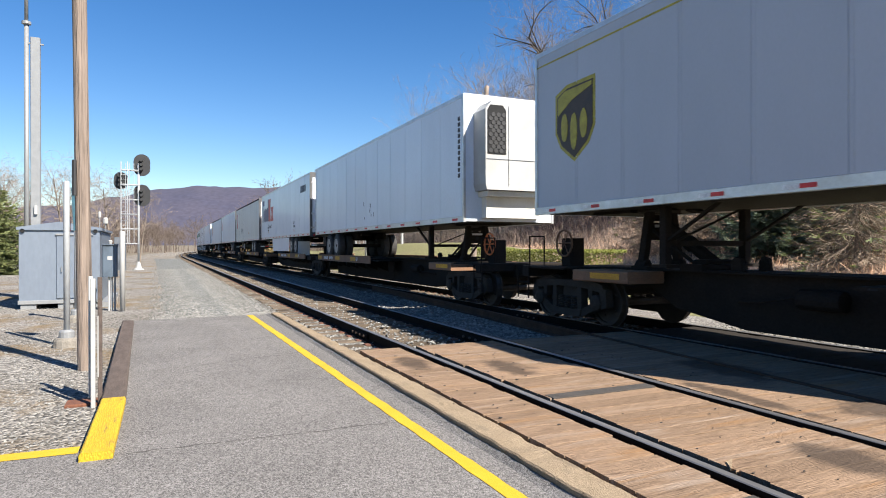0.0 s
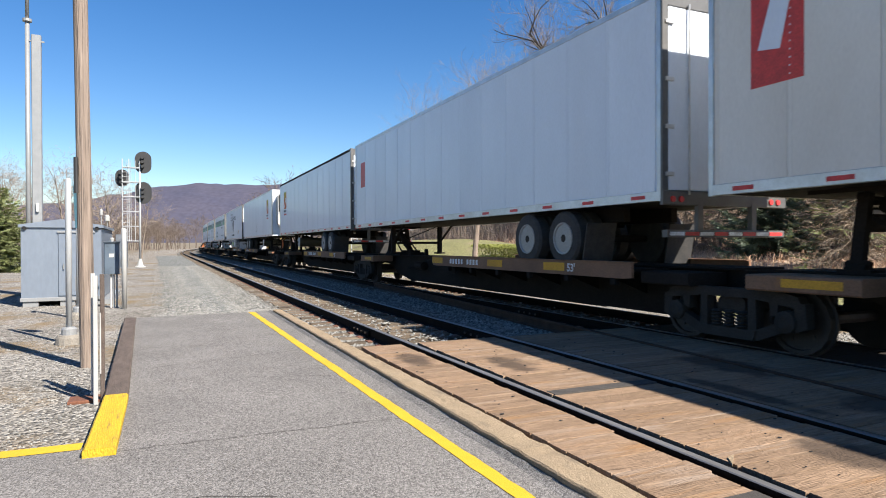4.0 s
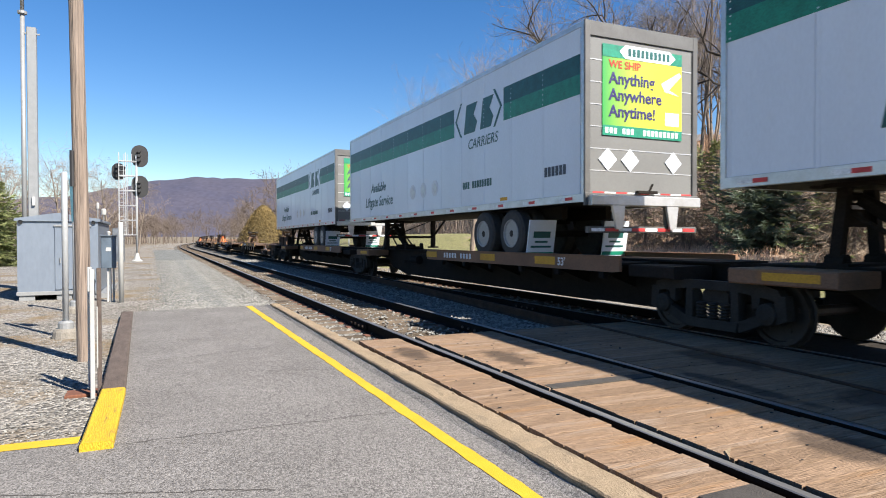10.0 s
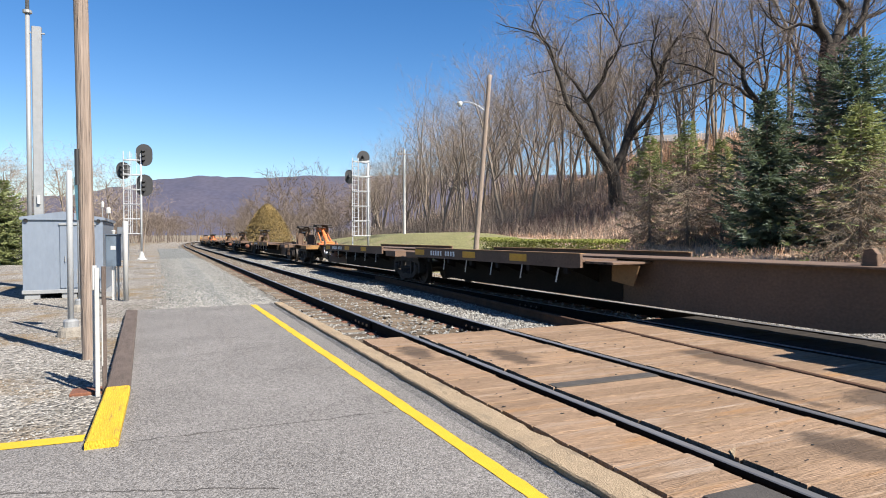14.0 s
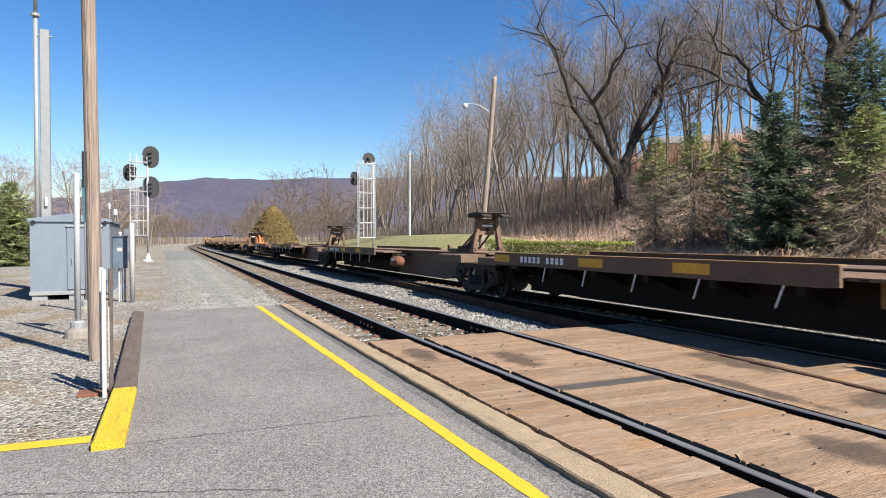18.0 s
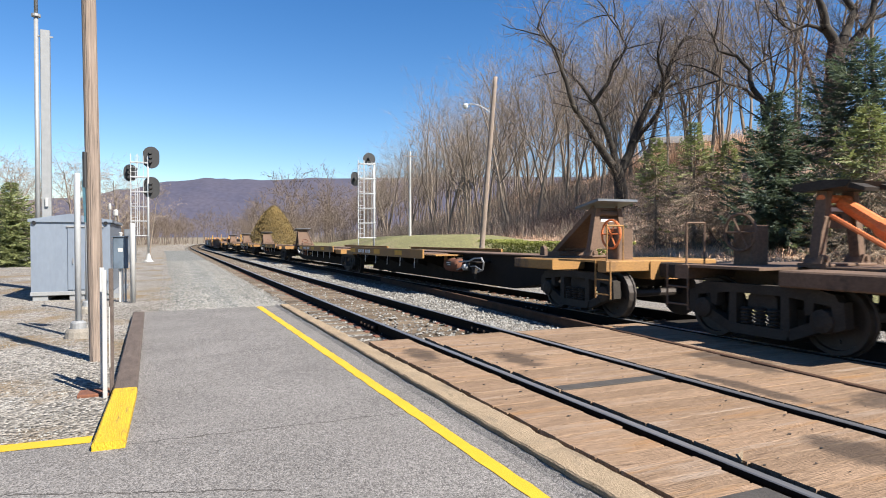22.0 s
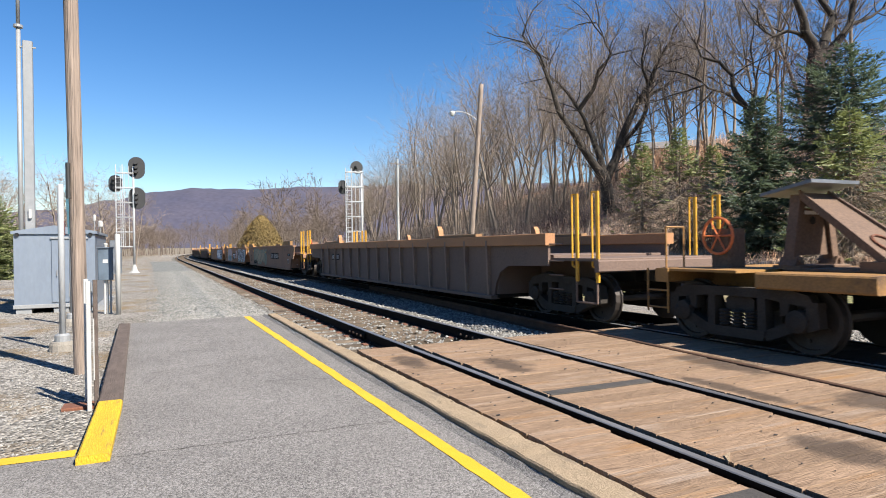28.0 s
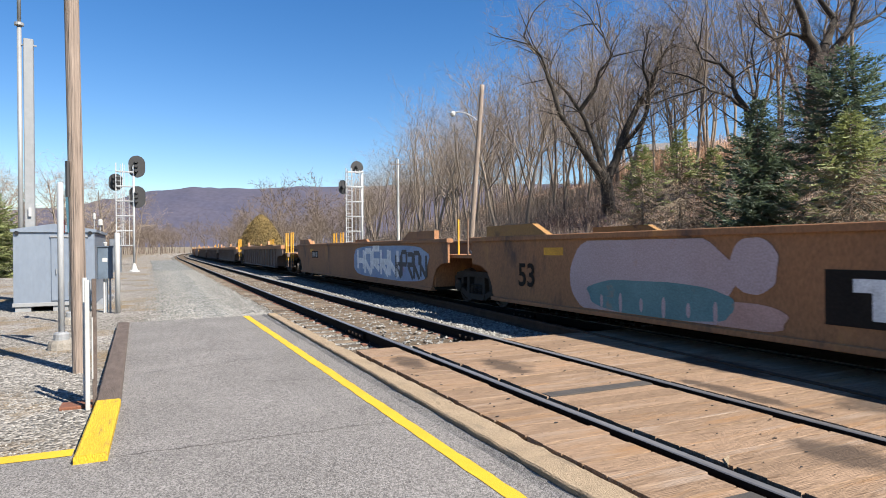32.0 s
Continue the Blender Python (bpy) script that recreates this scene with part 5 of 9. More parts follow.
def trailer(u0, u1, nose_far, label, paint=None, reefer=False, skirt=None, doors="swing", panels=13, flap=None, roof_dark=False, rim=True, z1=TZ1, tape="dash", tank=False, tandem=3.1, skirt_from=4.6):
    paint = paint or M_TRAILER
    L = u1 - u0
    h = L / 2
    d = 1 if nose_far else -1           # the nose end
    ob = thing("semi_trailer", label, "trailer", "road trailers on the train")
    x0, x1 = NEAR_X, -NEAR_X
    part("box", Mesh().box(x0 + 0.012, x1, -h + 0.02, h - 0.02, TZ0 + 0.12, z1 - 0.03, 0.01), paint, ob)
    part("roof", Mesh().box(x0 - 0.004, x1 + 0.004, -h, h, z1 - 0.04, z1, 0.012), M_ALU if not roof_dark else M_CARDARK, ob, "thin roof cap")
    # side panels, each with a lapped riveted seam
    w = (L - 0.2) / panels
    me = Mesh().box(x0 - 0.004, x0 + 0.013, -w / 2 + 0.004, w / 2 - 0.004, TZ0 + 0.14, z1 - 0.10).data("side_panel", paint)
    rv = Mesh().box(x0 - 0.0075, x0 - 0.004, w / 2 - 0.06, w / 2 - 0.004, TZ0 + 0.14, z1 - 0.10)
    for i in range(30):
        z = TZ0 + 0.22 + (z1 - TZ0 - 0.4) * i / 29
        rv.box(x0 - 0.013, x0 - 0.007, w / 2 - 0.042, w / 2 - 0.024, z - 0.009, z + 0.009)
    rv_me = rv.data("rivet_seam", paint)
    for i in range(panels):
        y = -h + 0.1 + w * (i + 0.5)
        pn = part("side_panel", me, None, ob, "", (0, y, 0))
        part("rivet_seam", rv_me, None, pn)
    part("top_rail", Mesh().box(x0 - 0.012, x0 + 0.03, -h, h, z1 - 0.11, z1 - 0.03, 0.008).box(x1 - 0.03, x1 + 0.012, -h, h, z1 - 0.11, z1 - 0.03, 0.008), M_ALU if not roof_dark else M_CARDARK, ob)
    part("bottom_rail", Mesh().box(x0 - 0.012, x0 + 0.03, -h, h, TZ0, TZ0 + 0.15, 0.008).box(x1 - 0.03, x1 + 0.012, -h, h, TZ0, TZ0 + 0.15, 0.008), M_ALU, ob, "riveted aluminium bottom rail")
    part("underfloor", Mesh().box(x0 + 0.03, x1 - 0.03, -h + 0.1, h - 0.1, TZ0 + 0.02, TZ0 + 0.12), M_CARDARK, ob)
    # reflective tape
    n = int(L / 1.15)
    for i in range(n):
        y = -h + 0.5 + i * (L - 1.0) / (n - 1)
        part("reflective_tape", Mesh().box(x0 - 0.017, x0 - 0.0125, y - 0.19, y + (0.02 if tape == "pair" else 0.12), TZ0 + 0.045, TZ0 + 0.10), M_RED, ob, "red reflective tape")
        if tape != "dash":
            part("reflective_tape", Mesh().box(x0 - 0.017, x0 - 0.0125, y + 0.03, y + 0.24, TZ0 + 0.045, TZ0 + 0.10), M_TAPEW, ob)
    # corner posts
    for yy in (-h, h):
        part("corner_post", Mesh().box(x0 - 0.014, x0 + 0.06, yy - (0.012 if yy < 0 else 0.07), yy + (0.07 if yy < 0 else 0.012), TZ0, z1 - 0.02, 0.008), M_ALU, ob)
        part("corner_post", Mesh().box(x1 - 0.06, x1 + 0.014, yy - (0.012 if yy < 0 else 0.07), yy + (0.07 if yy < 0 else 0.012), TZ0, z1 - 0.02, 0.008), M_ALU, ob)
    # tandem
    ty = -d * (h - tandem)
    part("slider_frame", Mesh().box(-0.62, -0.48, ty - 1.5, ty + 1.5, TZ0 - 0.24, TZ0 + 0.02).box(0.48, 0.62, ty - 1.5, ty + 1.5, TZ0 - 0.24, TZ0 + 0.02)
         .box(-0.6, 0.6, ty - 0.1, ty + 0.1, TZ0 - 0.3, TZ0 - 0.1).tube((-1.0, ty - 0.62, TDECK + 0.5), (1.0, ty - 0.62, TDECK + 0.5), 0.07).tube((-1.0, ty + 0.62, TDECK + 0.5), (1.0, ty + 0.62, TDECK + 0.5), 0.07), M_CARDARK, ob)
    for k in (-0.62, 0.62):
        for x in (-1.14, -0.80, 0.80, 1.14):
            tyre_wheel(ob, x, ty + k, outer=abs(x) > 1)
    fy = ty - d * 1.28
    for sx in (-1, 1):
        lo, hi = sorted((sx * 0.62, sx * 1.26))
        part("mud_flap", Mesh().prism([(fy - d * 0.02, TZ0 - 0.26), (fy - d * 0.045, TZ0 - 0.26), (fy + d * 0.10, TDECK + 0.02), (fy + d * 0.125, TDECK + 0.02)], lo, hi), flap or M_RUBBER, ob, "hanging mud flap")
    # landing gear
    gy = d * (h - 3.0)
    for sx in (-1, 1):
        lg = part("landing_leg", Mesh().box(sx * 0.86 - 0.07, sx * 0.86 + 0.07, gy - 0.07, gy + 0.07, TDECK + 0.12, TZ0, 0.012).box(sx * 0.86 - 0.14, sx * 0.86 + 0.14, gy - 0.16, gy + 0.16, TDECK + 0.08, TDECK + 0.13), M_CARDARK, ob)
        part("brace", Mesh().prism([(gy, TDECK + 0.45), (gy + 0.08, TDECK + 0.45), (gy - d * 1.05 + 0.08, TZ0), (gy - d * 1.05, TZ0)], sx * 0.86 - 0.03, sx * 0.86 + 0.03), M_CARDARK, lg)
    part("gear_crossbar", Mesh().box(-0.86, 0.86, gy - 0.04, gy + 0.04, TDECK + 0.42, TDECK + 0.5).prism([(-0.8, TDECK + 0.45), (-0.72, TDECK + 0.45), (0.8, TZ0), (0.72, TZ0)], gy - 0.02, gy + 0.02, "y"), M_CARDARK, ob)
    part("kingpin_plate", Mesh().box(-0.6, 0.6, d * (h - 1.4) - 0.5, d * (h - 1.4) + 0.5, TZ0 - 0.05 + 0.02, TZ0 + 0.03).tube((0, d * (h - 0.95), TZ0), (0, d * (h - 0.95), TZ0 - 0.02), 0.05), M_CARDARK, ob)
    # ends
    e = -h if not nose_far else h       # nose
    r = -e                              # rear
    part("nose", Mesh().box(x0 + 0.06, x1 - 0.06, min(e, e - d * 0.02), max(e, e - d * 0.02) + 0.0, TZ0 + 0.02, z1 - 0.04, 0.01), paint, ob, "flat trailer front")
    s = -1 if r < 0 else 1
    part("rear_frame", Mesh().box(x0 - 0.012, x1 + 0.012, min(r, r + s * 0.04), max(r, r + s * 0.04), z1 - 0.26, z1, 0.01).box(x0 - 0.012, x1 + 0.012, min(r, r + s * 0.06), max(r, r + s * 0.06), TZ0 - 0.06, TZ0 + 0.16, 0.01)
         .box(x0 - 0.012, x0 + 0.11, min(r, r + s * 0.045), max(r, r + s * 0.045), TZ0, z1, 0.01).box(x1 - 0.11, x1 + 0.012, min(r, r + s * 0.045), max(r, r + s * 0.045), TZ0, z1, 0.01), M_FRAME, ob, "steel rear door frame")
    if doors == "swing":
        for a, b in ((x0 + 0.115, -0.008), (0.008, x1 - 0.115)):
            dr = part("rear_door", Mesh().box(a, b, min(r, r + s * 0.035), max(r, r + s * 0.035), TZ0 + 0.17, z1 - 0.27, 0.01), paint, ob, "swing rear door")
            for z in (TZ0 + 0.4, TZ0 + 1.1, TZ0 + 1.8, z1 - 0.5):
                q = a if a < 0 and b < 0.1 else b
                part("hinge", Mesh().box(q - 0.07, q + 0.09, min(r, r + s * 0.065), max(r, r + s * 0.065), z - 0.03, z + 0.03, 0.006), M_ALU, dr)
            for q in (a + 0.38, b - 0.28):
                part("lock_rod", Mesh().tube((q, r + s * 0.07, TZ0 + 0.1), (q, r + s * 0.07, z1 - 0.2), 0.016, n=6), M_ALU, dr)
    else:
        dr = part("roll_door", Mesh().box(x0 + 0.115, x1 - 0.115, min(r, r + s * 0.012), max(r, r + s * 0.012), TZ0 + 0.17, z1 - 0.27), M_DOORGREY, ob, "grey roll-up rear door")
        for i in range(6):
            z = TZ0 + 0.17 + (z1 - TZ0 - 0.44) * (i + 1) / 7
            part("door_joint", Mesh().box(x0 + 0.115, x1 - 0.115, min(r + s * 0.012, r + s * 0.018), max(r + s * 0.012, r + s * 0.018), z - 0.008, z + 0.008), M_ALU, dr)
    # under-ride guard and tail lights
    gz = TDECK + 0.55
    part("underride_guard", Mesh().box(x0 + 0.05, x1 - 0.05, r + s * 0.03 - 0.05, r + s * 0.03 + 0.05, gz - 0.06, gz + 0.05, 0.008).box(-0.62, -0.52, r + s * 0.03 - 0.04, r + s * 0.03 + 0.04, gz, TZ0)
         .box(0.52, 0.62, r + s * 0.03 - 0.04, r + s * 0.03 + 0.04, gz, TZ0), M_FRAME, ob, "steel under-ride bar")
    for i in range(8):
        q = x0 + 0.1 + i * 0.30
        part("reflective_tape", Mesh().box(q, q + 0.28, r + s * 0.085 - 0.002, r + s * 0.085 + 0.002, gz - 0.035, gz + 0.02), M_RED if i % 2 else M_TAPEW, ob)
    for x in (x0 + 0.18, x0 + 0.34, x1 - 0.34, x1 - 0.18):
        part("tail_light", Mesh().lathe([(0, 0.05), (s * 0.02, 0.045)], (x, r + s * 0.06, TZ0 + 0.03), "y", 10), M_RED, ob)
    if reefer:
        z0, z9 = TZ0 + 0.75, z1 - 0.28
        y0, y9 = sorted((e, e + d * 0.62))
        rf = part("refrigeration_unit", Mesh().prism([(-0.98, z0), (0.98, z0), (1.02, z0 + 0.15), (1.02, z9 - 0.2), (0.86, z9), (-0.86, z9), (-1.02, z9 - 0.2), (-1.02, z0 + 0.15)], y0, y9, "y"), M_WHITE, ob, "white refrigeration unit")
        yy = e + d * 0.625
        for x in ((-0.72,) if reefer is True else (-0.72, 0.72)):
            gr = part("grille", Mesh().prism([(x - 0.25, z0 + 0.85), (x + 0.25, z0 + 0.85), (x + 0.25, z9 - 0.22), (x + 0.16, z9 - 0.1), (x - 0.18, z9 - 0.1), (x - 0.25, z9 - 0.22)], yy - 0.012, yy + 0.012, "y"), M_DARK, rf, "black air intake grille")
            if reefer is True:
                for i in range(10):
                    for j in range(3):
                        part("mesh_cell", Mesh().lathe([(-0.026, 0.055), (-0.018, 0.065), (-0.012, 0.05)], (x - 0.14 + 0.14 * j + 0.07 * (i % 2) - 0.035, yy, z0 + 0.92 + 0.095 * i), "y", 6), M_BLACK, gr)
            else:
                for i in range(5):
                    z = z0 + 0.95 + i * 0.2
                    part("grille_slat", Mesh().box(x - 0.22, x + 0.22, yy - 0.03, yy - 0.012, z - 0.016, z + 0.012, 0.006), M_RUBBER, gr, "dark horizontal slat")
        if reefer == "twin":
            part("guard_rail", Mesh().path([(-1.12, yy + 0.5, z9 + 0.12), (-1.1, yy - 0.12, z9 + 0.16), (1.1, yy - 0.12, z9 + 0.16), (1.12, yy + 0.5, z9 + 0.12)], 0.022, 6).tube((-0.42, yy - 0.1, z9 + 0.16), (-0.44, yy - 0.08, z0 + 0.1), 0.02, n=6), M_ALU, rf, "bent tube guard")
            part("vent", Mesh().box(-0.38, -0.16, yy - 0.02, yy - 0.008, z0 + 0.22, z0 + 0.30).box(-0.06, 0.16, yy - 0.02, yy - 0.008, z0 + 0.22, z0 + 0.30), M_DARK, rf)
            part("phone_marks", Mesh().box(-0.30, 0.62, yy - 0.016, yy - 0.012, z0 + 0.62, z0 + 0.70).box(-0.14, 0.42, yy - 0.016, yy - 0.012, z0 + 0.40, z0 + 0.48).box(-0.25, 0.38, yy - 0.016, yy - 0.012, z9 - 0.16, z9 - 0.10), M_SLATE, rf, "dark lettering as plain bars")
        part("hood_seam", Mesh().box(-1.0, 1.0, yy - 0.006, yy + 0.006, z0 + 0.72, z0 + 0.735).box(-0.4, -0.39, yy - 0.006, yy + 0.006, z0 + 0.1, z9 - 0.1), M_CABGREY, rf)
        part("unit_base", Mesh().box(-0.9, 0.9, min(e, e + d * 0.5), max(e, e + d * 0.5), z0 - 0.14, z0 - 0.01, 0.01).box(-0.8, 0.8, min(e, e + d * 0.25), max(e, e + d * 0.25), TZ0 + 0.1, z0 - 0.14), M_TRAILWARM, ob)
    if tank:
        fc = (0.0, d * (h - 5.1), TZ0 - 0.46)
        ft = part("fuel_tank", Mesh().lathe([(-1.14, 0.25), (0.95, 0.25)], fc, "x", 22), M_TANK, ob, "dull round fuel tank slung crosswise", smooth=False)
        part("end_cap", Mesh().lathe([(-1.175, 0.06), (-1.16, 0.22), (-1.145, 0.262), (-1.12, 0.262)], fc, "x", 22), M_WHITE, ft, "pale dished tank end")
        part("filler_cap", Mesh().lathe([(-1.20, 0.045), (-1.165, 0.05)], fc, "x", 10), M_CARDARK, ft)
        part("tank_strap", Mesh().box(-0.75, -0.69, fc[1] - 0.05, fc[1] + 0.05, fc[2] + 0.2, TZ0 + 0.05), M_CARDARK, ft)
    if skirt:
        y0, y9 = sorted((d * (h - skirt_from), ty + d * 1.35))
        part("side_skirt", Mesh().prism([(y0, TZ0 - 0.01), (y9, TZ0 - 0.01), (y9 - (0.25 if d > 0 else 0.05), TDECK + 0.22), (y0 + (0.05 if d > 0 else 0.25), TDECK + 0.22)], x0 + 0.02, x0 + 0.045), skirt, ob, "smooth aerodynamic side skirt")
    if reefer:
        rs = random.Random(int(u0))
        for i in range(6):
            cy, cz = rs.uniform(-0.9, 0.5), TZ0 + 0.35 + rs.uniform(0, 0.75)
            w_, l_ = rs.uniform(0.012, 0.045), rs.uniform(0.04, 0.11)
            part("scuff", Mesh().prism([(cy - w_, cz - l_), (cy + w_ * 0.4, cz - l_ * 0.6), (cy + w_, cz + l_ * 0.3), (cy + w_ * 0.3, cz + l_), (cy - w_ * 0.7, cz + l_ * 0.4)], x0 - 0.009, x0 - 0.005), M_SLATE, ob)
    MOVERS.append((ob, u0, u1, 0.0))
    return ob, h, L


# ---- the train's make-up, in metres from its datum, which passes the eye's line at SPEED ----
DARK_LABEL = "grimy black articulated spine car with worn yellow edges, carrying a trailer"
RUST_LABEL = "empty rust-brown articulated spine car with a raised trailer hitch"
YEL_LABEL = "empty faded yellow articulated spine car with black sill and raised hitch"


def pack(b, n, flags, paint, pads, label, red_last=False, tanks=(), notice=""):
    """n platforms between wheel trucks that start at b; flags tell which end holds the hitch. Returns the end."""
    if n == 1:
        spans = [15.6]
    else:
        spans = [16.4] + [16.9] * (n - 2) + [16.2]
    u = b
    for i, sp in enumerate(spans):
        spine_unit(u, u + sp, flags[i], paint, pads, i == 0, i == n - 1, M_ORANGE if red_last and i == n - 1 else None, label=label, tank=i in tanks, marks=not (notice and i == 2), notice=notice if i == 2 else "")
        u += sp
    return u


pack(-5.9, 1, [True], M_CARDARK, M_CARWORN, DARK_LABEL)
pack(14.0, 5, [False, True, True, True, True], M_CARDARK, M_CARWORN, DARK_LABEL)
pack(101.4, 5, [False, True, True, True, True], M_CARDARK, M_CARWORN, DARK_LABEL)
pack(188.5, 3, [False, False, True], M_CARRUST, M_CARYEL, RUST_LABEL, True, (0,))
pack(242.1, 5, [False, False, False, False, True], M_CARRUST, M_CARRUST, RUST_LABEL, True, (1, 2))
pack(329.4, 5, [False, True, True, True, True], M_CARYEL, M_CARYEL, YEL_LABEL, notice="ALL-PURPOSE SPINE CAR")


def blob(cy, cz, ry, rz, seed, n=34, rough=0.22, span=(-9.0, 9.0)):
    """An uneven rounded outline, kept between two heights."""
    out = []
    for a in [2 * math.pi * i / n for i in range(n)]:
        y = cy + ry * (1 + rough * noise.noise((math.cos(a) * 1.6, math.sin(a) * 1.6, seed))) * math.cos(a)
        z = cz + rz * (1 + rough * noise.noise((math.cos(a) * 1.6 + 5, math.sin(a) * 1.6, seed))) * math.sin(a)
        out.append((y, min(span[1], max(span[0], z))))
    return out


def well_unit(u0, u1, style, first=False, last=False, label="", graffiti=()):
    p = u1 - u0
    h = p / 2
    car = thing("well_car", label, "rail car", "well cars of the train")
    truck(car, -h)
    if last:
        truck(car, h)
    X = 1.46
    body = M_CARPLUM if style == "ribbed" else (M_CAROLD if first else M_CARBROWN)
    a = h - (1.75 if style == "ribbed" else 1.55)
    over = 1.05 if style == "ribbed" else 0.0
    ztop = 1.50
    for sx in (-1, 1):
        lo, hi = sorted((sx * X, sx * (X - 0.05)))
        # side plate with its cut-away ends
        part("well_side", Mesh().prism([(-a - 0.9 - over, ztop), (a + 0.9 + over, ztop), (a + 0.9 + over, 1.0), (a + 0.5, 0.97), (a + 0.2, 0.84), (a + 0.02, 0.62), (a - 0.1, 0.30), (-a + 0.1, 0.30), (-a - 0.02, 0.62), (-a - 0.2, 0.84), (-a - 0.5, 0.97), (-a - 0.9 - over, 1.0)], lo, hi), body, car, "long steel well side")
        lo, hi = sorted((sx * (X + 0.05), sx * (X - 0.12)))
        if style == "ribbed":
            lo, hi = sorted((sx * (X + 0.09), sx * (X - 0.12)))
        part("top_chord", Mesh().box(lo, hi, -a - 0.95 - over, a + 0.95 + over, ztop - (0.12 if style == "ribbed" else 0.0), ztop + 0.10, 0.012), M_CARTOP if style == "ribbed" else body, car, "orange-brown top chord" if style == "ribbed" else "")
        part("bottom_chord", Mesh().box(lo, hi, -a + 0.05, a - 0.05, 0.25, 0.33, 0.01), body, car)
        if style == "ribbed":
            for q in (-0.62, 0.62):
                part("corner_guide", Mesh().prism([(q * a - 0.16, ztop + 0.10), (q * a + 0.16, ztop + 0.10), (q * a + 0.10, ztop + 0.36), (q * a - 0.02, ztop + 0.40), (q * a - 0.10, ztop + 0.30)], lo + 0.03, hi - 0.05), M_CARTOP, car, "cast container guide")
                part("deck_strip", Mesh().box(lo + 0.02, hi - 0.02, min(q * a, q * a * 1.45), max(q * a, q * a * 1.45), ztop + 0.10, ztop + 0.16, 0.01), M_CARTAN, car)
            for i in range(15):
                y = -a + 0.25 + (2 * a - 0.5) * i / 14
                part("rib", Mesh().prism([(sx * X, 1.50), (sx * (X + 0.10), 1.50), (sx * (X + 0.06), 0.33), (sx * X, 0.33)], y - 0.035, y + 0.035, "y"), M_CARRIB, car)
        else:
            for e in (-1, 1):
                y0, y1 = sorted((e * (a + 0.15), e * (a - 2.15)))
                part("raised_chord", Mesh().prism([(y0, 1.60), (y1, 1.60), (y1 - (0.5 if e < 0 else 0), 1.82), (y0 + (0.5 if e > 0 else 0), 1.82)], lo + 0.02, hi - 0.02), M_CARYEL if label.find("orange") >= 0 else body, car, "raised guide rail")
        part("paint_panel", Mesh().box(-X - 0.006, -X - 0.002, a - 2.6, a - 2.0, 1.22, 1.36), M_AMBER, car, "yellow panel") if sx < 0 and style != "ribbed" else None
    part("well_floor", Mesh().box(-X + 0.06, X - 0.06, -a, a, 0.28, 0.36), M_CARDARK, car)
    for e in (-1, 1):
        y0, y1 = sorted((e * (a - 0.05), e * (a + 0.05)))
        part("bulkhead", Mesh().box(-X + 0.05, X - 0.05, y0, y1, 0.36, 1.2), body, car)
        y0, y1 = sorted((e * a, e * (h + 0.15)))
        part("end_deck", Mesh().box(-1.3, 1.3, y0, y1, 1.12, 1.2, 0.01).box(-0.35, 0.35, y0, y1, 0.75, 1.12), body, car)
    for flag, e in ((first, -1), (last, 1)):
        y = e * h
        if flag:
            part("end_sill", Mesh().box(-0.3, 0.3, min(y, y + e * 1.2), max(y, y + e * 1.2), 0.70, 1.05, 0.02), M_CARDARK, car)
            part("coupler", Mesh().box(-0.12, 0.12, min(y + e * 1.1, y + e * 1.98), max(y + e * 1.1, y + e * 1.98), 0.72, 0.98, 0.03), M_TRUCK, car, "knuckle coupler")
            part("platform_grating", Mesh().box(-1.4, 1.4, min(y, y + e * 1.56), max(y, y + e * 1.56), 1.10, 1.15, 0.01), body, car, "end walkway")
            part("end_beam", Mesh().box(-1.44, 1.44, y + e * 1.56 - 0.06, y + e * 1.56 + 0.06, 0.92, 1.12, 0.02), body, car)
            for x in (-1.38, 1.38):
                for yy in (0.95, 1.5):
                    part("grab_post", Mesh().box(x - 0.02, x + 0.02, y + e * yy - 0.06, y + e * yy + 0.02, 0.75, 2.26, 0.012).path([(x, y + e * yy - 0.05, 2.25), (x, y + e * yy + 0.12, 2.26), (x, y + e * yy + 0.12, 1.02), (x, y + e * yy + 0.02, 0.98)], 0.016, 6), M_AMBER, car, "yellow looped handrail post")
                part("step_frame", Mesh().path([(x, y + e * 0.95, 1.0), (x, y + e * 0.95, 0.40), (x, y + e * 1.5, 0.40), (x, y + e * 1.5, 1.0)], 0.02, 5), body, car, "hanging step")
            for z in (0.6, 0.85, 1.1, 1.4):
                part("ladder_rung", Mesh().tube((-1.50, y + e * 0.3, z), (-1.50, y + e * 0.72, z), 0.014, n=5), body, car)
            if style == "ribbed" and e < 0:
                continue
            bs = part("brake_stand", Mesh().box(-0.75, -0.45, y + e * 0.45 - 0.12, y + e * 0.45 + 0.12, 1.15, 1.75, 0.02), body, car)
            brake_wheel(bs, -0.79, y + e * 0.45, 1.62, material=M_ORANGE if e < 0 else M_CARRUST)
        else:
            for x in (-1.36,):
                part("grab_post", Mesh().tube((x, y - e * 0.25, 1.2), (x, y - e * 0.25, 2.05), 0.025), M_CARRUST if e > 0 else M_AMBER, car)
            part("hose", Mesh().path([(-0.9, y - e * 0.6, 1.3), (-0.95, y - e * 0.2, 1.15), (-0.9, y, 1.22)], 0.03, 5), M_BLACK, car)
    sp = -X - 0.010
    plates = 0
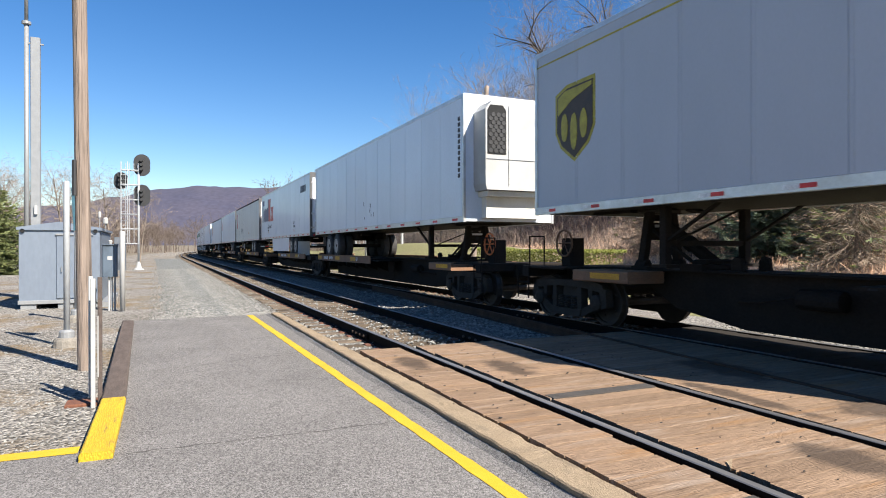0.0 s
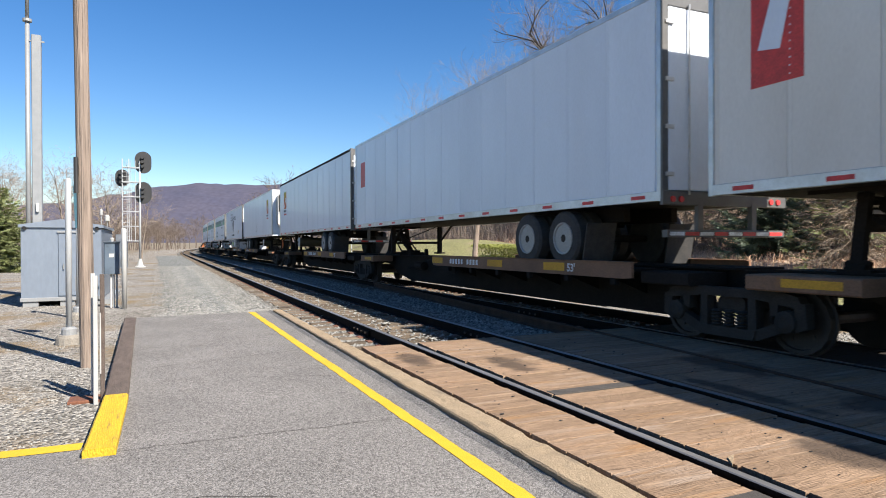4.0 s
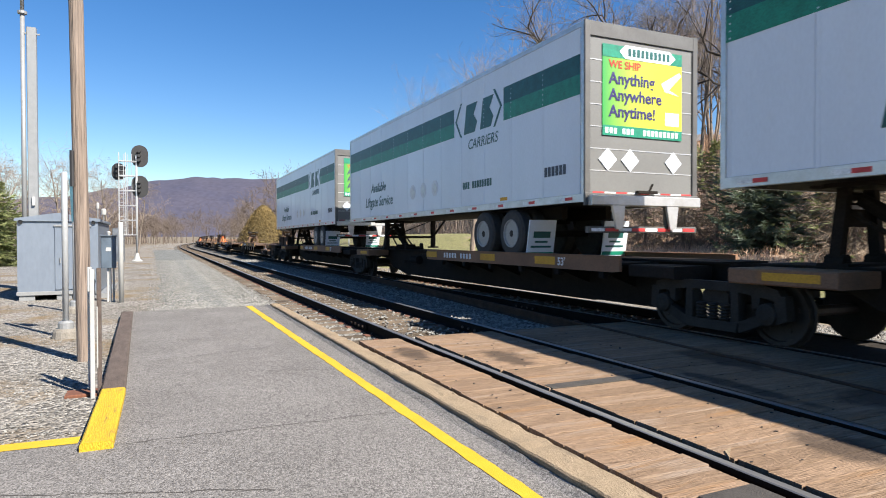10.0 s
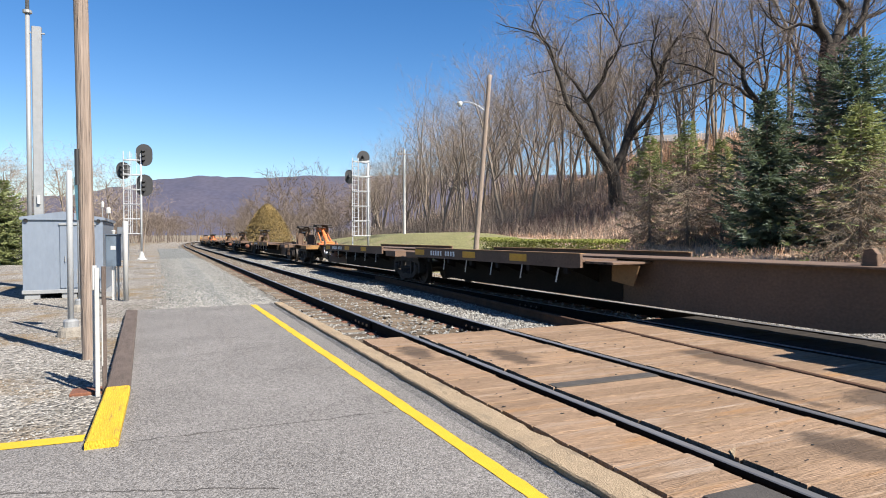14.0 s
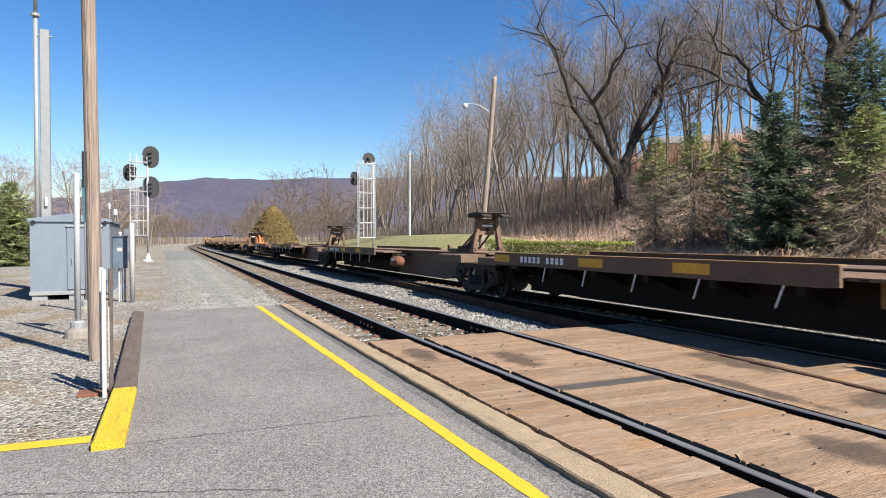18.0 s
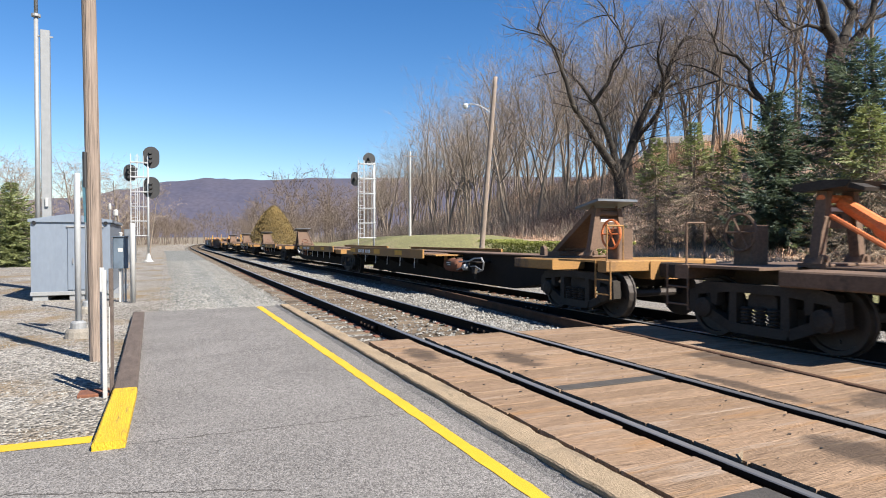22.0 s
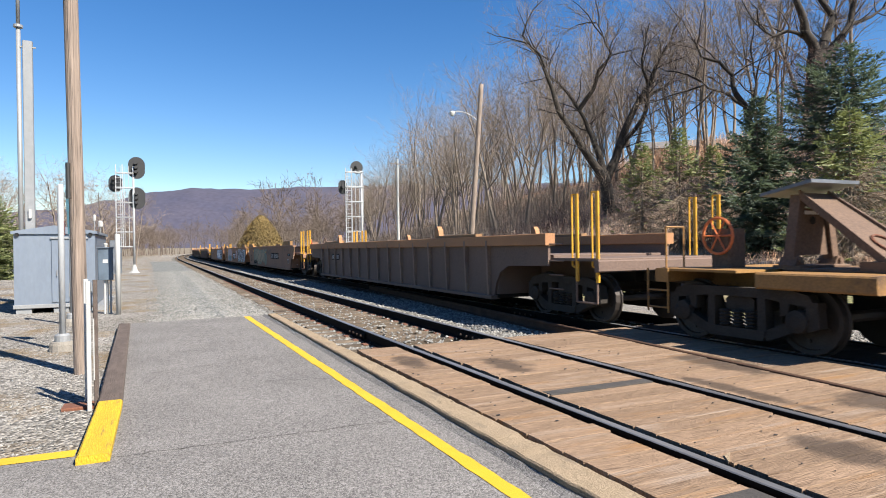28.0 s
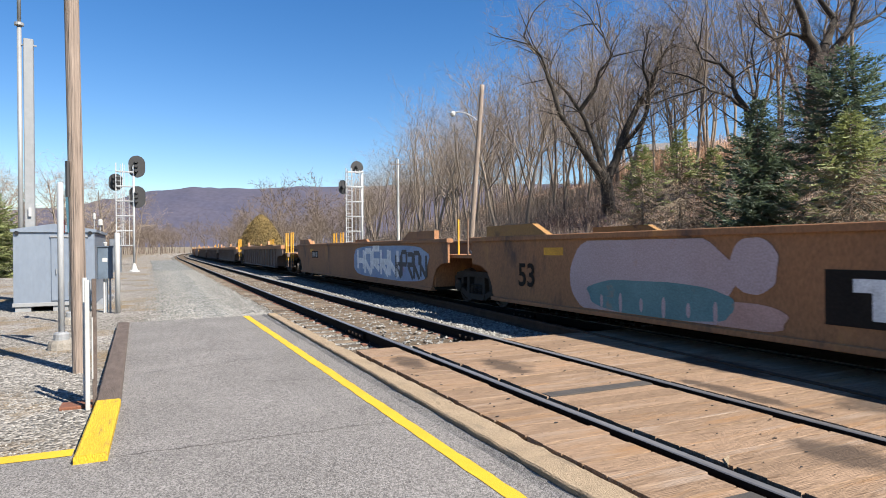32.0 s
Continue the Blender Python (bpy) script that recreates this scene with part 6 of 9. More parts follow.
    for kind, m, dat in graffiti:
        if kind == "patch":
            cy, cz, ry, rz, k, pw = dat
            poly = []
            for i in range(44):
                a_ = 2 * math.pi * i / 44
                c_, s_ = math.cos(a_), math.sin(a_)
                wv = 1 + 0.10 * noise.noise((c_ * 2.2, s_ * 2.2, k))
                poly.append((cy + ry * wv * math.copysign(abs(c_) ** pw, c_), cz + rz * math.copysign(abs(s_) ** pw, s_) * (1 + 0.06 * noise.noise((c_ * 3, s_ * 3, k + 5)))))
            poly = [(q[0], min(1.47, max(0.35, q[1]))) for q in poly]
            lift = 0.001 * (int(k) % 5)
            part("graffiti", Mesh().prism(poly, sp - lift, sp - lift + 0.004), m, car, "sprayed graffiti")
        elif kind == "logo":
            bg = part("marks_panel", Mesh().box(sp, sp + 0.003, -1.25, 0.86, 0.52, 1.11), M_CARDARK, car, "black painted panel")
            for yb in (0.30, -0.35, -0.98):
                part("mark", Mesh().prism([(yb + 0.26, 1.02), (yb - 0.26, 1.02), (yb - 0.26, 0.88), (yb - 0.10, 0.88), (yb - 0.10, 0.60), (yb + 0.07, 0.60), (yb + 0.07, 0.88), (yb + 0.26, 0.88)], sp - 0.004, sp - 0.001), M_TAPEW, bg, "white block shape")
        elif kind == "blob":
            part("graffiti", Mesh().prism(blob(*dat), sp, sp + 0.005), m, car, "sprayed graffiti")
        elif kind == "bubbles":
            cy, cz, w_, hh, n_, k, ink_m, rim_m = dat
            rg = random.Random(k)
            for i in range(n_ + 1):
                part("graffiti", Mesh().prism(blob(cy + w_ * (0.5 - (i + 0.1) / n_), cz + rg.uniform(-0.3, 0.3) * hh, w_ / n_ * rg.uniform(0.35, 0.7), hh * rg.uniform(0.45, 0.62), k + i * 3.7, 26, 0.5, (0.36, 1.47)), sp + 0.003 + 0.0004 * i, sp + 0.006), m, car, "pale blue spray haze")
            for i in range(n_):
                c0 = cy + w_ * (0.5 - (i + 0.5) / n_)
                z0, q = cz + rg.uniform(-0.08, 0.08) * hh, w_ / n_ * rg.uniform(0.42, 0.60)
                ink = blob(c0, z0, q, hh * rg.uniform(0.42, 0.5), k + i * 1.3, 26, 0.45, (0.42, 1.42))
                rim = [(c0 + (a_ - c0) * 1.0 + math.copysign(0.03, a_ - c0), z0 + (b_ - z0) + math.copysign(0.03, b_ - z0)) for a_, b_ in ink]
                part("graffiti", Mesh().prism(rim, sp - 0.001 - 0.0016 * i, sp + 0.002), rim_m, car, "outline of a sprayed letter")
                part("graffiti", Mesh().prism(ink, sp - 0.0018 - 0.0016 * i, sp + 0.002), ink_m, car, "filled sprayed letter")
                st = [(c0 + q * 0.5 * math.sin(5.0 * f + k + i), z0 + hh * 0.36 * (f - 0.5) * 2) for f in [j / 9 for j in range(10)]]
                part("graffiti_stroke", Mesh().path([(sp - 0.0022 - 0.0016 * i, a_, b_) for a_, b_ in st], 0.011, 4), rim_m, car)
        elif kind == "squiggle":
            cy, cz, w_, hh, k = dat
            rg = random.Random(k)
            for i in range(5):
                y0 = cy + w_ * (0.5 - i / 5)
                y1 = y0 - w_ / 5 * 0.8
                za, zb = cz - hh / 2 * rg.uniform(0.6, 1), cz + hh / 2 * rg.uniform(0.6, 1)
                t = w_ / 60 + 0.025
                for pa, pb in rg.sample([((y0, za), (y0, zb)), ((y0, zb), (y1, zb)), ((y1, zb), (y1, cz)), ((y1, cz), (y0, cz)), ((y0, cz), (y1, za)), ((y1, za), (y1, zb))], 4):
                    dy, dz = pb[0] - pa[0], pb[1] - pa[1]
                    q = math.hypot(dy, dz) or 1
                    ny, nz = -dz / q * t, dy / q * t
                    g = Mesh().prism([(pa[0] - ny, pa[1] - nz), (pb[0] - ny, pb[1] - nz), (pb[0] + ny, pb[1] + nz), (pa[0] + ny, pa[1] + nz)], sp - 0.004, sp + 0.004)
                    part("graffiti_stroke", g, m, car)
        elif kind == "plate":
            cy, cz, w_, hh = dat
            plates += 1
            part("data_plate", Mesh().box(sp - 0.003 - 0.0025 * plates, sp, cy - w_ / 2, cy + w_ / 2, cz - hh / 2, cz + hh / 2), m, car, "painted patch on the side")
        elif kind == "marks":
            cy, cz, k, s_ = dat
            pitch = s_ * (1.0 if k == 11 else 0.62)
            bg = part("marks_panel", Mesh().box(sp, sp + 0.003, cy - k * pitch / 2 - 0.1, cy + k * pitch / 2 + 0.1, cz - s_ * 0.75, cz + s_ * 0.75), M_CARDARK, car)
            mk = Mesh().box(sp - 0.004, sp - 0.001, -s_ * 0.22, s_ * 0.22, cz - s_ * 0.5, cz + s_ * 0.5).data("mark", M_GALV)
            for i in range(k):
                if k < 8 or i != 4:
                    part("mark", mk, None, bg, "", (0, cy + (k / 2 - i - 0.5) * pitch, 0))
        elif kind == "text":
            cy, cz, txt, s_ = dat
            lettering("figure", txt, s_, m, car, Matrix.Translation((sp - 0.002, cy, cz)) @ pose(0, 0, 0, 90, 0, -90), bold=0.012)
    MOVERS.append((car, u0, u1, 0.0))
    return car


RIB_LABEL = "empty dark brown well car with ribbed steel sides and yellow handrails"
PLAIN_LABEL = "empty brown well car with smooth steel sides covered in graffiti"
OR_LABEL = "empty orange-brown well car with raised yellow guide rails and graffiti"
well_unit(416.6, 435.4, "ribbed", True, True, RIB_LABEL, [("marks", M_TAPEW, (5.4, 1.05, 10, 0.16))])
well_unit(439.3, 458.7, "plain", True, False, OR_LABEL, [("marks", M_TAPEW, (-3.12, 0.99, 11, 0.24)), ("plate", M_GALV, (-7.54, 0.72, 0.40, 0.22)), ("plate", M_CARPLUM, (-7.54, 0.72, 0.33, 0.16)), ("plate", M_CARDARK, (-7.75, 1.08, 0.62, 0.13)), ("plate", M_GRAFF_T, (-7.80, 1.08, 0.22, 0.07)), ("plate", M_CARRIB, (-8.96, 0.96, 0.2, 0.2)), ("plate", M_CARTAN, (-9.12, 1.38, 0.46, 0.24)), ("plate", M_AMBER, (0.15, 1.22, 0.3, 0.06)), ("patch", M_CARPLUM, (-6.5, 1.36, 0.09, 0.08, 1.0, 0.9)), ("patch", M_CARPLUM, (-6.95, 1.36, 0.09, 0.1, 2.0, 0.9)), ("patch", M_CARPLUM, (-7.6, 1.36, 0.1, 0.09, 3.0, 0.9)), ("squiggle", M_CARPLUM, (-0.9, 1.2, 2.2, 0.3, 3)), ("bubbles", M_GRAFF_G, (2.9, 0.92, 4.8, 1.0, 4, 5, M_GRAFF_TAN, M_GRAFF_DG)),
                                                     ("text", M_TRUCK, (7.45, 0.55, "53", 0.64)), ("text", M_TAPEW, (9.0, 1.16, "125T", 0.24)), ("squiggle", M_CARDARK, (4.9, 0.5, 1.5, 0.3, 6))])
well_unit(458.7, 478.2, "plain", False, False, OR_LABEL, [("logo", M_TAPEW, ()), ("bubbles", M_GRAFF_SKY, (-5.75, 0.93, 4.6, 0.95, 9, 11, M_GRAFF_K, M_SKIRT)),
                                                     ("squiggle", M_GRAFF_W, (-2.2, 0.95, 1.0, 0.8, 12)), ("text", M_CARDARK, (7.1, 0.62, "53", 0.62)), ("patch", M_GRAFF_W, (3.7, 0.86, 1.7, 0.80, 1.0, 0.92)), ("patch", M_GRAFF_W, (1.75, 1.12, 0.34, 0.34, 1.5, 0.9)),
                                                     ("patch", M_GRAFF_P, (1.9, 0.5, 0.6, 0.17, 1.2, 0.8)), ("patch", M_GRAFF_T, (3.45, 0.60, 1.45, 0.26, 2.0, 0.75))]
          + [("patch", M_GRAFF_W, (4.55 - 0.45 * i, 0.50, 0.035, 0.10 + 0.05 * (i % 2), 3.0, 0.9)) for i in range(6)])
well_unit(478.2, 497.6, "plain", False, True, PLAIN_LABEL, [("patch", M_GRAFF_B, (-4.4, 0.93, 3.4, 0.52, 1.0, 0.5)), ("squiggle", M_TAPEW, (-3.6, 0.95, 4.2, 0.85, 21)), ("squiggle", M_GRAFF_K, (-6.6, 0.9, 2.4, 0.8, 22)),
                                                       ("marks", M_TAPEW, (5.2, 1.12, 8, 0.2))])
well_unit(501.5, 520.4, "ribbed", True, True, RIB_LABEL)
u = 524.3
for k in range(5):
    for j in range(3):
        well_unit(u, u + 19.4, "ribbed" if k % 2 == 0 else "plain", j == 0, j == 2, RIB_LABEL if k % 2 == 0 else OR_LABEL, [("marks", M_TAPEW, (3.0, 1.1, 8, 0.2))])
        u += 19.4
    u += 3.9

# ---- trailers ----
# brown and gold shield
t, h, L = trailer(1.75, 10.35, True, "short grey-white parcel trailer with a brown and gold shield emblem", M_TRAILGREY, tape="pair", panels=7, tandem=0.95)


def shield(cy, cz, w, hh):
    return [(cy + w / 2, cz + hh * 0.40), (cy + w * 0.2, cz + hh * 0.49), (cy - w / 2, cz + hh * 0.50), (cy - w / 2, cz - hh * 0.10), (cy - w * 0.36, cz - hh * 0.30), (cy, cz - hh * 0.5), (cy + w * 0.36, cz - hh * 0.30), (cy + w / 2, cz - hh * 0.10)]


side_poly(t, "emblem_border", shield(h - 1.27, 3.63, 1.16, 1.42), M_GOLDL, "gold shield border")
side_poly(t, "emblem", shield(h - 1.27, 3.63, 1.04, 1.28), M_BROWNL, "dark brown shield", 0.006)
side_poly(t, "emblem_top", [(h - 0.78, 4.12), (h - 1.0, 4.22), (h - 1.76, 4.24), (h - 1.76, 4.17), (h - 1.2, 4.02), (h - 0.78, 3.80)], M_GOLDL, "gold emblem field", 0.012)
for i in range(3):
    side_poly(t, "emblem_bar", blob(h - 0.98 - 0.28 * i, 3.56 - (0.10 if i == 1 else 0), 0.10, 0.26 + (0.08 if i == 1 else 0), i + 0.5, 14, 0.1), M_GOLDL, "gold rounded bar", 0.012)
side_bar(t, "trim_line", -h, h, 4.86, 4.89, M_GOLDL, "thin gold line")
# refrigerated, nose towards the eye
t, h, L = trailer(13.55, 29.45, False, "white refrigerated trailer with a black-grilled cooling unit", reefer=True, panels=12)
me = Mesh()
for i in range(11):
    z = 4.52 - i * 0.14
    me.box(NEAR_X - 0.011, NEAR_X - 0.006, -h + 0.18, -h + 0.30, z, z + 0.10)
part("marks_column", me, M_GRAFF_K, t, "column of black stencilled marks")
# parcel trailer with purple and red lettering drawn as blocks
t, h, L = trailer(30.75, 47.0, True, "white parcel trailer with a purple and orange wordmark and side skirts", skirt=M_TRAILER, panels=13, flap=M_SKIRT, tandem=4.4, skirt_from=4.6)


def blocks(parent, y, z, size, pieces, material, name="wordmark", label=""):
    """Plain block shapes; each piece is (offset, width, low, high) in parts of the size."""
    for a, w_, lo, hi in pieces:
        part(name, Mesh().box(NEAR_X - 0.012, NEAR_X - 0.006, y - (a + w_) * size, y - a * size, z + lo * size, z + hi * size), material, parent, label)


q = h - 0.42
side_poly(t, "wordmark", [(q, 3.24), (q - 0.34, 3.24), (q - 0.34, 4.40), (q - 0.80, 4.40), (q - 0.80, 4.78), (q, 4.78)], M_NAVY, "purple angled block")
for i, c in enumerate((q - 1.16, q - 2.04)):
    side_poly(t, "wordmark", [(c + 0.50 * math.copysign(abs(math.cos(a)) ** 0.7, math.cos(a)), 3.70 + 0.47 * math.copysign(abs(math.sin(a)) ** 0.7, math.sin(a))) for a in [2 * math.pi * k / 22 for k in range(22)]], M_NAVY, "purple rounded block", 0.001 * (i + 1))
side_poly(t, "wordmark", [(q - 2.40, 3.24), (q - 2.74, 3.24), (q - 2.74, 4.74), (q - 2.40, 4.74)], M_NAVY, "purple bar", 0.003)
side_poly(t, "wordmark", [(q - 2.76, 3.22), (q - 3.62, 3.22), (q - 3.50, 3.98), (q - 3.62, 4.72), (q - 2.76, 4.72)], M_REDL, "orange-red block", 0.004)
side_poly(t, "wordmark", [(q - 3.70, 3.20), (q - 4.78, 3.20), (q - 4.46, 3.68), (q - 4.78, 4.14), (q - 3.70, 4.14), (q - 4.02, 3.68)], M_REDL, "orange-red waisted block", 0.005)
lettering("lettering", "LIFT\nHERE", 0.16, M_GRAFF_K, t, on_side(h - 2.85, 2.72))
side_bar(t, "sticker", h - 3.12, h - 3.24, 2.40, 2.55, M_AMBER, "small yellow sticker")
lettering("lettering", "Ground", 0.42, M_SLATE, t, on_side(h - 3.0, 2.74))
lettering("lettering", "LIFT\nHERE", 0.2, M_GRAFF_K, t, on_side(-h + 4.3, 2.75))
side_poly(t, "arrow", [(-h + 4.2, 2.42), (-h + 4.0, 2.42), (-h + 4.1, 2.3)], M_REDL)
blocks(t, -h + 2.3, 4.3, 0.5, [(0.3 * i, 0.2, 0, 0.7) for i in range(9)], M_SLATE, "small_marks")
m = Mesh()
for i in range(5):
    m.box(-0.98 + 0.32 * i, -0.76 + 0.32 * i, -h - 0.046, -h - 0.040, 3.95, 4.45)
part("wordmark", m, M_NAVY, t, "purple block shapes on the rear doors")
# plate van with a red square
t, h, L = trailer(48.38, 64.25, True, "white plate trailer with a red square emblem and streaked sides", M_TRAILWARM, roof_dark=True, panels=15, tank=True, tandem=3.3)
for y in (h - 2.62, h - 4.75, h - 6.2):
    side_bar(t, "seam_stain", y, y - 0.022, 2.2, 4.95, M_CABGREY, "dark streak down a seam")
for i, m in enumerate((M_SKIRT, M_AMBER, M_AMBER)):
    side_bar(t, "sticker", -h + 7.1 - 0.42 * i, -h + 6.86 - 0.42 * i, 2.62, 2.72, m, "small faded sticker")
side_bar(t, "emblem", h - 1.35, h - 0.65, 3.3, 4.6, M_REDL, "red square emblem")
side_poly(t, "emblem_figure", [(h - 0.75, 3.75), (h - 0.98, 4.5), (h - 1.2, 4.35), (h - 1.05, 3.7)], M_TRAILER, "pale swoosh", 0.005)
blocks(t, h - 4.3, 2.75, 0.9, [(0, 0.05, 0, 0.5), (0.2, 0.05, 0.1, 0.5), (0.5, 0.4, 0.2, 0.26), (0.8, 0.05, 0, 0.45), (1.2, 0.05, 0.1, 0.5), (1.4, 0.3, 0.24, 0.3)], M_GRAFF_K, "scribble", "black spray scribble")
part("poster", Mesh().box(-1.0, 1.0, -h - 0.05, -h - 0.042, 3.9, 4.8), M_REDL, t, "red emblem on the rear doors")
part("poster_figure", Mesh().prism([(-0.7, 4.0), (-0.2, 4.1), (0.5, 4.7), (-0.1, 4.6)], -h - 0.056, -h - 0.05, "y"), M_TRAILER, t)
# plain white
t, h, L = trailer(65.15, 81.05, True, "plain white dry van trailer", panels=14)
side_bar(t, "emblem", h - 1.2, h - 0.7, 3.5, 4.4, M_REDL, "small red emblem")
t, h, L = trailer(81.75, 97.85, True, "white trailer with a sunrise emblem and a fuel tank", panels=14, tank=True, roof_dark=True, tandem=4.0)


def sunrise(t, y, z, s):
    side_bar(t, "emblem", y - 0.8 * s, y, z, z + 1.0 * s, M_ORANGE, "orange sunrise emblem")
    for i in range(5):
        a, b = -0.02 - 0.16 * i, -0.11 - 0.16 * i
        side_poly(t, "emblem_ray", [(y - 0.40 * s, z + 0.35 * s), (y + a * s, z + 1.0 * s), (y + b * s, z + 1.0 * s)], M_AMBER if i % 2 == 0 else M_LIME, "bright ray", 0.004)
    side_poly(t, "emblem_road", [(y - 0.06 * s, z + 0.10 * s), (y - 0.14 * s, z + 0.06 * s), (y - 0.40 * s, z + 0.36 * s), (y - 0.60 * s, z + 0.52 * s), (y - 0.58 * s, z + 0.66 * s), (y - 0.76 * s, z + 0.56 * s), (y - 0.70 * s, z + 0.40 * s), (y - 0.62 * s, z + 0.44 * s), (y - 0.44 * s, z + 0.26 * s), (y - 0.30 * s, z + 0.12 * s)], M_TRAILER, "white winding road", 0.008)
    blocks(t, y, z - 0.20 * s, 0.17 * s, [(0.46 * i, 0.3, 0, 0.75) for i in range(10) if i != 5], M_SLATE, "wordmark")
    blocks(t, y - 0.02 * s, z - 0.38 * s, 0.12 * s, [(0.55 * i, 0.38, 0, 0.75) for i in range(12)], M_REDL, "wordmark")


sunrise(t, h - 1.37, 3.58, 1.0)
t, h, L = trailer(101.0, 117.1, False, "white refrigerated trailer with a sunrise emblem and rounded aluminium corners", reefer="twin", panels=14, tank=True)
sunrise(t, -h + 2.45, 3.62, 0.95)
side_bar(t, "corner_wrap", -h, -h + 0.5, TZ0 + 0.14, TZ1 - 0.1, M_ALU, "bright aluminium corner wrap")
part("poster", Mesh().box(0.05, 0.62, -h - 0.66, -h - 0.645, 3.9, 4.5), M_AMBER, t, "sunrise emblem on the cooling unit")
# intermodal trailer with shield
t, h, L = trailer(118.67, 134.35, True, "white intermodal trailer with a slate shield emblem and grey skirts", skirt=M_CABGREY, panels=16, flap=M_SKIRT, tank=True, tandem=3.73, skirt_from=5.9)
lettering("lettering", "INTERMODAL", 0.52, M_SLATE, t, on_side(h - 7.05, 4.02))
side_poly(t, "wordmark", [(h - 5.10, 4.02), (h - 6.86, 4.02), (h - 6.96, 4.72), (h - 5.24, 4.72)], M_SLATE, "slate slanted block")
for i in range(5):
    y = h - 5.24 - 0.33 * i
    side_poly(t, "wordmark_bar", [(y, 4.12), (y - 0.22, 4.12), (y - 0.29, 4.62), (y - 0.07, 4.62)], M_SKIRT, "pale slanted bar", 0.005)
side_poly(t, "emblem", [(h - 7.0, 3.86), (h - 7.75, 3.98), (h - 8.5, 3.86), (h - 8.35, 3.15), (h - 7.75, 2.75), (h - 7.15, 3.15)], M_SLATE, "slate shield emblem")
side_poly(t, "emblem_border", [(h - 7.09, 3.80), (h - 7.75, 3.91), (h - 8.41, 3.80), (h - 8.28, 3.19), (h - 7.75, 2.84), (h - 7.22, 3.19)], M_SKIRT, "pale inner border", 0.004)
side_poly(t, "emblem_field", [(h - 7.13, 3.77), (h - 7.75, 3.87), (h - 8.37, 3.77), (h - 8.25, 3.21), (h - 7.75, 2.88), (h - 7.25, 3.21)], M_SLATE, "", 0.008)
side_poly(t, "emblem_road", [(h - 7.70, 3.62), (h - 7.80, 3.62), (h - 8.02, 3.08), (h - 7.48, 3.08)], M_SKIRT, "pale road narrowing away", 0.012)
side_poly(t, "emblem_road", [(h - 7.74, 3.60), (h - 7.76, 3.60), (h - 7.80, 3.08), (h - 7.70, 3.08)], M_SLATE, "", 0.016)
side_bar(t, "trim_line", -h, h, 4.92, 4.95, M_ALU)
side_bar(t, "scuff_band", -h, h, 2.75, 2.80, M_ALU)
side_bar(t, "sticker", -h + 2.90, -h + 2.67, 2.56, 2.88, M_AMBER, "yellow lifting notice")
side_bar(t, "sticker", -h + 3.73, -h + 3.58, 2.56, 2.76, M_NAVY, "small purple sticker")
lettering("lettering", "LIFT\nHERE", 0.085, M_GRAFF_K, t, on_side(-h + 2.88, 2.76, 0.004))
side_bar(t, "sticker", h - 1.9, h - 2.2, 2.5, 2.85, M_AMBER, "yellow lifting notice")
blocks(t, h - 6.3, 2.40, 0.19, [(0.62 * i, 0.40, 0, 0.8) for i in range(21) if i != 5], M_SLATE, "web_marks")
part("eco_sign", Mesh().prism([(-0.35, 0.0), (0.35, 0.0), (0.42, 0.12), (0.3, 0.28), (-0.1, 0.36), (-0.42, 0.15)], -0.006, 0.0), M_LIME, t, "green car emblem on the skirt", at=(NEAR_X + 0.012, h - 7.2, 1.45))
for i in range(2):
    y = h - 8.7 - 0.42 * i
    part("diamond", Mesh().prism([(y + 0.2, 1.62), (y, 1.95), (y - 0.2, 1.62), (y, 1.29)], NEAR_X + 0.01, NEAR_X + 0.018), M_SKIRT, t)
m = Mesh()
for i in range(5):
    m.box(-0.85 + 0.36 * i, -0.58 + 0.36 * i, -h - 0.048, -h - 0.042, 4.15, 4.65)
part("wordmark", m, M_GRAFF_K, t, "dark block shapes on the rear door")

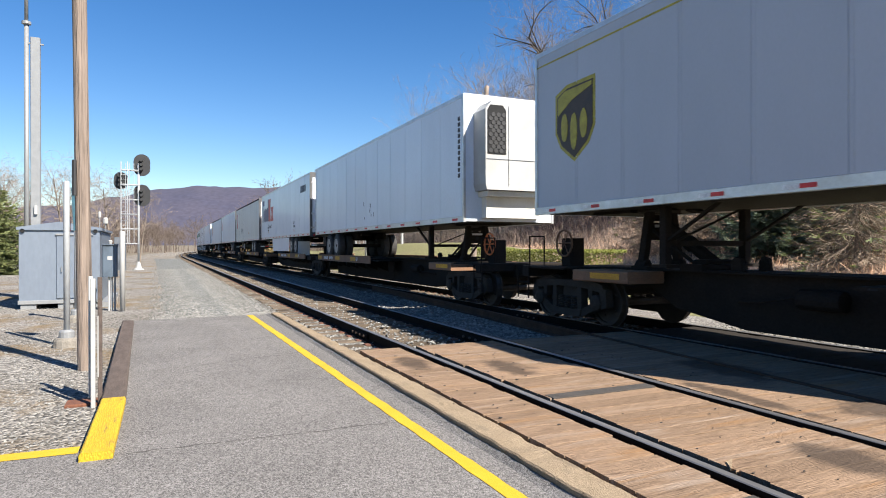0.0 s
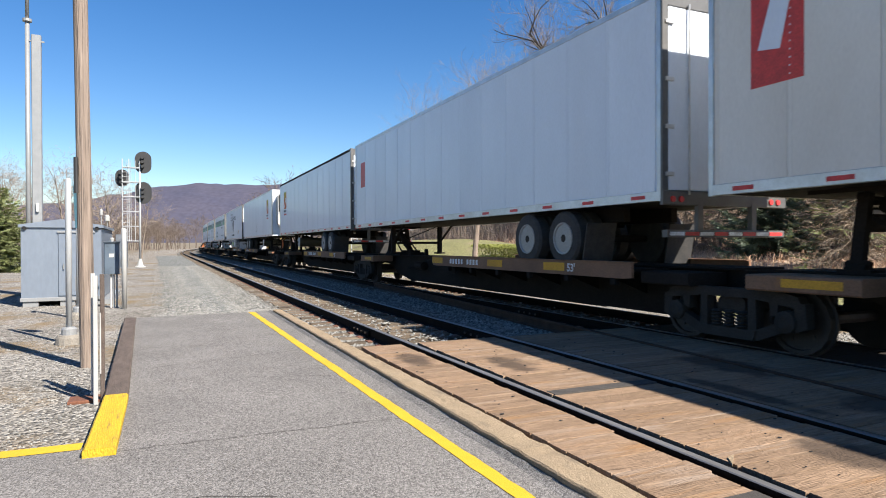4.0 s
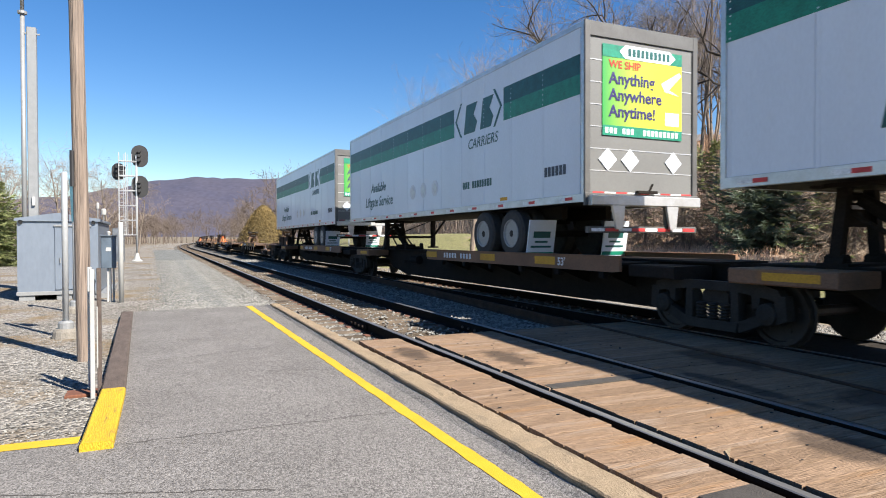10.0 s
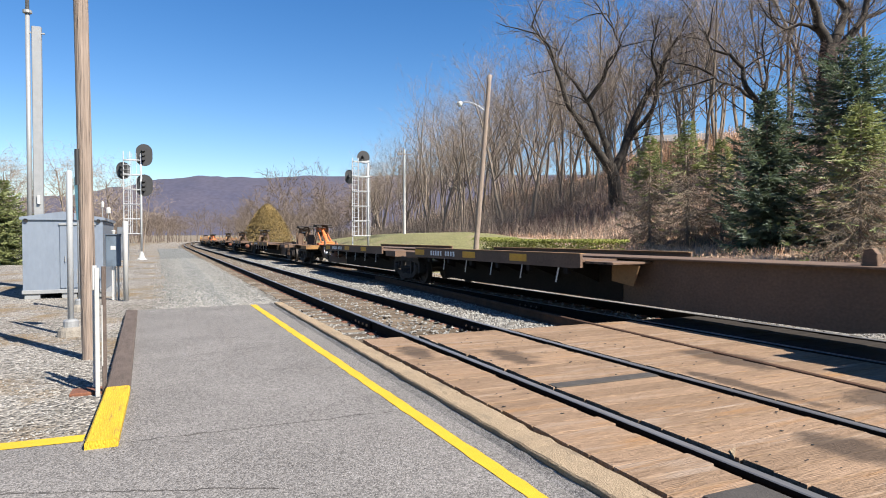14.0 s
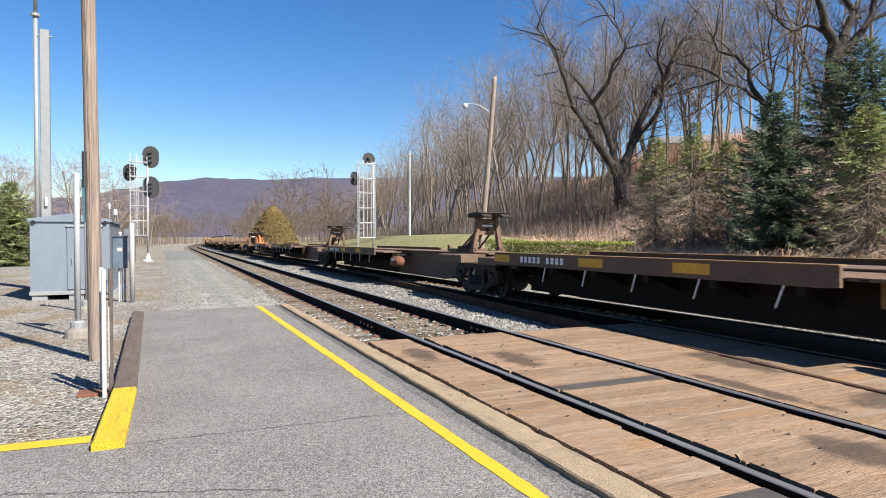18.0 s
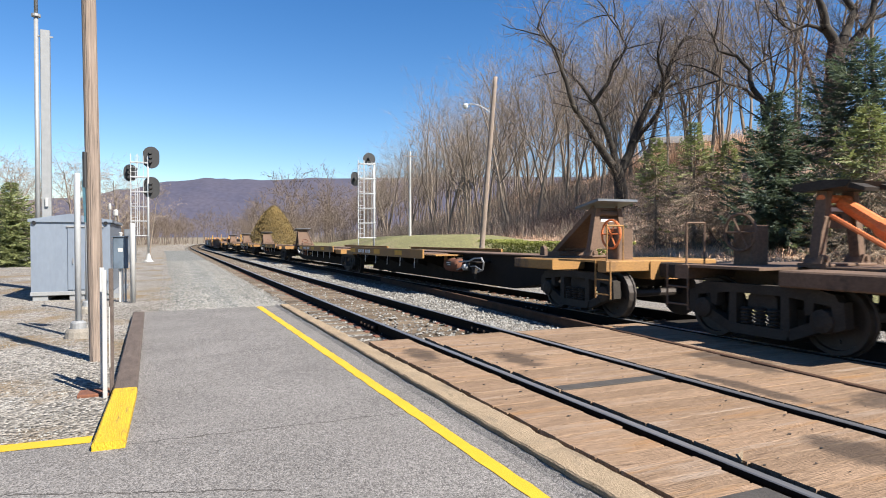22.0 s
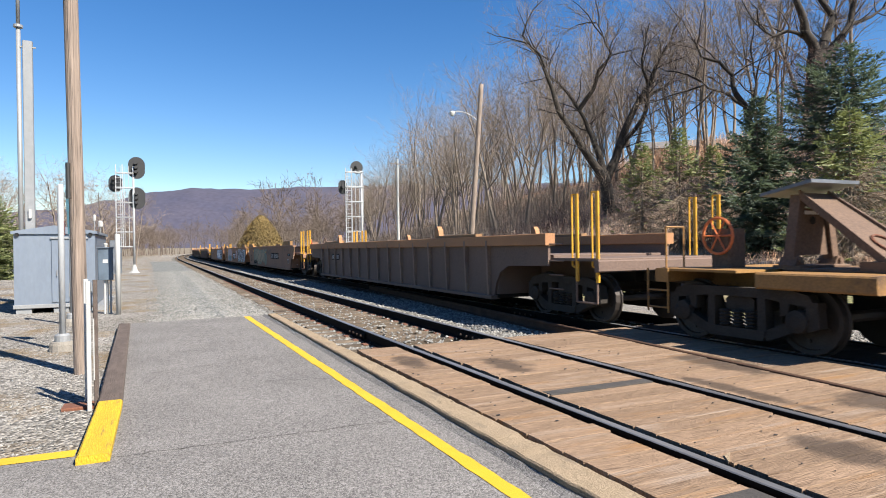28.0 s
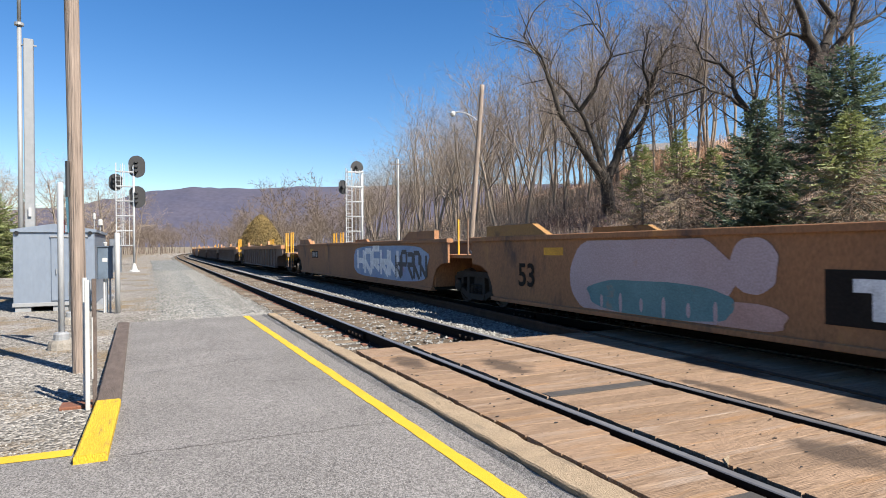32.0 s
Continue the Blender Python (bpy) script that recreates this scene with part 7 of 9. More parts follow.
# green-striped trailers
def striped(u0, u1, web):
    t, h, L = trailer(u0, u1, True, "white trailer with green stripes and a lime poster on its door", doors="roll", panels=12, flap=M_TRAILER, tape="pair")
    for z0, z1, m in ((4.25, 4.60, M_GREEND), (3.90, 4.25, M_GREENL)):
        side_bar(t, "stripe", h - 0.02, h - 9.3, z0, z1, m, "green stripe")
        side_bar(t, "stripe", h - 11.75, -h + 0.1, z0, z1, m, "green stripe")
    for e, c in ((1, h - 9.75), (-1, h - 11.3)):
        side_poly(t, "arrow", [(c, 4.66), (c + e * 0.30, 4.25), (c, 3.84), (c + e * 0.08, 3.84), (c + e * 0.38, 4.25), (c + e * 0.08, 4.66)], M_GREENT, "green arrow point")
    for k, (c, w_) in enumerate(((h - 9.85, 0.56), (h - 10.68, 0.5))):
        side_poly(t, "wordmark", [(c, 3.88), (c - w_, 3.88), (c - w_ - 0.12, 4.10), (c - w_ + 0.06, 4.30), (c - w_ - 0.14, 4.56), (c - 0.14, 4.56)], M_GREENT, "dark green slanted block")
    lettering("lettering", "CARRIERS", 0.33, M_GREENT, t, on_side(h - 10.05, 3.50), shear=0.2)
    lettering("lettering", "Available", 0.42, M_GREENT, t, on_side(h - 2.6, 2.98), shear=0.25, bold=0.004)
    lettering("lettering", "Liftgate Service", 0.46, M_GREENT, t, on_side(h - 1.95, 2.5), shear=0.2, bold=0.004)
    blocks(t, h - 9.8, 2.57, 0.22, [(0.55 * i, 0.38, 0, 0.75) for i in range(web) if i != 3], M_GREENT, "web_marks", "green lettering as plain bars")
    for i in range(3):
        c = h - 6.5 - 0.8 * i
        side_poly(t, "badge", [(c + 0.22 * math.cos(a), 2.74 + 0.22 * math.sin(a)) for a in [math.pi / 4 * j + 0.39 for j in range(8)]], M_SKIRT, "pale octagonal badge")
        side_poly(t, "badge_mark", [(c + 0.15 * math.cos(a), 2.74 + 0.15 * math.sin(a)) for a in [math.pi / 2 * j for j in range(4)]], M_ALU, "", 0.005)
    blocks(t, -h + 1.2, 2.55, 0.2, [(0.6 * i, 0.42, 0, 0.9) for i in range(6)], M_SLATE, "fleet_marks")
    side_bar(t, "side_marker", -h + 2.9, -h + 2.6, 2.2, 2.27, M_AMBER)
    # rear poster
    y = -h
    part("poster", Mesh().box(-0.92, 0.92, y - 0.028, y - 0.02, 3.28, 4.80), M_POSTER, t, "green to yellow advertising poster")
    part("poster_band", Mesh().box(-0.92, 0.92, y - 0.032, y - 0.0285, 4.58, 4.80), M_GREENL, t)
    part("poster_band", Mesh().box(-0.92, 0.92, y - 0.032, y - 0.0285, 3.20, 3.38), M_GREENL, t)
    part("poster_arrow", Mesh().prism([(-0.55, 4.70), (-0.42, 4.82), (0.62, 4.82), (0.75, 4.70), (0.62, 4.58), (-0.42, 4.58)], y - 0.036, y - 0.0325, "y"), M_TRAILER, t)
    m = Mesh()
    for i in range(10):
        m.box(-0.36 + 0.1 * i, -0.29 + 0.1 * i, y - 0.040, y - 0.0365, 4.63, 4.77)
    part("wordmark", m, M_GREENT, t)
    lettering("lettering", "WE SHIP", 0.19, M_REDL, t, on_end(-0.78, 4.40, y, 0.022), bold=0.003)
    for i, tx in enumerate(("Anything", "Anywhere", "Anytime!")):
        lettering("lettering", tx, 0.29, M_NAVY, t, on_end(-0.78, 4.12 - 0.29 * i, y, 0.022), bold=0.006)
    m = Mesh()
    for i in range(18):
        if i not in (3, 7, 8):
            m.box(-0.86 + 0.095 * i, -0.80 + 0.095 * i, y - 0.036, y - 0.033, 3.24, 3.34)
    part("phone_marks", m, M_TRAILER, t, "white lettering as plain bars")
    for cx_, cz_ in ((-0.80, 2.78), (0.72, 2.78), (-0.30, 2.78)):
        part("placard", Mesh().prism([(cx_ - 0.2, cz_), (cx_, cz_ - 0.2), (cx_ + 0.2, cz_), (cx_, cz_ + 0.2)], y - 0.03, y - 0.02, "y"), M_TRAILER, t, "white diamond placard holder")
    part("plane_figure", Mesh().prism([(0.42, 4.22), (0.85, 4.46), (0.9, 4.40), (0.6, 4.12), (0.85, 4.02), (0.5, 4.08)], y - 0.034, y - 0.03, "y"), M_SKIRT, t)
    part("lorry_figure", Mesh().box(0.52, 0.84, y - 0.034, y - 0.03, 3.46, 3.70), M_TRAILER, t)
    # broad lift gate below the door
    part("lift_gate", Mesh().box(-1.25, 1.25, y - 0.17, y - 0.05, TZ0 - 0.06, TZ0 + 0.12, 0.015), M_ALU, t, "folded lift gate beam")
    for i in range(9):
        part("reflective_tape", Mesh().box(-1.14 + 0.255 * i, -0.90 + 0.255 * i, y - 0.05, y - 0.046, TZ0 + 0.125, TZ0 + 0.185), M_TAPEW if i % 2 else M_RED, t)
    part("gate_latch", Mesh().box(-0.2, 0.25, y - 0.13, y - 0.05, TZ0 + 0.17, TZ0 + 0.22).tube((0.05, y - 0.12, TZ0 + 0.2), (0.12, y - 0.14, TZ0 + 0.34), 0.02, n=6), M_CARDARK, t, "black gate latch")
    for x in (-0.66, 0.58):
        part("gate_leg", Mesh().prism([(x - 0.14, TZ0 - 0.04), (x + 0.14, TZ0 - 0.04), (x + 0.09, TDECK + 0.55), (x - 0.05, TDECK + 0.55)], y - 0.16, y - 0.11, "y"), M_ALU, t)
    for x in (-0.94, 0.94):
        fy = -(h - 3.1) - 1.28

        def face(z):
            return fy - 0.045 + 0.145 * (1.76 - z) / 0.745

        for z0, z1, w_ in ((1.40, 1.53, 0.20), (1.30, 1.34, 0.15), (1.20, 1.24, 0.24), (1.035, 1.11, 0.31)):
            part("flap_sign", Mesh().prism([(face(z0) - 0.007, z0), (face(z0) - 0.001, z0), (face(z1) - 0.001, z1), (face(z1) - 0.007, z1)], x - w_, x + w_), M_GREENL if z0 < 1.1 else M_GREENT, t)
    return t


striped(136.9, 151.2, 14)
striped(154.1, 168.6, 12)
striped(170.9, 185.3, 12)


# ---- what moves ----
def car_pose(u0, u1, t):
    a, _ = on_line(u0 - SPEED * t, TRACK_2)
    b, _ = on_line(u1 - SPEED * t, TRACK_2)
    c = (a + b) / 2
    return pose(c.x, c.y, 0, 0, 0, -math.degrees(math.atan2(b.x - a.x, b.y - a.y)))


def motions():
    for ob, u0, u1, _ in MOVERS:
        walk(ob, [(float(t), car_pose(u0, u1, t)) for t in range(33)])
    # wheels roll: all front axles share one set of rolling keys, all rear axles another
    step = math.degrees(SPEED / FPS / WR)
    for k, sy in enumerate((-0.88, 0.88)):
        lead = WHEELS[k][0]
        walk(lead, [(i / FPS, pose(0, sy, WR, step * i, 0, 0)) for i in range(int(SECONDS * FPS) + 1)])
        for other in WHEELS[k][1:]:
            other.rotation_mode = "QUATERNION"
            other.animation_data_create()
            other.animation_data.action = lead.animation_data.action
            other.animation_data.action_slot = lead.animation_data.action_slot


# ---- woods ----
def limbs(rnd, segs, start, way, length, radius, depth, spread, droop, kids, crook=0.13):
    """Grows one branch as a chain of tapering pieces and hands on to its side branches. segs: (a, b, r0, r1, depth)."""
    n = (7, 4, 3, 2, 1)[min(depth, 4)]
    p, d = Vector(start), Vector(way).normalized()
    step = length / n
    joints = []
    for i in range(n):
        wob = crook if depth == 0 else 0.34
        d = (d + Vector((rnd.uniform(-wob, wob), rnd.uniform(-wob, wob), rnd.uniform(-wob, wob) * 0.7 + droop))).normalized()
        q = p + d * step
        r0, r1 = radius * (1 - 0.75 * i / n), radius * (1 - 0.75 * (i + 1) / n)
        segs.append((p, q, r0, r1, depth))
        joints.append((q, d, r1))
        p = q
    if depth >= len(kids):
        return
    for k in range(kids[depth]):
        t = (k + rnd.random()) / kids[depth]
        lo = 0.33 if depth == 0 else 0.12
        x = (lo + (1 - lo) * t) * n
        i = min(n - 1, int(x))
        base = joints[i - 1][0].lerp(joints[i][0], x - i) if i else Vector(start).lerp(joints[0][0], x)
        dj = joints[i][1]
        side = Vector((rnd.uniform(-1, 1), rnd.uniform(-1, 1), rnd.uniform(-0.5, 0.7)))
        side = (side - dj * side.dot(dj)).normalized()
        a = spread * rnd.uniform(0.7, 1.3)
        limbs(rnd, segs, base, dj * math.cos(a) + side * math.sin(a) + Vector((0, 0, 0.10)), length * rnd.uniform(0.36, 0.60) * (1.05 - 0.45 * t * (depth == 0)), joints[i][2] * 0.60 + 0.003, depth + 1, spread, droop, kids, crook)


def bough(rnd, segs, pts, r0, r1, kids, spread, droop, every=0.8, reach=4.2):
    """A limb that bends through a few given places, with side branches all along it."""
    line = []
    for a, b in zip(pts, pts[1:]):
        a, b = Vector(a), Vector(b)
        k = max(2, round((b - a).length / 0.9))
        line += [a.lerp(b, i / k) + Vector((rnd.uniform(-0.12, 0.12), rnd.uniform(-0.12, 0.12), rnd.uniform(-0.1, 0.1))) * (i > 0) for i in range(k)]
    line.append(Vector(pts[-1]))
    n = len(line) - 1
    for i in range(n):
        f0, f1 = i / n, (i + 1) / n
        segs.append((line[i], line[i + 1], r0 + (r1 - r0) * f0, r0 + (r1 - r0) * f1, 0))
        d = (line[i + 1] - line[i]).normalized()
        for _ in range(int(((line[i + 1] - line[i]).length / every) * (0.5 + 1.1 * f0) + rnd.random())):
            side = Vector((rnd.uniform(-1, 1), rnd.uniform(-1, 1), rnd.uniform(-0.7, 0.8)))
            side = (side - d * side.dot(d)).normalized()
            a = spread * rnd.uniform(0.7, 1.4)
            ln_ = reach * rnd.uniform(0.45, 1.15) * (0.75 + 0.35 * f0)
            limbs(rnd, segs, line[i].lerp(line[i + 1], rnd.random()), d * math.cos(a) + side * math.sin(a) + Vector((0, 0, 0.15)), ln_, 0.02 + 0.012 * ln_, 1, spread, droop, kids)


def seg_mesh(segs, n, lo=0.0, flat=3):
    """Tubes for the stouter pieces; finer ones are slivers, and the last twigs run out to a point."""
    m = Mesh()
    for i, (a, b, r0, r1, dep) in enumerate(segs):
        r0, r1 = max(r0, lo), max(r1, lo * 0.6)
        if dep >= flat:
            d = b - a
            w = d.cross(Vector((math.sin(i * 2.4), math.cos(i * 2.4), 0.35 * math.sin(i * 1.7)))).normalized()
            if dep > flat:
                m.add([a - w * r0, a + w * r0, b], [(0, 1, 2)])
            else:
                m.add([a - w * r0, a + w * r0, b + w * r1, b - w * r1], [(0, 1, 2, 3)])
        else:
            m.tube(a, b, r0, r1, n, caps=False)
    return m


def tree_of(segs, twig, bark, twigs, sides=6):
    ob = thing("bare_tree", "", "tree")
    part("trunk", seg_mesh([s for s in segs if s[4] <= 1], sides, 0.012), bark, ob, "grey-brown trunk and limbs", smooth=True)
    part("crown", seg_mesh([s for s in segs if s[4] > 1], 3, twig).data("crown", twigs, fix=False), None, ob, "leafless mass of fine twigs")
    return ob


def bare_tree(seed, h, radius, kids=(9, 6, 5, 3), spread=0.75, twig=0.012, droop=0.03, stems=1):
    """A woodland tree, with one stem or a few that part near the ground."""
    rnd = random.Random(seed)
    segs = []
    for k in range(stems):
        a = rnd.uniform(0, 6.28) + k * 6.28 / stems
        lean = 0.04 if stems == 1 else rnd.uniform(0.10, 0.24)
        limbs(rnd, segs, (0.1 * k, 0, -0.4), (lean * math.cos(a), lean * math.sin(a), 1), h * (1 - 0.12 * k), radius * (1 - 0.18 * k), 0, spread, droop, kids, 0.11)
    return tree_of(segs, twig, M_BARK, M_TWIG, 6)


def old_tree(seed, boughs, kids, label, spread=0.85):
    """An old tree from its main limbs: each is (thick, thin, places as across, height, deep)."""
    rnd = random.Random(seed)
    segs = []
    for r0, r1, pts in boughs:
        bough(rnd, segs, [VIEW_RIGHT * u + VIEW_DEEP * w + Vector((0, 0, z)) for u, z, w in pts], r0 * 1.18, r1 * 1.18, kids, spread, 0.03)
    return tagged(tree_of(segs, 0.009, M_OLDBARK, M_OLDTWIG, 8), label, "tree")


# the slope's cross direction, along which the old trees spread
VIEW_RIGHT, VIEW_DEEP = Vector((0.916, -0.4, 0)), Vector((0.4, 0.916, 0))
WOOD_LABEL = "tall leafless woodland tree on the slope"
protos = []
for k in range(10):
    protos.append(tagged(bare_tree(20 + k, 15.5 + 0.9 * (k % 4), 0.15 + 0.035 * (k % 3), (10, 6, 3, 3) if k % 3 != 1 else (8, 5, 4, 3), 0.56 + 0.08 * (k % 3), 0.0085, 0.035, 2 if k % 3 == 1 else 1), WOOD_LABEL, "tree", "bare trees on the slope"))
rt = random.Random(77)
spots = []
tries = 0
while len(spots) < 165 and tries < 12000:
    tries += 1
    s = rt.uniform(14, 132)
    o = 28.0 + 0.08 * max(0, s - 30) + (22 + 14 * smooth01((s - 40) / 40)) * rt.random() ** 1.1
    if math.hypot(o - 35.5, s - 43.1) < 4 or (o < 37.5 and s < 50) or math.hypot(o - 40.2, s - 28.4) < 7 or math.hypot(o - 59, s - 60) < 4.5 or o > 1.6 * s + 2:
        continue
    if all(math.hypot(o - a, s - b) > 1.7 for a, b in spots):
        spots.append((o, s))
for k, (o, s) in enumerate(spots):
    c, _ = on_line(s, o)
    m = Matrix.Translation((c.x, c.y, ground_z(c.x, c.y))) @ pose(0, 0, 0, rt.uniform(-5, 5), rt.uniform(-5, 5), rt.uniform(0, 360)) @ Matrix.Scale(rt.uniform(0.72, 1.12) * (1 - 0.08 * smooth01((s - 45) / 40) - 0.14 * smooth01((s - 92) / 30)), 4)
    if k < len(protos):
        protos[k].matrix_basis = m
    else:
        ob = copy_thing(protos[k % len(protos)], m)
        ob.matrix_basis = m

# old spreading trees with crooked limbs
OLD_KIDS = (0, 7, 5, 3)
big = old_tree(5, [
    (0.55, 0.40, [(0, -0.9, 0), (-0.25, 1.6, 0), (-0.6, 3.6, 0)]),
    (0.34, 0.05, [(-0.5, 3.0, 0), (-1.5, 4.2, -0.4), (-3.1, 6.5, -0.8), (-4.6, 8.6, -1.0), (-5.6, 11.5, -1.2), (-6.3, 13.4, -1.6), (-7.8, 14.9, -2.0)]),
    (0.30, 0.12, [(-0.6, 3.5, 0), (-1.4, 6.7, 0.4), (-2.5, 9.2, 0.6)]),
    (0.15, 0.03, [(-2.5, 9.2, 0.6), (-3.5, 10.8, 0.8), (-5.0, 12.4, 1.2), (-4.9, 14.5, 1.6)]),
    (0.19, 0.03, [(-2.5, 9.2, 0.6), (-1.3, 10.9, 0.2), (-0.9, 12.5, 0.0), (0.2, 13.8, -0.2), (-1.2, 16.6, -0.4)]),
    (0.36, 0.05, [(-0.3, 3.0, 0.1), (0.6, 4.8, 0.3), (1.6, 7.6, 0.5), (2.5, 9.5, 0.3), (3.6, 11.3, 0.0), (4.6, 13.9, -0.5), (6.1, 16.6, -0.8)]),
    (0.16, 0.03, [(2.5, 9.5, 0.3), (4.8, 11.0, 1.0), (6.8, 12.0, 1.4), (8.3, 13.6, 1.7)]),
    (0.20, 0.04, [(0.9, 5.6, 0.3), (2.6, 8.0, -0.8), (2.9, 10.2, -1.4), (2.3, 13.0, -1.8), (2.9, 15.8, -2.0)])],
    OLD_KIDS, "old wide-spreading leafless tree with dark crooked limbs")
big.matrix_basis = Matrix.Translation((35.9, 43.1, ground_z(35.7, 43.1)))
big = old_tree(8, [
    (0.60, 0.48, [(-0.4, -0.8, 0), (-0.2, 4.0, 0), (0, 7.4, 0)]),
    (0.32, 0.05, [(-0.1, 7.2, 0), (-1.0, 8.6, -0.3), (-1.5, 10.0, -0.6), (-2.2, 11.6, -0.8), (-4.4, 13.0, -1.0)]),
    (0.13, 0.03, [(-0.9, 8.4, 0), (-2.3, 8.7, -0.5), (-3.6, 8.2, -0.9), (-4.9, 8.9, -1.2)]),
    (0.29, 0.05, [(0.2, 7.2, 0.1), (1.0, 8.8, 0.4), (1.5, 10.0, 0.5), (0.4, 11.6, 0.6), (0.2, 14.0, 0.6)]),
    (0.27, 0.05, [(0.5, 7.0, 0), (2.2, 9.2, -0.2), (2.5, 11.2, -0.4), (3.9, 13.6, -0.6)]),
    (0.14, 0.03, [(2.2, 9.2, -0.2), (4.0, 9.9, 0.2), (5.4, 11.0, 0.4)])],
    OLD_KIDS, "massive old leafless tree rising behind the spruces")
big.matrix_basis = Matrix.Translation((41.9, 28.4, 14.6 - 7.4))
rv_ = random.Random(14)
vines = Mesh()
for k in range(1500):
    z = rv_.uniform(-0.5, 7.4)
    a = rv_.uniform(0, 6.28)
    p = Vector((0.6 * math.cos(a), 0.6 * math.sin(a), z)) + VIEW_RIGHT * rv_.gauss(-0.9, 0.9)
    d = Vector((rv_.gauss(0, 1), rv_.gauss(0, 1), rv_.uniform(-0.4, 1.0))).normalized()
    for i in range(4):
        q = p + d * rv_.uniform(0.3, 0.6)
        w = d.cross(Vector((rv_.uniform(-1, 1), rv_.uniform(-1, 1), 0.3))).normalized() * 0.009
        vines.add([p - w, p + w, q + w * 0.6, q - w * 0.6], [(0, 1, 2, 3)])
        d = (d + Vector((rv_.uniform(-0.4, 0.4), rv_.uniform(-0.4, 0.4), -0.45))).normalized()
        p = q
part("vine_tangle", vines.data("vine_tangle", M_BRIAR, fix=False), None, big, "reddish tangle of bare vines over the trunk")
big = old_tree(11, [
    (0.26, 0.20, [(0.9, -0.5, 0), (0.7, 3.4, 0), (0.2, 5.2, 0)]),
    (0.19, 0.04, [(0.2, 5.2, 0), (-0.6, 6.2, 0), (-0.7, 7.6, 0.2), (-1.6, 8.6, 0.3), (-2.9, 9.0, 0.4), (-3.4, 10.4, 0.5)]),
    (0.12, 0.03, [(0.0, 5.3, 0), (-1.3, 6.0, -0.4), (-2.9, 6.4, -0.7), (-4.0, 7.2, -0.9)]),
    (0.14, 0.03, [(0.5, 4.4, 0), (1.2, 7.0, 0.4), (0.8, 9.6, 0.6)])],
    OLD_KIDS, "crooked leafless tree leaning out behind the spruces")
big.matrix_basis = Matrix.Translation((39.2, 32.2, ground_z(39.2, 32.2)))
# far trees: both sides of the line past the bend, and behind the yard
far_segs = []
for k in range(5):
    sg_ = []
    limbs(random.Random(500 + k), sg_, (0, 0, -0.3), (0, 0, 1), 13.0, 0.17, 0, 0.66, 0.02, (10, 5, 3))
    far_segs.append(sg_)


def far_wood(name, label, places, lo):
    vs, fs = [], []
    base = 0
    cache = []
    for sg_ in far_segs:
        m = seg_mesh(sg_, 4, lo, 1)
        cache.append((np.array(m.v), np.array([(f + f[-1:])[:4] for f in m.f])))
    for k, (x, y, sc, rz) in enumerate(places):
        v, f = cache[k % len(cache)]
        c, s_ = math.cos(rz), math.sin(rz)
        w = np.stack([x + sc * (v[:, 0] * c - v[:, 1] * s_), y + sc * (v[:, 0] * s_ + v[:, 1] * c), ground_z(x, y) + sc * v[:, 2]], 1)
        vs.append(w)
        fs.append(f + base)
        base += len(v)
    me = bpy.data.meshes.new(name)
    me.from_pydata(np.concatenate(vs).tolist(), [], np.concatenate(fs).tolist())
    me.materials.append(M_FARTWIG)
    return thing(name, label, "woods", mesh=me, kind="stuff")


rt = random.Random(31)
places = []
for _ in range(150):
    s, o = rt.uniform(128, 430), 20 + rt.choice([45, 130]) * rt.random() ** 1.3
    c, _h = on_line(s, o)
    places.append((c.x, c.y, rt.uniform(0.7, 1.15), rt.uniform(0, 6.28)))
for _ in range(140):
    s, o = rt.uniform(250, 520), rt.uniform(-190, 4)
    if o > -12 and s < 330:
        o -= 25
    places.append((o, s, rt.uniform(0.6, 1.15), rt.uniform(0, 6.28)))
for _ in range(170):
    s, o = rt.uniform(150, 250), rt.uniform(-75, -7)
    places.append((o, s, rt.uniform(0.22, 0.55), rt.uniform(0, 6.28)))
for _ in range(130):
    s = rt.uniform(225, 345)
    places.append((4 + (s - 100) ** 2 / 3400 - 8 - 45 * rt.random() ** 1.4, s, rt.uniform(0.4, 0.85), rt.uniform(0, 6.28)))
for _ in range(90):
    s = rt.uniform(350, 500)
    places.append((4 + (s - 100) ** 2 / 3400 + rt.uniform(-45, 70), s, rt.uniform(0.7, 1.3), rt.uniform(0, 6.28)))
for _ in range(150):
    c, _h = on_line(rt.uniform(105, 230), rt.uniform(15, 34))
    places.append((c.x, c.y, rt.uniform(0.2, 0.5), rt.uniform(0, 6.28)))
far_wood("far_woods", "hazy belt of leafless trees far along the railway", places, 0.05)
places = [(-7.4, 61, 0.72, 0.3), (-4.2, 66, 0.68, 1.4), (-11.5, 60, 0.62, 2.0), (-10.2, 58, 0.55, 4.0), (-13.5, 66, 0.7, 5.0), (-5.6, 72, 0.62, 3.0), (-17, 62, 0.7, 0.9)]
road_tree = bare_tree(61, 10.5, 0.17, (12, 7, 5, 3), 0.95, 0.010)
for k, (x, y, sc, rz) in enumerate(places + [(-20, 66, 0.7, 2.2), (-2.2, 74, 0.6, 4.4), (-9, 76, 0.75, 5.5), (-14, 78, 0.8, 1.2)]):
    m = Matrix.Translation((x, y, ground_z(x, y))) @ pose(0, 0, 0, 0, 0, math.degrees(rz)) @ Matrix.Scale(sc * 1.05, 4)
    ob = copy_thing(road_tree, m) if k else road_tree
    ob.matrix_basis = m
    tagged(ob, "leafless roadside tree behind the signal cabinet", "tree", "bare trees by the road")


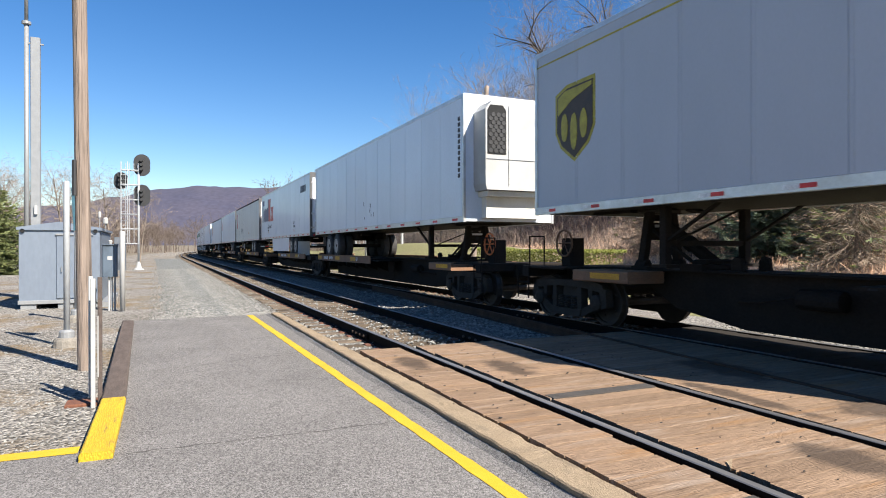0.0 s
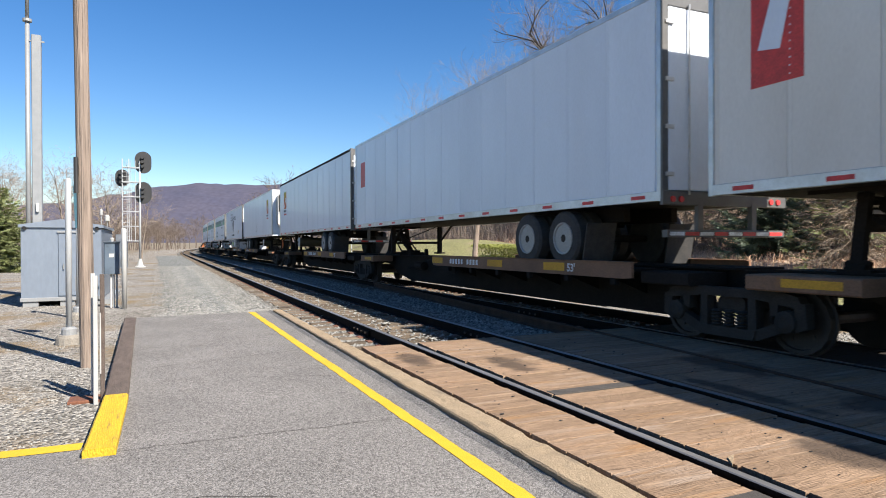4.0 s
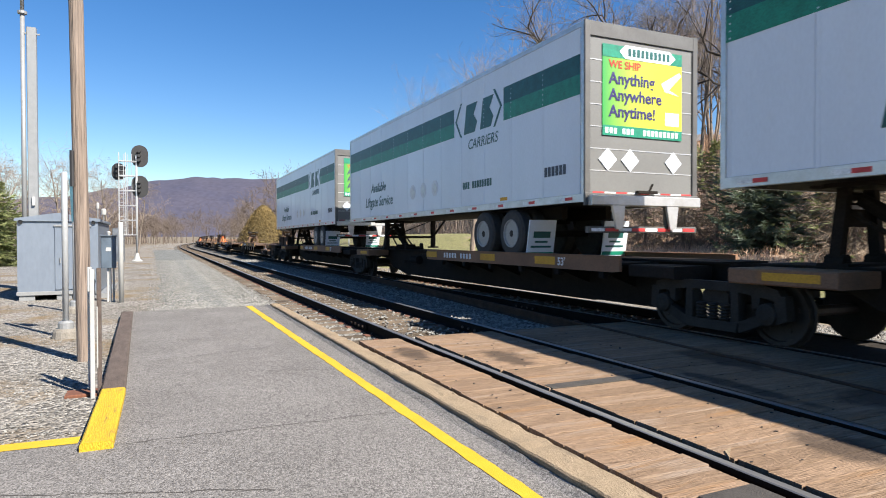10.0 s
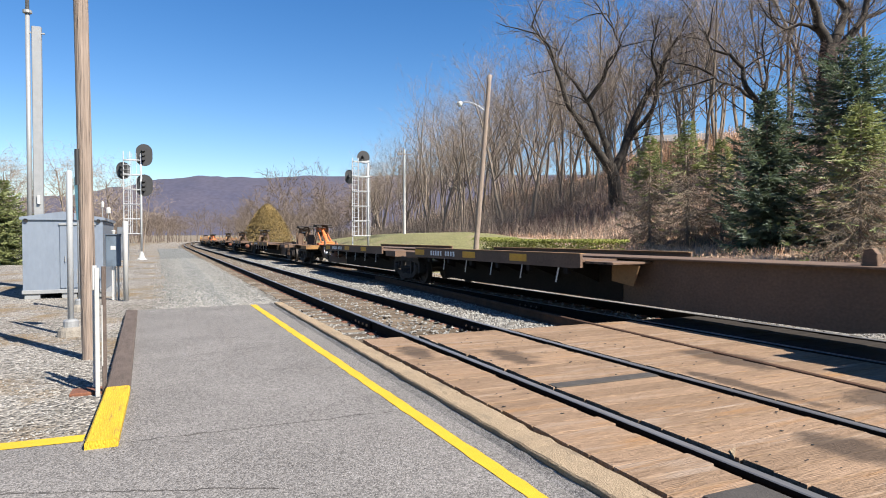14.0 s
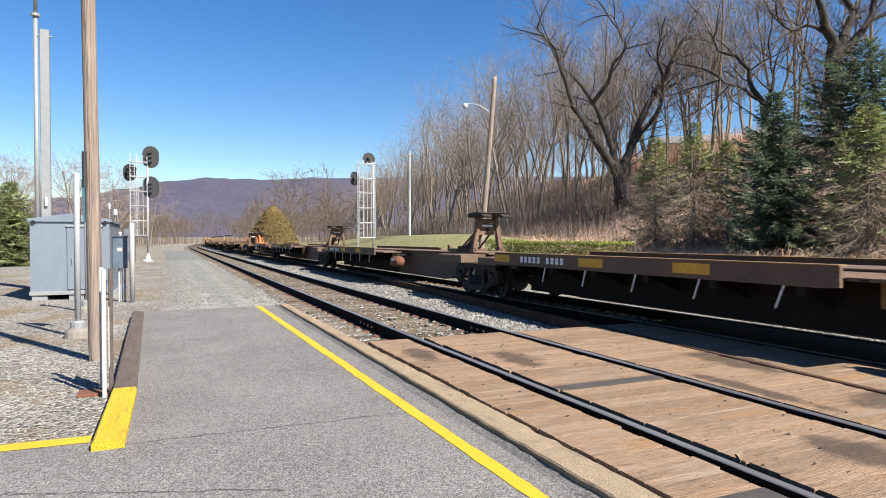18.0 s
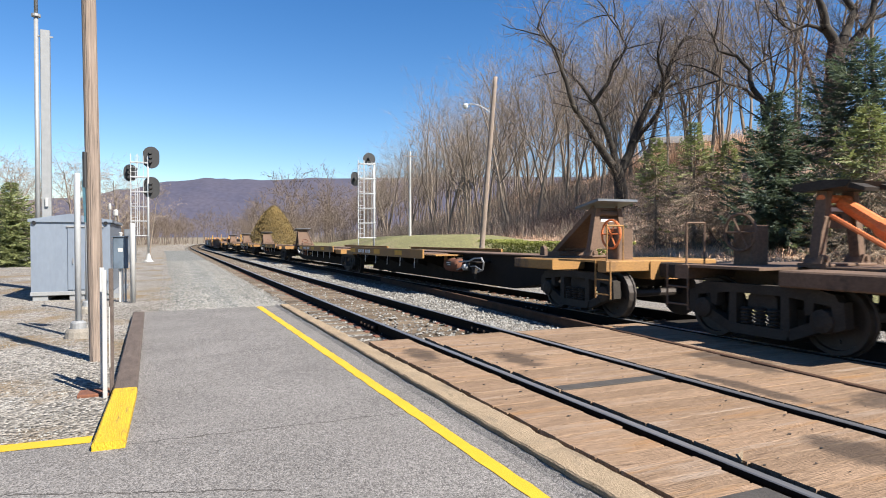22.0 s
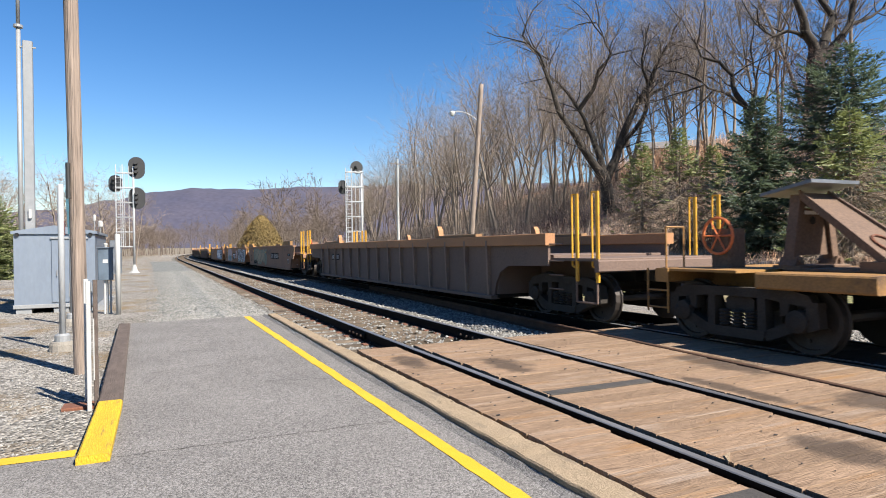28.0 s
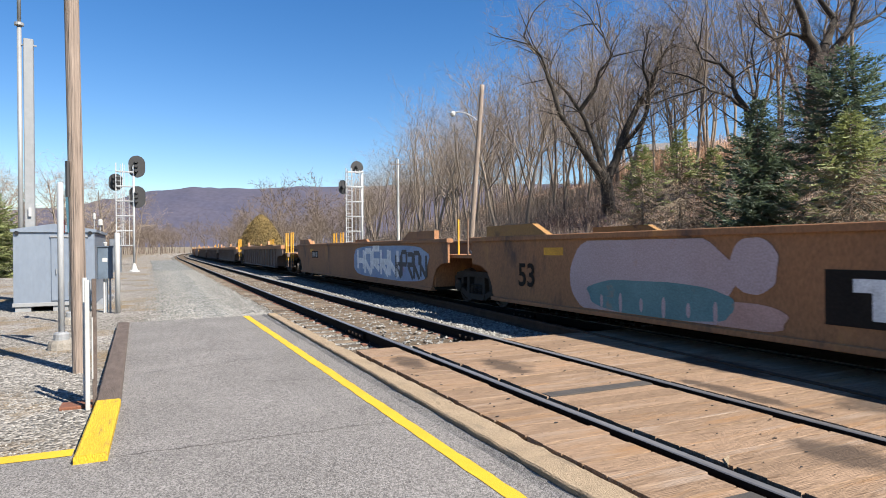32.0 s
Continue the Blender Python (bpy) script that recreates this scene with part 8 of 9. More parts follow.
# ---- evergreens ----
def spruce(seed, h, w, needles, label, sparse=0.0):
    """Whorls of boughs that sag and lift at the tip, each with flat side sprays of needles; bare twigs where it has thinned out."""
    rnd = random.Random(seed)
    ob = thing("spruce", label, "tree", "evergreens by the lawn")
    part("trunk", Mesh().tube((0, 0, -0.3), (0, 0, h * 0.97), 0.015 * h, 0.01, 8, False), M_BARK, ob, "straight bark trunk")
    twigs, m = Mesh(), Mesh()
    up = Vector((0, 0, 1))
    z = h * 0.05
    lop = [1 + 0.16 * math.sin(seed * 1.9 + k * 2.2) for k in range(7)]
    while z < h * 0.985:
        t = z / h
        reach = w * min(0.97, 1.62 * (1 - t) ** 0.92) * (0.72 + 0.28 * min(1, t / 0.22)) + 0.10
        nb = int((5 + 6 * (1 - t)) * (1 - 0.3 * sparse))
        a0 = rnd.uniform(0, 6.28)
        for b in range(nb):
            a = a0 + 2 * math.pi * (b + rnd.uniform(-0.35, 0.35)) / nb
            r = reach * rnd.choice((0.62, 0.85, 1.0, 1.0, 1.14)) * rnd.uniform(0.9, 1.08) * lop[int(a * 1.1) % 7]
            if t > 0.85:
                r *= 0.85
            out = Vector((math.cos(a), math.sin(a), 0))
            side = Vector((-out.y, out.x, 0))
            lift = 0.55 * (t - 0.35)
            sag = rnd.uniform(0.22, 0.42) * (1 - 0.6 * t)
            thin = sparse * max(0.0, min(1.0, (0.80 + rnd.uniform(-0.12, 0.08) - t) / 0.25))

            def on_bough(f):
                return up * (z + r * (lift * f - sag * math.sin(f * 2.3) + 0.14 * f * f)) + out * (r * f)

            n = max(3, int(r * 5.5))
            last = on_bough(0)
            for i in range(n):
                f = (i + 1) / n
                c = on_bough(f)
                twigs.tube(last, c, 0.016 * (1.2 - f), 0.012 * (1.15 - f), 3, False)
                way = (c - last).normalized()
                last = c
                spray = (0.16 + 0.42 * math.sin(math.pi * min(1, 0.18 + 0.82 * f)) ** 0.8) * min(1.0, 0.45 + 0.4 * r)
                bare = rnd.random() < thin * (1.25 - 0.4 * f)
                for sd in (-1, 1, -0.45, 0.45, 0):
                    d = (way * rnd.uniform(0.55, 1.0) + side * sd * rnd.uniform(0.8, 1.3) + up * rnd.uniform(-0.38, 0.22)).normalized()
                    q = c + d * spray * rnd.uniform(0.6, 1.15)
                    if bare:
                        wv = d.cross(Vector((rnd.uniform(-1, 1), rnd.uniform(-1, 1), 0.4))).normalized() * 0.010
                        twigs.add([c - wv, c + wv, q], [(0, 1, 2)])
                        e = c.lerp(q, 0.5)
                        twigs.add([e - wv, e + wv, e + (d + side * rnd.uniform(-1, 1) - up * 0.5) * spray * 0.4], [(0, 1, 2)])
                        continue
                    nrm = (up + out * 0.5 + Vector((rnd.uniform(-0.8, 0.8), rnd.uniform(-0.8, 0.8), 0))).normalized()
                    wv = d.cross(nrm).normalized()
                    k = 3
                    for j in range(k):
                        g0 = c.lerp(q, j / k)
                        g1 = c.lerp(q, (j + 1.25) / k)
                        wd = 0.060 * (1 - 0.22 * j) * rnd.uniform(0.7, 1.25)
                        hop = up * rnd.uniform(-0.02, 0.03)
                        m.add([g0, g0.lerp(g1, 0.55) + wv * wd + hop, g1, g0.lerp(g1, 0.55) - wv * wd + hop], [(0, 1, 2, 3)])
        z += (0.15 + 0.17 * (1 - t)) * (h / 9) ** 0.5
    part("bough_frame", twigs.data("bough_frame", M_BOUGH, fix=False), None, ob, "bare brown boughs and twigs" if sparse else "")
    part("crown", m.data("crown", needles, fix=False), None, ob, "dense needle sprays")
    return ob


for seed, x, y, h, w, nd, lab, sp in (
        (1, 24.2, 19.2, 7.2, 2.15, M_NEEDLE_BLUE, "dense dark blue-green spruce at the edge of the lawn", 0.0),
        (2, 27.2, 17.2, 8.9, 4.2, M_NEEDLE_BLUE, "broad tall blue-green spruce with a sunlit flank", 0.15),
        (3, 25.0, 27.3, 6.4, 1.8, M_NEEDLE, "thin-bottomed young spruce with bare lower boughs", 1.0),
        (4, 25.2, 24.7, 6.8, 1.8, M_NEEDLE, "thin-bottomed spruce with bare lower boughs", 1.0),
        (5, 26.4, 23.6, 5.6, 1.5, M_NEEDLE, "sparse green spruce with bare lower boughs", 1.0),
        (7, 22.2, 13.9, 5.5, 2.5, M_NEEDLE, "sunlit yellow-green spruce with thinned lower boughs", 0.9),
        (8, -8.9, 45.0, 5.2, 2.0, M_NEEDLE, "dark green spruce beside the road", 0.0),
        (9, -11.5, 47.0, 4.8, 2.0, M_NEEDLE, "dark green spruce beside the road", 0.0)):
    ob = spruce(seed, h, w, nd, lab, sp)
    ob.matrix_basis = Matrix.Translation((x, y, ground_z(x, y) - 0.1))


def clump(name, label, category, centre, size, count, material, seed, leaf=0.12, flat_top=False, cone=False):
    rnd = random.Random(seed)
    m = Mesh()
    for _ in range(count):
        u, v = rnd.uniform(0, 6.283), rnd.random()
        if flat_top:
            p = Vector((rnd.uniform(-1, 1), rnd.uniform(-1, 1), rnd.uniform(0, 1)))
            if rnd.random() < 0.7:
                p.z = 1 - 0.12 * rnd.random()
            n = Vector((p.x * (abs(p.x) > 0.8), p.y * (abs(p.y) > 0.9), 1)).normalized()
        else:
            z = v ** (0.8 if cone else 0.6)
            rr = ((1 - z) ** 0.62 if cone else math.sqrt(max(0, 1 - z * z))) * rnd.uniform(0.72, 1.06)
            p = Vector((rr * math.cos(u), rr * math.sin(u), z))
            n = Vector((math.cos(u), math.sin(u), 0.5)).normalized()
        p = Vector((p.x * size[0], p.y * size[1], p.z * size[2]))
        a = (n + Vector((rnd.uniform(-1, 1), rnd.uniform(-1, 1), rnd.uniform(-1, 1))) * 0.9).normalized()
        s1 = a.cross(Vector((rnd.uniform(-1, 1), rnd.uniform(-1, 1), 0.3))).normalized() * leaf * rnd.uniform(0.6, 1.3)
        s2 = a.cross(s1).normalized() * leaf * 0.6
        m.add([p - s1, p + s2, p + s1, p - s2], [(0, 1, 2, 3)])
    return thing(name, label, category, at=centre, mesh=m.data(name, material, fix=False))


for k in range(6):
    y = 24.6 + 2.1 * k
    hb = clump("hedge", "low clipped yellow-green hedge along the lawn", "hedge", (19.2 + 0.1 * (k % 2), y, ground_z(19.2, y)), (1.1, 1.15, 1.0), 4200, M_HEDGE, 60 + k, 0.06, True)
    tagged(hb, group="hedge bushes")
ob = clump("golden_evergreen", "rounded golden-brown evergreen standing by the line", "tree", (13.8, 94, ground_z(13.8, 94) - 0.2), (4.3, 4.3, 6.9), 15000, M_GOLD, 71, 0.12, cone=True)
tagged(ob, group="")


# brush and saplings on the slope and along the wood's foot
def sticks(name, label, count, area, lo, hi, width, lean, material, seed):
    r = np.random.RandomState(seed)
    xs, ys = area(r, count)
    vs, fs = [], []
    zs = np.array([ground_z(x, y) for x, y in zip(xs, ys)])
    hh = lo + (hi - lo) * r.rand(count) ** 1.8
    an, le = r.rand(count) * 6.283, lean * r.rand(count)
    bx, by = np.cos(an) * le * hh, np.sin(an) * le * hh
    wa = r.rand(count) * 6.283
    wx, wy = np.cos(wa) * width, np.sin(wa) * width
    arch = 0.55 + 0.35 * r.rand(count)
    v = np.empty((count * 5, 3))
    v[0::5] = np.stack([xs - wx, ys - wy, zs - 0.05], 1)
    v[1::5] = np.stack([xs + wx, ys + wy, zs - 0.05], 1)
    v[2::5] = np.stack([xs + wx * 0.8 + bx * 0.35, ys + wy * 0.8 + by * 0.35, zs + hh * arch], 1)
    v[3::5] = np.stack([xs - wx * 0.8 + bx * 0.35, ys - wy * 0.8 + by * 0.35, zs + hh * arch], 1)
    v[4::5] = np.stack([xs + bx * 1.25 + r.uniform(-0.3, 0.3, count) * hh, ys + by * 1.25, zs + hh * r.uniform(0.35, 1.0, count)], 1)
    k = np.arange(count)[:, None] * 5
    faces = np.concatenate([k + [0, 1, 2, 3], k + [3, 2, 4, 4]], 1).reshape(-1, 4).tolist()
    me = bpy.data.meshes.new(name)
    me.from_pydata(v.tolist(), [], [f[:3] if f[2] == f[3] else f for f in faces])
    me.materials.append(material)
    return thing(name, label, "undergrowth", mesh=me, kind="stuff")


def slope_area(r, n):
    s = 5 + 105 * r.rand(n) ** 1.1
    o = 24.6 + 0.08 * np.maximum(0, s - 30) + 27 * r.rand(n) ** 1.2
    return o, s


def thicket_area(r, n):
    """Clumps scattered over the slope, thickest along its foot."""
    s, o = 8 + 100 * r.rand(420) ** 1.1, r.rand(420) ** 1.5
    k = r.randint(0, 420, n)
    sy = s[k] + r.randn(n) * 0.9
    return 25.4 + 0.08 * np.maximum(0, sy - 30) + 24 * o[k] + r.randn(n) * 0.9, sy


sticks("undergrowth", "flattened dead stalks and leaf litter on the slope", 60000, slope_area, 0.04, 0.55, 0.014, 3.2, M_BRUSH, 3)
sticks("thickets", "tangled grey-brown thickets on the slope", 22000, thicket_area, 0.4, 1.9, 0.010, 1.8, M_TWIG, 13)
sticks("briars", "darker arching briars in the brush", 16000, thicket_area, 0.4, 1.7, 0.012, 2.4, M_BRIAR, 6)
sticks("crest_brush", "thick brush along the crest below the house", 9000, lambda r, n: (47 + 9 * r.rand(n), 40 + 20 * r.rand(n)), 0.6, 3.4, 0.016, 0.9, M_BRUSH, 12)
sticks("brushwood", "dark heap of fallen branches in the brush", 1900, lambda r, n: (31.6 + 2.0 * r.randn(n), 46 + 3.0 * r.randn(n)), 0.5, 2.2, 0.016, 2.6, M_BRIAR, 9)
sticks("litter", "pale dead boughs and twigs under the spruces", 9000, lambda r, n: (20.5 + 10 * r.rand(n), 9 + 22 * r.rand(n)), 0.05, 0.5, 0.012, 3.0, M_BRUSH, 10)
sticks("wood_edge_brush", "dense grey-brown brush along the wood's edge", 16000, lambda r, n: (26 + 0.08 * 60 + 14 * r.rand(n) ** 1.3 - 2.5 * (1 - r.rand(n)), 52 + 90 * r.rand(n)), 0.5, 3.4, 0.014, 0.8, M_TWIG, 15)
sticks("saplings", "thin grey saplings among the brush", 700, slope_area, 1.2, 3.6, 0.012, 0.7, M_TWIG, 4)
sticks("dry_grass", "pale dry grass along the far side of the tracks", 9000, lambda r, n: (10.2 + 1.6 * r.rand(n) ** 2, 20 + 180 * r.rand(n)), 0.05, 0.22, 0.012, 0.9, M_FIELD, 5)

# ---- lamp pole, far pole, road, fence, house ----
lp = utility_pole((17.15, 33.6, ground_z(17.15, 33.6) - 0.2), (17.95, 33.2, 11.2), 0.17, 0.13, "brown leaning utility pole with a white street lamp arm")
arm = [Vector((17.75, 33.3, 9.0)).lerp(Vector((16.35, 33.9, 9.55)), t) + Vector((0, 0, 0.22 * math.sin(math.pi * t))) for t in [i / 6 for i in range(7)]]
part("lamp_arm", Mesh().path(arm, 0.035, 6), M_WHITE, lp, "white curved lamp arm")
part("lamp_head", Mesh().lathe([(0, 0.05), (0.08, 0.14), (0.22, 0.17), (0.32, 0.1)], (16.3, 33.92, 9.28), "z", 10), M_WHITE, lp, "white lamp head")
fp = thing("utility_pole", "slim pale utility pole with a crossarm among the trees", "utility pole")
part("pole", Mesh().tube((21.0, 56.0, ground_z(21, 56) - 0.2), (21.0, 56.0, 9.9), 0.13, 0.10, 10), M_WHITE, fp)
part("crossarm", Mesh().box(20.3, 21.7, 55.85, 55.95, 9.35, 9.45), M_POLE, fp)
road = thing("road", "dark asphalt road behind the yard", "road", mesh=Mesh().prism([(-70, 47), (-12.5, 50.5), (-9.5, 57), (-9, 130), (-15, 130), (-15.5, 60), (-18, 57), (-70, 53)], -0.6, -0.12, "z"), material=M_ASPHALT, kind="structure")
fence = thing("fence", "thin black metal fence along the road", "fence")
for i in range(26):
    part("post", Mesh().box(-24 + 0.55 * i - 0.02, -24 + 0.55 * i + 0.02, 58.0, 58.04, -0.4, 1.0), M_BLACK, fence)
for z in (0.15, 0.9):
    part("fence_rail", Mesh().box(-24.1, -10.1, 58.0, 58.03, z, z + 0.05), M_BLACK, fence)
hz = ground_z(60, 61) - 0.5
house = thing("house", "pale house with a grey roof half hidden on the hilltop", "house")
hm = pose(60.2, 59.6, hz, 0, 0, -40)
house.matrix_basis = hm
part("wall", Mesh().box(-4.6, 4.6, -4, 4, -4, 4.2), M_SIDING, house, "pale siding walls")
part("roof", Mesh().prism([(-4.6, 4.1), (4.6, 4.1), (0, 5.6)], -5.0, 5.0), M_ROOF, house, "grey pitched roof")
for i in range(3):
    wn_ = part("window", Mesh().box(-3.6 + 2.9 * i, -2.4 + 2.9 * i, -4.05, -3.98, 1.2, 2.7), M_BLACK, house)
    part("window_frame", Mesh().box(-3.7 + 2.9 * i, -2.3 + 2.9 * i, -4.08, -4.055, 2.7, 2.82), M_WHITE, wn_)

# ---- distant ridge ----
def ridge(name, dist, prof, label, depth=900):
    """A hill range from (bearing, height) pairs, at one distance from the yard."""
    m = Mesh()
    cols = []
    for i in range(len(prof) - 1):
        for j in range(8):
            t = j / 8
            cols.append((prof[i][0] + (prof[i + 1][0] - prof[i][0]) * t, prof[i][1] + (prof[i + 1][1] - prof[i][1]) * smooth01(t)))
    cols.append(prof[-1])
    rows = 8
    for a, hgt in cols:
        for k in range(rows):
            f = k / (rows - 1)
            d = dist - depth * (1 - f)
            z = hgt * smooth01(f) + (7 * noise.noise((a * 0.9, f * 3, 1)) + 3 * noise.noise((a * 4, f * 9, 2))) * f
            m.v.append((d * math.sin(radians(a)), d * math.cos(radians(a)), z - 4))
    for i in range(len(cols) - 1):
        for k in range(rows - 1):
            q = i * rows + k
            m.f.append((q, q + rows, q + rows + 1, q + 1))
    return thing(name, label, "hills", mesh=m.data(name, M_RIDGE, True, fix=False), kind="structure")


# Distance haze is put into the hill colour as a blue-purple tint.
M_RIDGE = mat("hazy_forest_hill", (0.050, 0.046, 0.068), 1.0, dark=(0.032, 0.034, 0.062), scale=0.006, mix=0.7, bscale=0.05, fine=0.22)
ridge("backdrop_ridge", 3200, [(-75, 90), (-40, 130), (-15, 150), (-7, 195), (-3.5, 240), (0, 285), (3, 305), (8, 305), (12, 318), (25, 330), (60, 300), (100, 200), (150, 120)], "long wooded mountain ridge on the horizon, haze tinted purple into its colour")


# ---- crossing boards, ties and stones, laid last ----
bed = thing("crossing_bed", "dark bed under the crossing boards", "crossing", mesh=Mesh().box(2.40, 9.7, -14, 8.26, -0.42, -0.16), material=M_CARDARK, kind="structure")
crossing = thing("board_crossing", "sun-bleached wooden boards laid across both tracks", "crossing", kind="structure")
rb = random.Random(12)
for x0, x1 in ((2.465, 3.06), (3.265, 4.555), (7.33, 8.62)):
    mes = []
    for k in range(6):
        w = 0.2180 - 0.001 * k
        m = Mesh()
        a, b = -(x1 - x0) / 2 + rb.uniform(0, 0.010 if x0 < 3 else 0.035), (x1 - x0) / 2 - rb.uniform(0, 0.03)
        n = 4
        zt = [rb.uniform(-0.003, 0.003) for _ in range(n + 1)]
        for i in range(n + 1):
            x = a + (b - a) * i / n
            e = 0.002 * rb.uniform(0.0, 1.0)
            m.v += [(x, -w / 2, -0.10), (x, w / 2, -0.10), (x, w / 2, zt[i] - 0.002), (x, w / 2 - 0.001 - 0.3 * e, zt[i]), (x, -w / 2 + 0.001 + 0.3 * e, zt[i]), (x, -w / 2, zt[i] - 0.0015)]
            if i:
                q = 6 * (i - 1)
                m.f += [(q + j, q + 6 + j, q + 6 + (j + 1) % 6, q + (j + 1) % 6) for j in range(6)]
        m.f += [(0, 1, 2, 3, 4, 5), tuple(range(6 * n + 5, 6 * n - 1, -1))]
        mes.append(m.data("board", M_BOARD if x0 < 7 else M_GREASE_SHADE))
    y = 8.1
    k = 0
    while y > -5.5:
        near = y > -2.0
        ob = part("board", rb.choice(mes), None, crossing, "", pose((x0 + x1) / 2 + rb.uniform(-0.006, 0.006), y, -0.012 + rb.uniform(-0.004, 0.003), 0, 0, rb.uniform(-0.15, 0.15)))
        y -= 0.2265
# boards on either side of the spare rail, cut to its line
y = 8.1
while y > -5.5:
    for lo, hi in ((4.765, split_x(y) - 0.055), (split_x(y) + 0.045, 7.12)):
        w = rb.uniform(0.2145, 0.2195)
        z = rb.uniform(-0.003, 0.003)
        m = Mesh().prism([(-w / 2, -0.1), (w / 2, -0.1), (w / 2, z - 0.0015), (w / 2 - 0.001, z), (-w / 2 + 0.001, z), (-w / 2, z - 0.0015)], -(hi - lo) / 2 + rb.uniform(0, 0.015), (hi - lo) / 2 - rb.uniform(0, 0.015))
        part("board", m.data("board", M_BOARD, fix=False), None, crossing, "", ((hi + lo) / 2, y, -0.012))
    y -= 0.2265
# tar strips that patch the boards
part("tar_strip", Mesh().box(3.30, 4.52, 4.80, 4.95, -0.03, -0.004, 0.004), M_PATCH, crossing, "dark tar patch strip")
part("tar_strip", Mesh().box(2.62, 3.03, 1.6, 2.45, -0.03, -0.004, 0.004), M_PATCH, crossing, "dark tar patch")
holes = Mesh()
for _ in range(90):
    x = rb.choice((rb.uniform(2.52, 3.0), rb.uniform(3.32, 4.5), rb.uniform(3.32, 4.5), rb.uniform(4.82, 5.4)))
    y0, r = rb.uniform(1.2, 8.0), rb.uniform(0.004, 0.010)
    holes.prism([(x + r * rb.uniform(0.8, 2.6) * math.cos(a), y0 + r * math.sin(a)) for a in [6.2832 * i / 7 for i in range(7)]], -0.008, -0.0035, "z")
tagged(part("bolt_holes", holes.data("bolt_holes", M_DARK), None, crossing, "dark bolt holes and knots in the boards"), kind="stuff")
part("splinter", Mesh().prism([(3.255, 2.80), (3.33, 2.90), (3.42, 2.93), (3.31, 2.84)], -0.02, 0.0, "z"), M_EDGE, crossing, "pale broken splinter")

tie_mes = []
for k in range(5):
    m = Mesh()
    n = 6
    for i in range(n + 1):
        x = -1.3 + 2.6 * i / n
        e = [rb.uniform(-0.008, 0.008) for _ in range(4)]
        m.v += [(x, -0.115 + e[0], -0.36), (x, 0.115 + e[1], -0.36), (x, 0.112 + e[1], -0.178 + e[2] * 0.5), (x, 0.095, -0.168), (x, -0.095, -0.168), (x, -0.112 + e[0], -0.178 + e[3] * 0.5)]
        if i:
            q = 6 * (i - 1)
            m.f += [(q + j, q + 6 + j, q + 6 + (j + 1) % 6, q + (j + 1) % 6) for j in range(6)]
    m.f += [(0, 1, 2, 3, 4, 5), tuple(range(6 * n + 5, 6 * n - 1, -1))]
    tie_mes.append(m.data("tie", M_TIE))
plate_me = Mesh().box(-0.19, 0.19, -0.09, 0.09, -0.18, -0.160, 0.01).data("tie_plate", M_RUSTPLATE)
for tr, o, top in ((TRACKS[0], TRACK_1, 96.0), (TRACKS[1], TRACK_2, 60.0)):
    s = 8.55
    while s < top:
        part("tie", rb.choice(tie_mes), None, tr, "", pose(o + rb.uniform(-0.05, 0.05), s, rb.uniform(-0.008, 0.006), 0, 0, rb.uniform(-1.2, 1.2)))
        if s < 34:
            for g in (-GAUGE / 2, GAUGE / 2):
                part("tie_plate", plate_me, None, tr, "", (o + g, s, 0.0))
        s += 0.53
for tr, o, s0 in ((TRACKS[0], TRACK_1, 96.5), (TRACKS[1], TRACK_2, 60.5)):
    m = Mesh()
    s = s0
    while s < 300:
        c, hd = on_line(s, o)
        b = len(m.v)
        Mesh.box(m, -1.3, 1.3, -0.11, 0.11, -0.3, -0.178)
        ca, sa = math.cos(radians(hd)), math.sin(radians(hd))
        m.v[b:] = [(c.x + x * ca + y * sa, c.y - x * sa + y * ca, z) for x, y, z in m.v[b:]]
        s += 0.56
    ob = part("far_ties", m.data("far_ties", M_TIE, fix=False), None, tr)
    tagged(ob, kind="stuff")


def stones(name, label, count, area, size, material, seed):
    """Angular stones: squashed octahedra half sunk in the ground."""
    r = np.random.RandomState(seed)
    x, y, z = area(r, count)
    s = size[0] + (size[1] - size[0]) * r.rand(count) ** 1.6
    base = np.array([(1, 0, 0), (0, 1, 0), (-1, 0, 0), (0, -1, 0), (0, 0, 1), (0, 0, -1)], float)
    v = base[None] * (0.55 + 0.6 * r.rand(count, 6, 1)) + 0.30 * (r.rand(count, 6, 3) - 0.5)
    a = r.rand(count) * 6.283
    c, q = np.cos(a)[:, None], np.sin(a)[:, None]
    w = np.stack([v[..., 0] * c - v[..., 1] * q, v[..., 0] * q + v[..., 1] * c, v[..., 2] * 0.75], -1) * s[:, None, None]
    w += np.stack([x, y, z], 1)[:, None]
    f = np.array([(0, 1, 4), (1, 2, 4), (2, 3, 4), (3, 0, 4), (1, 0, 5), (2, 1, 5), (3, 2, 5), (0, 3, 5)])
    faces = (np.arange(count)[:, None, None] * 6 + f[None]).reshape(-1, 3)
    me = bpy.data.meshes.new(name)
    me.from_pydata(w.reshape(-1, 3).tolist(), [], faces.tolist())
    me.materials.append(material)
    return thing(name, label, "stones", mesh=me, kind="stuff")


def yard_area(r, n):
    y = 5.55 + 15 * r.rand(n) ** 1.5
    x = -0.62 - 0.02 * (y - 5) - 7.0 * r.rand(n)
    return x, y, np.full(n, G0 + 0.003)


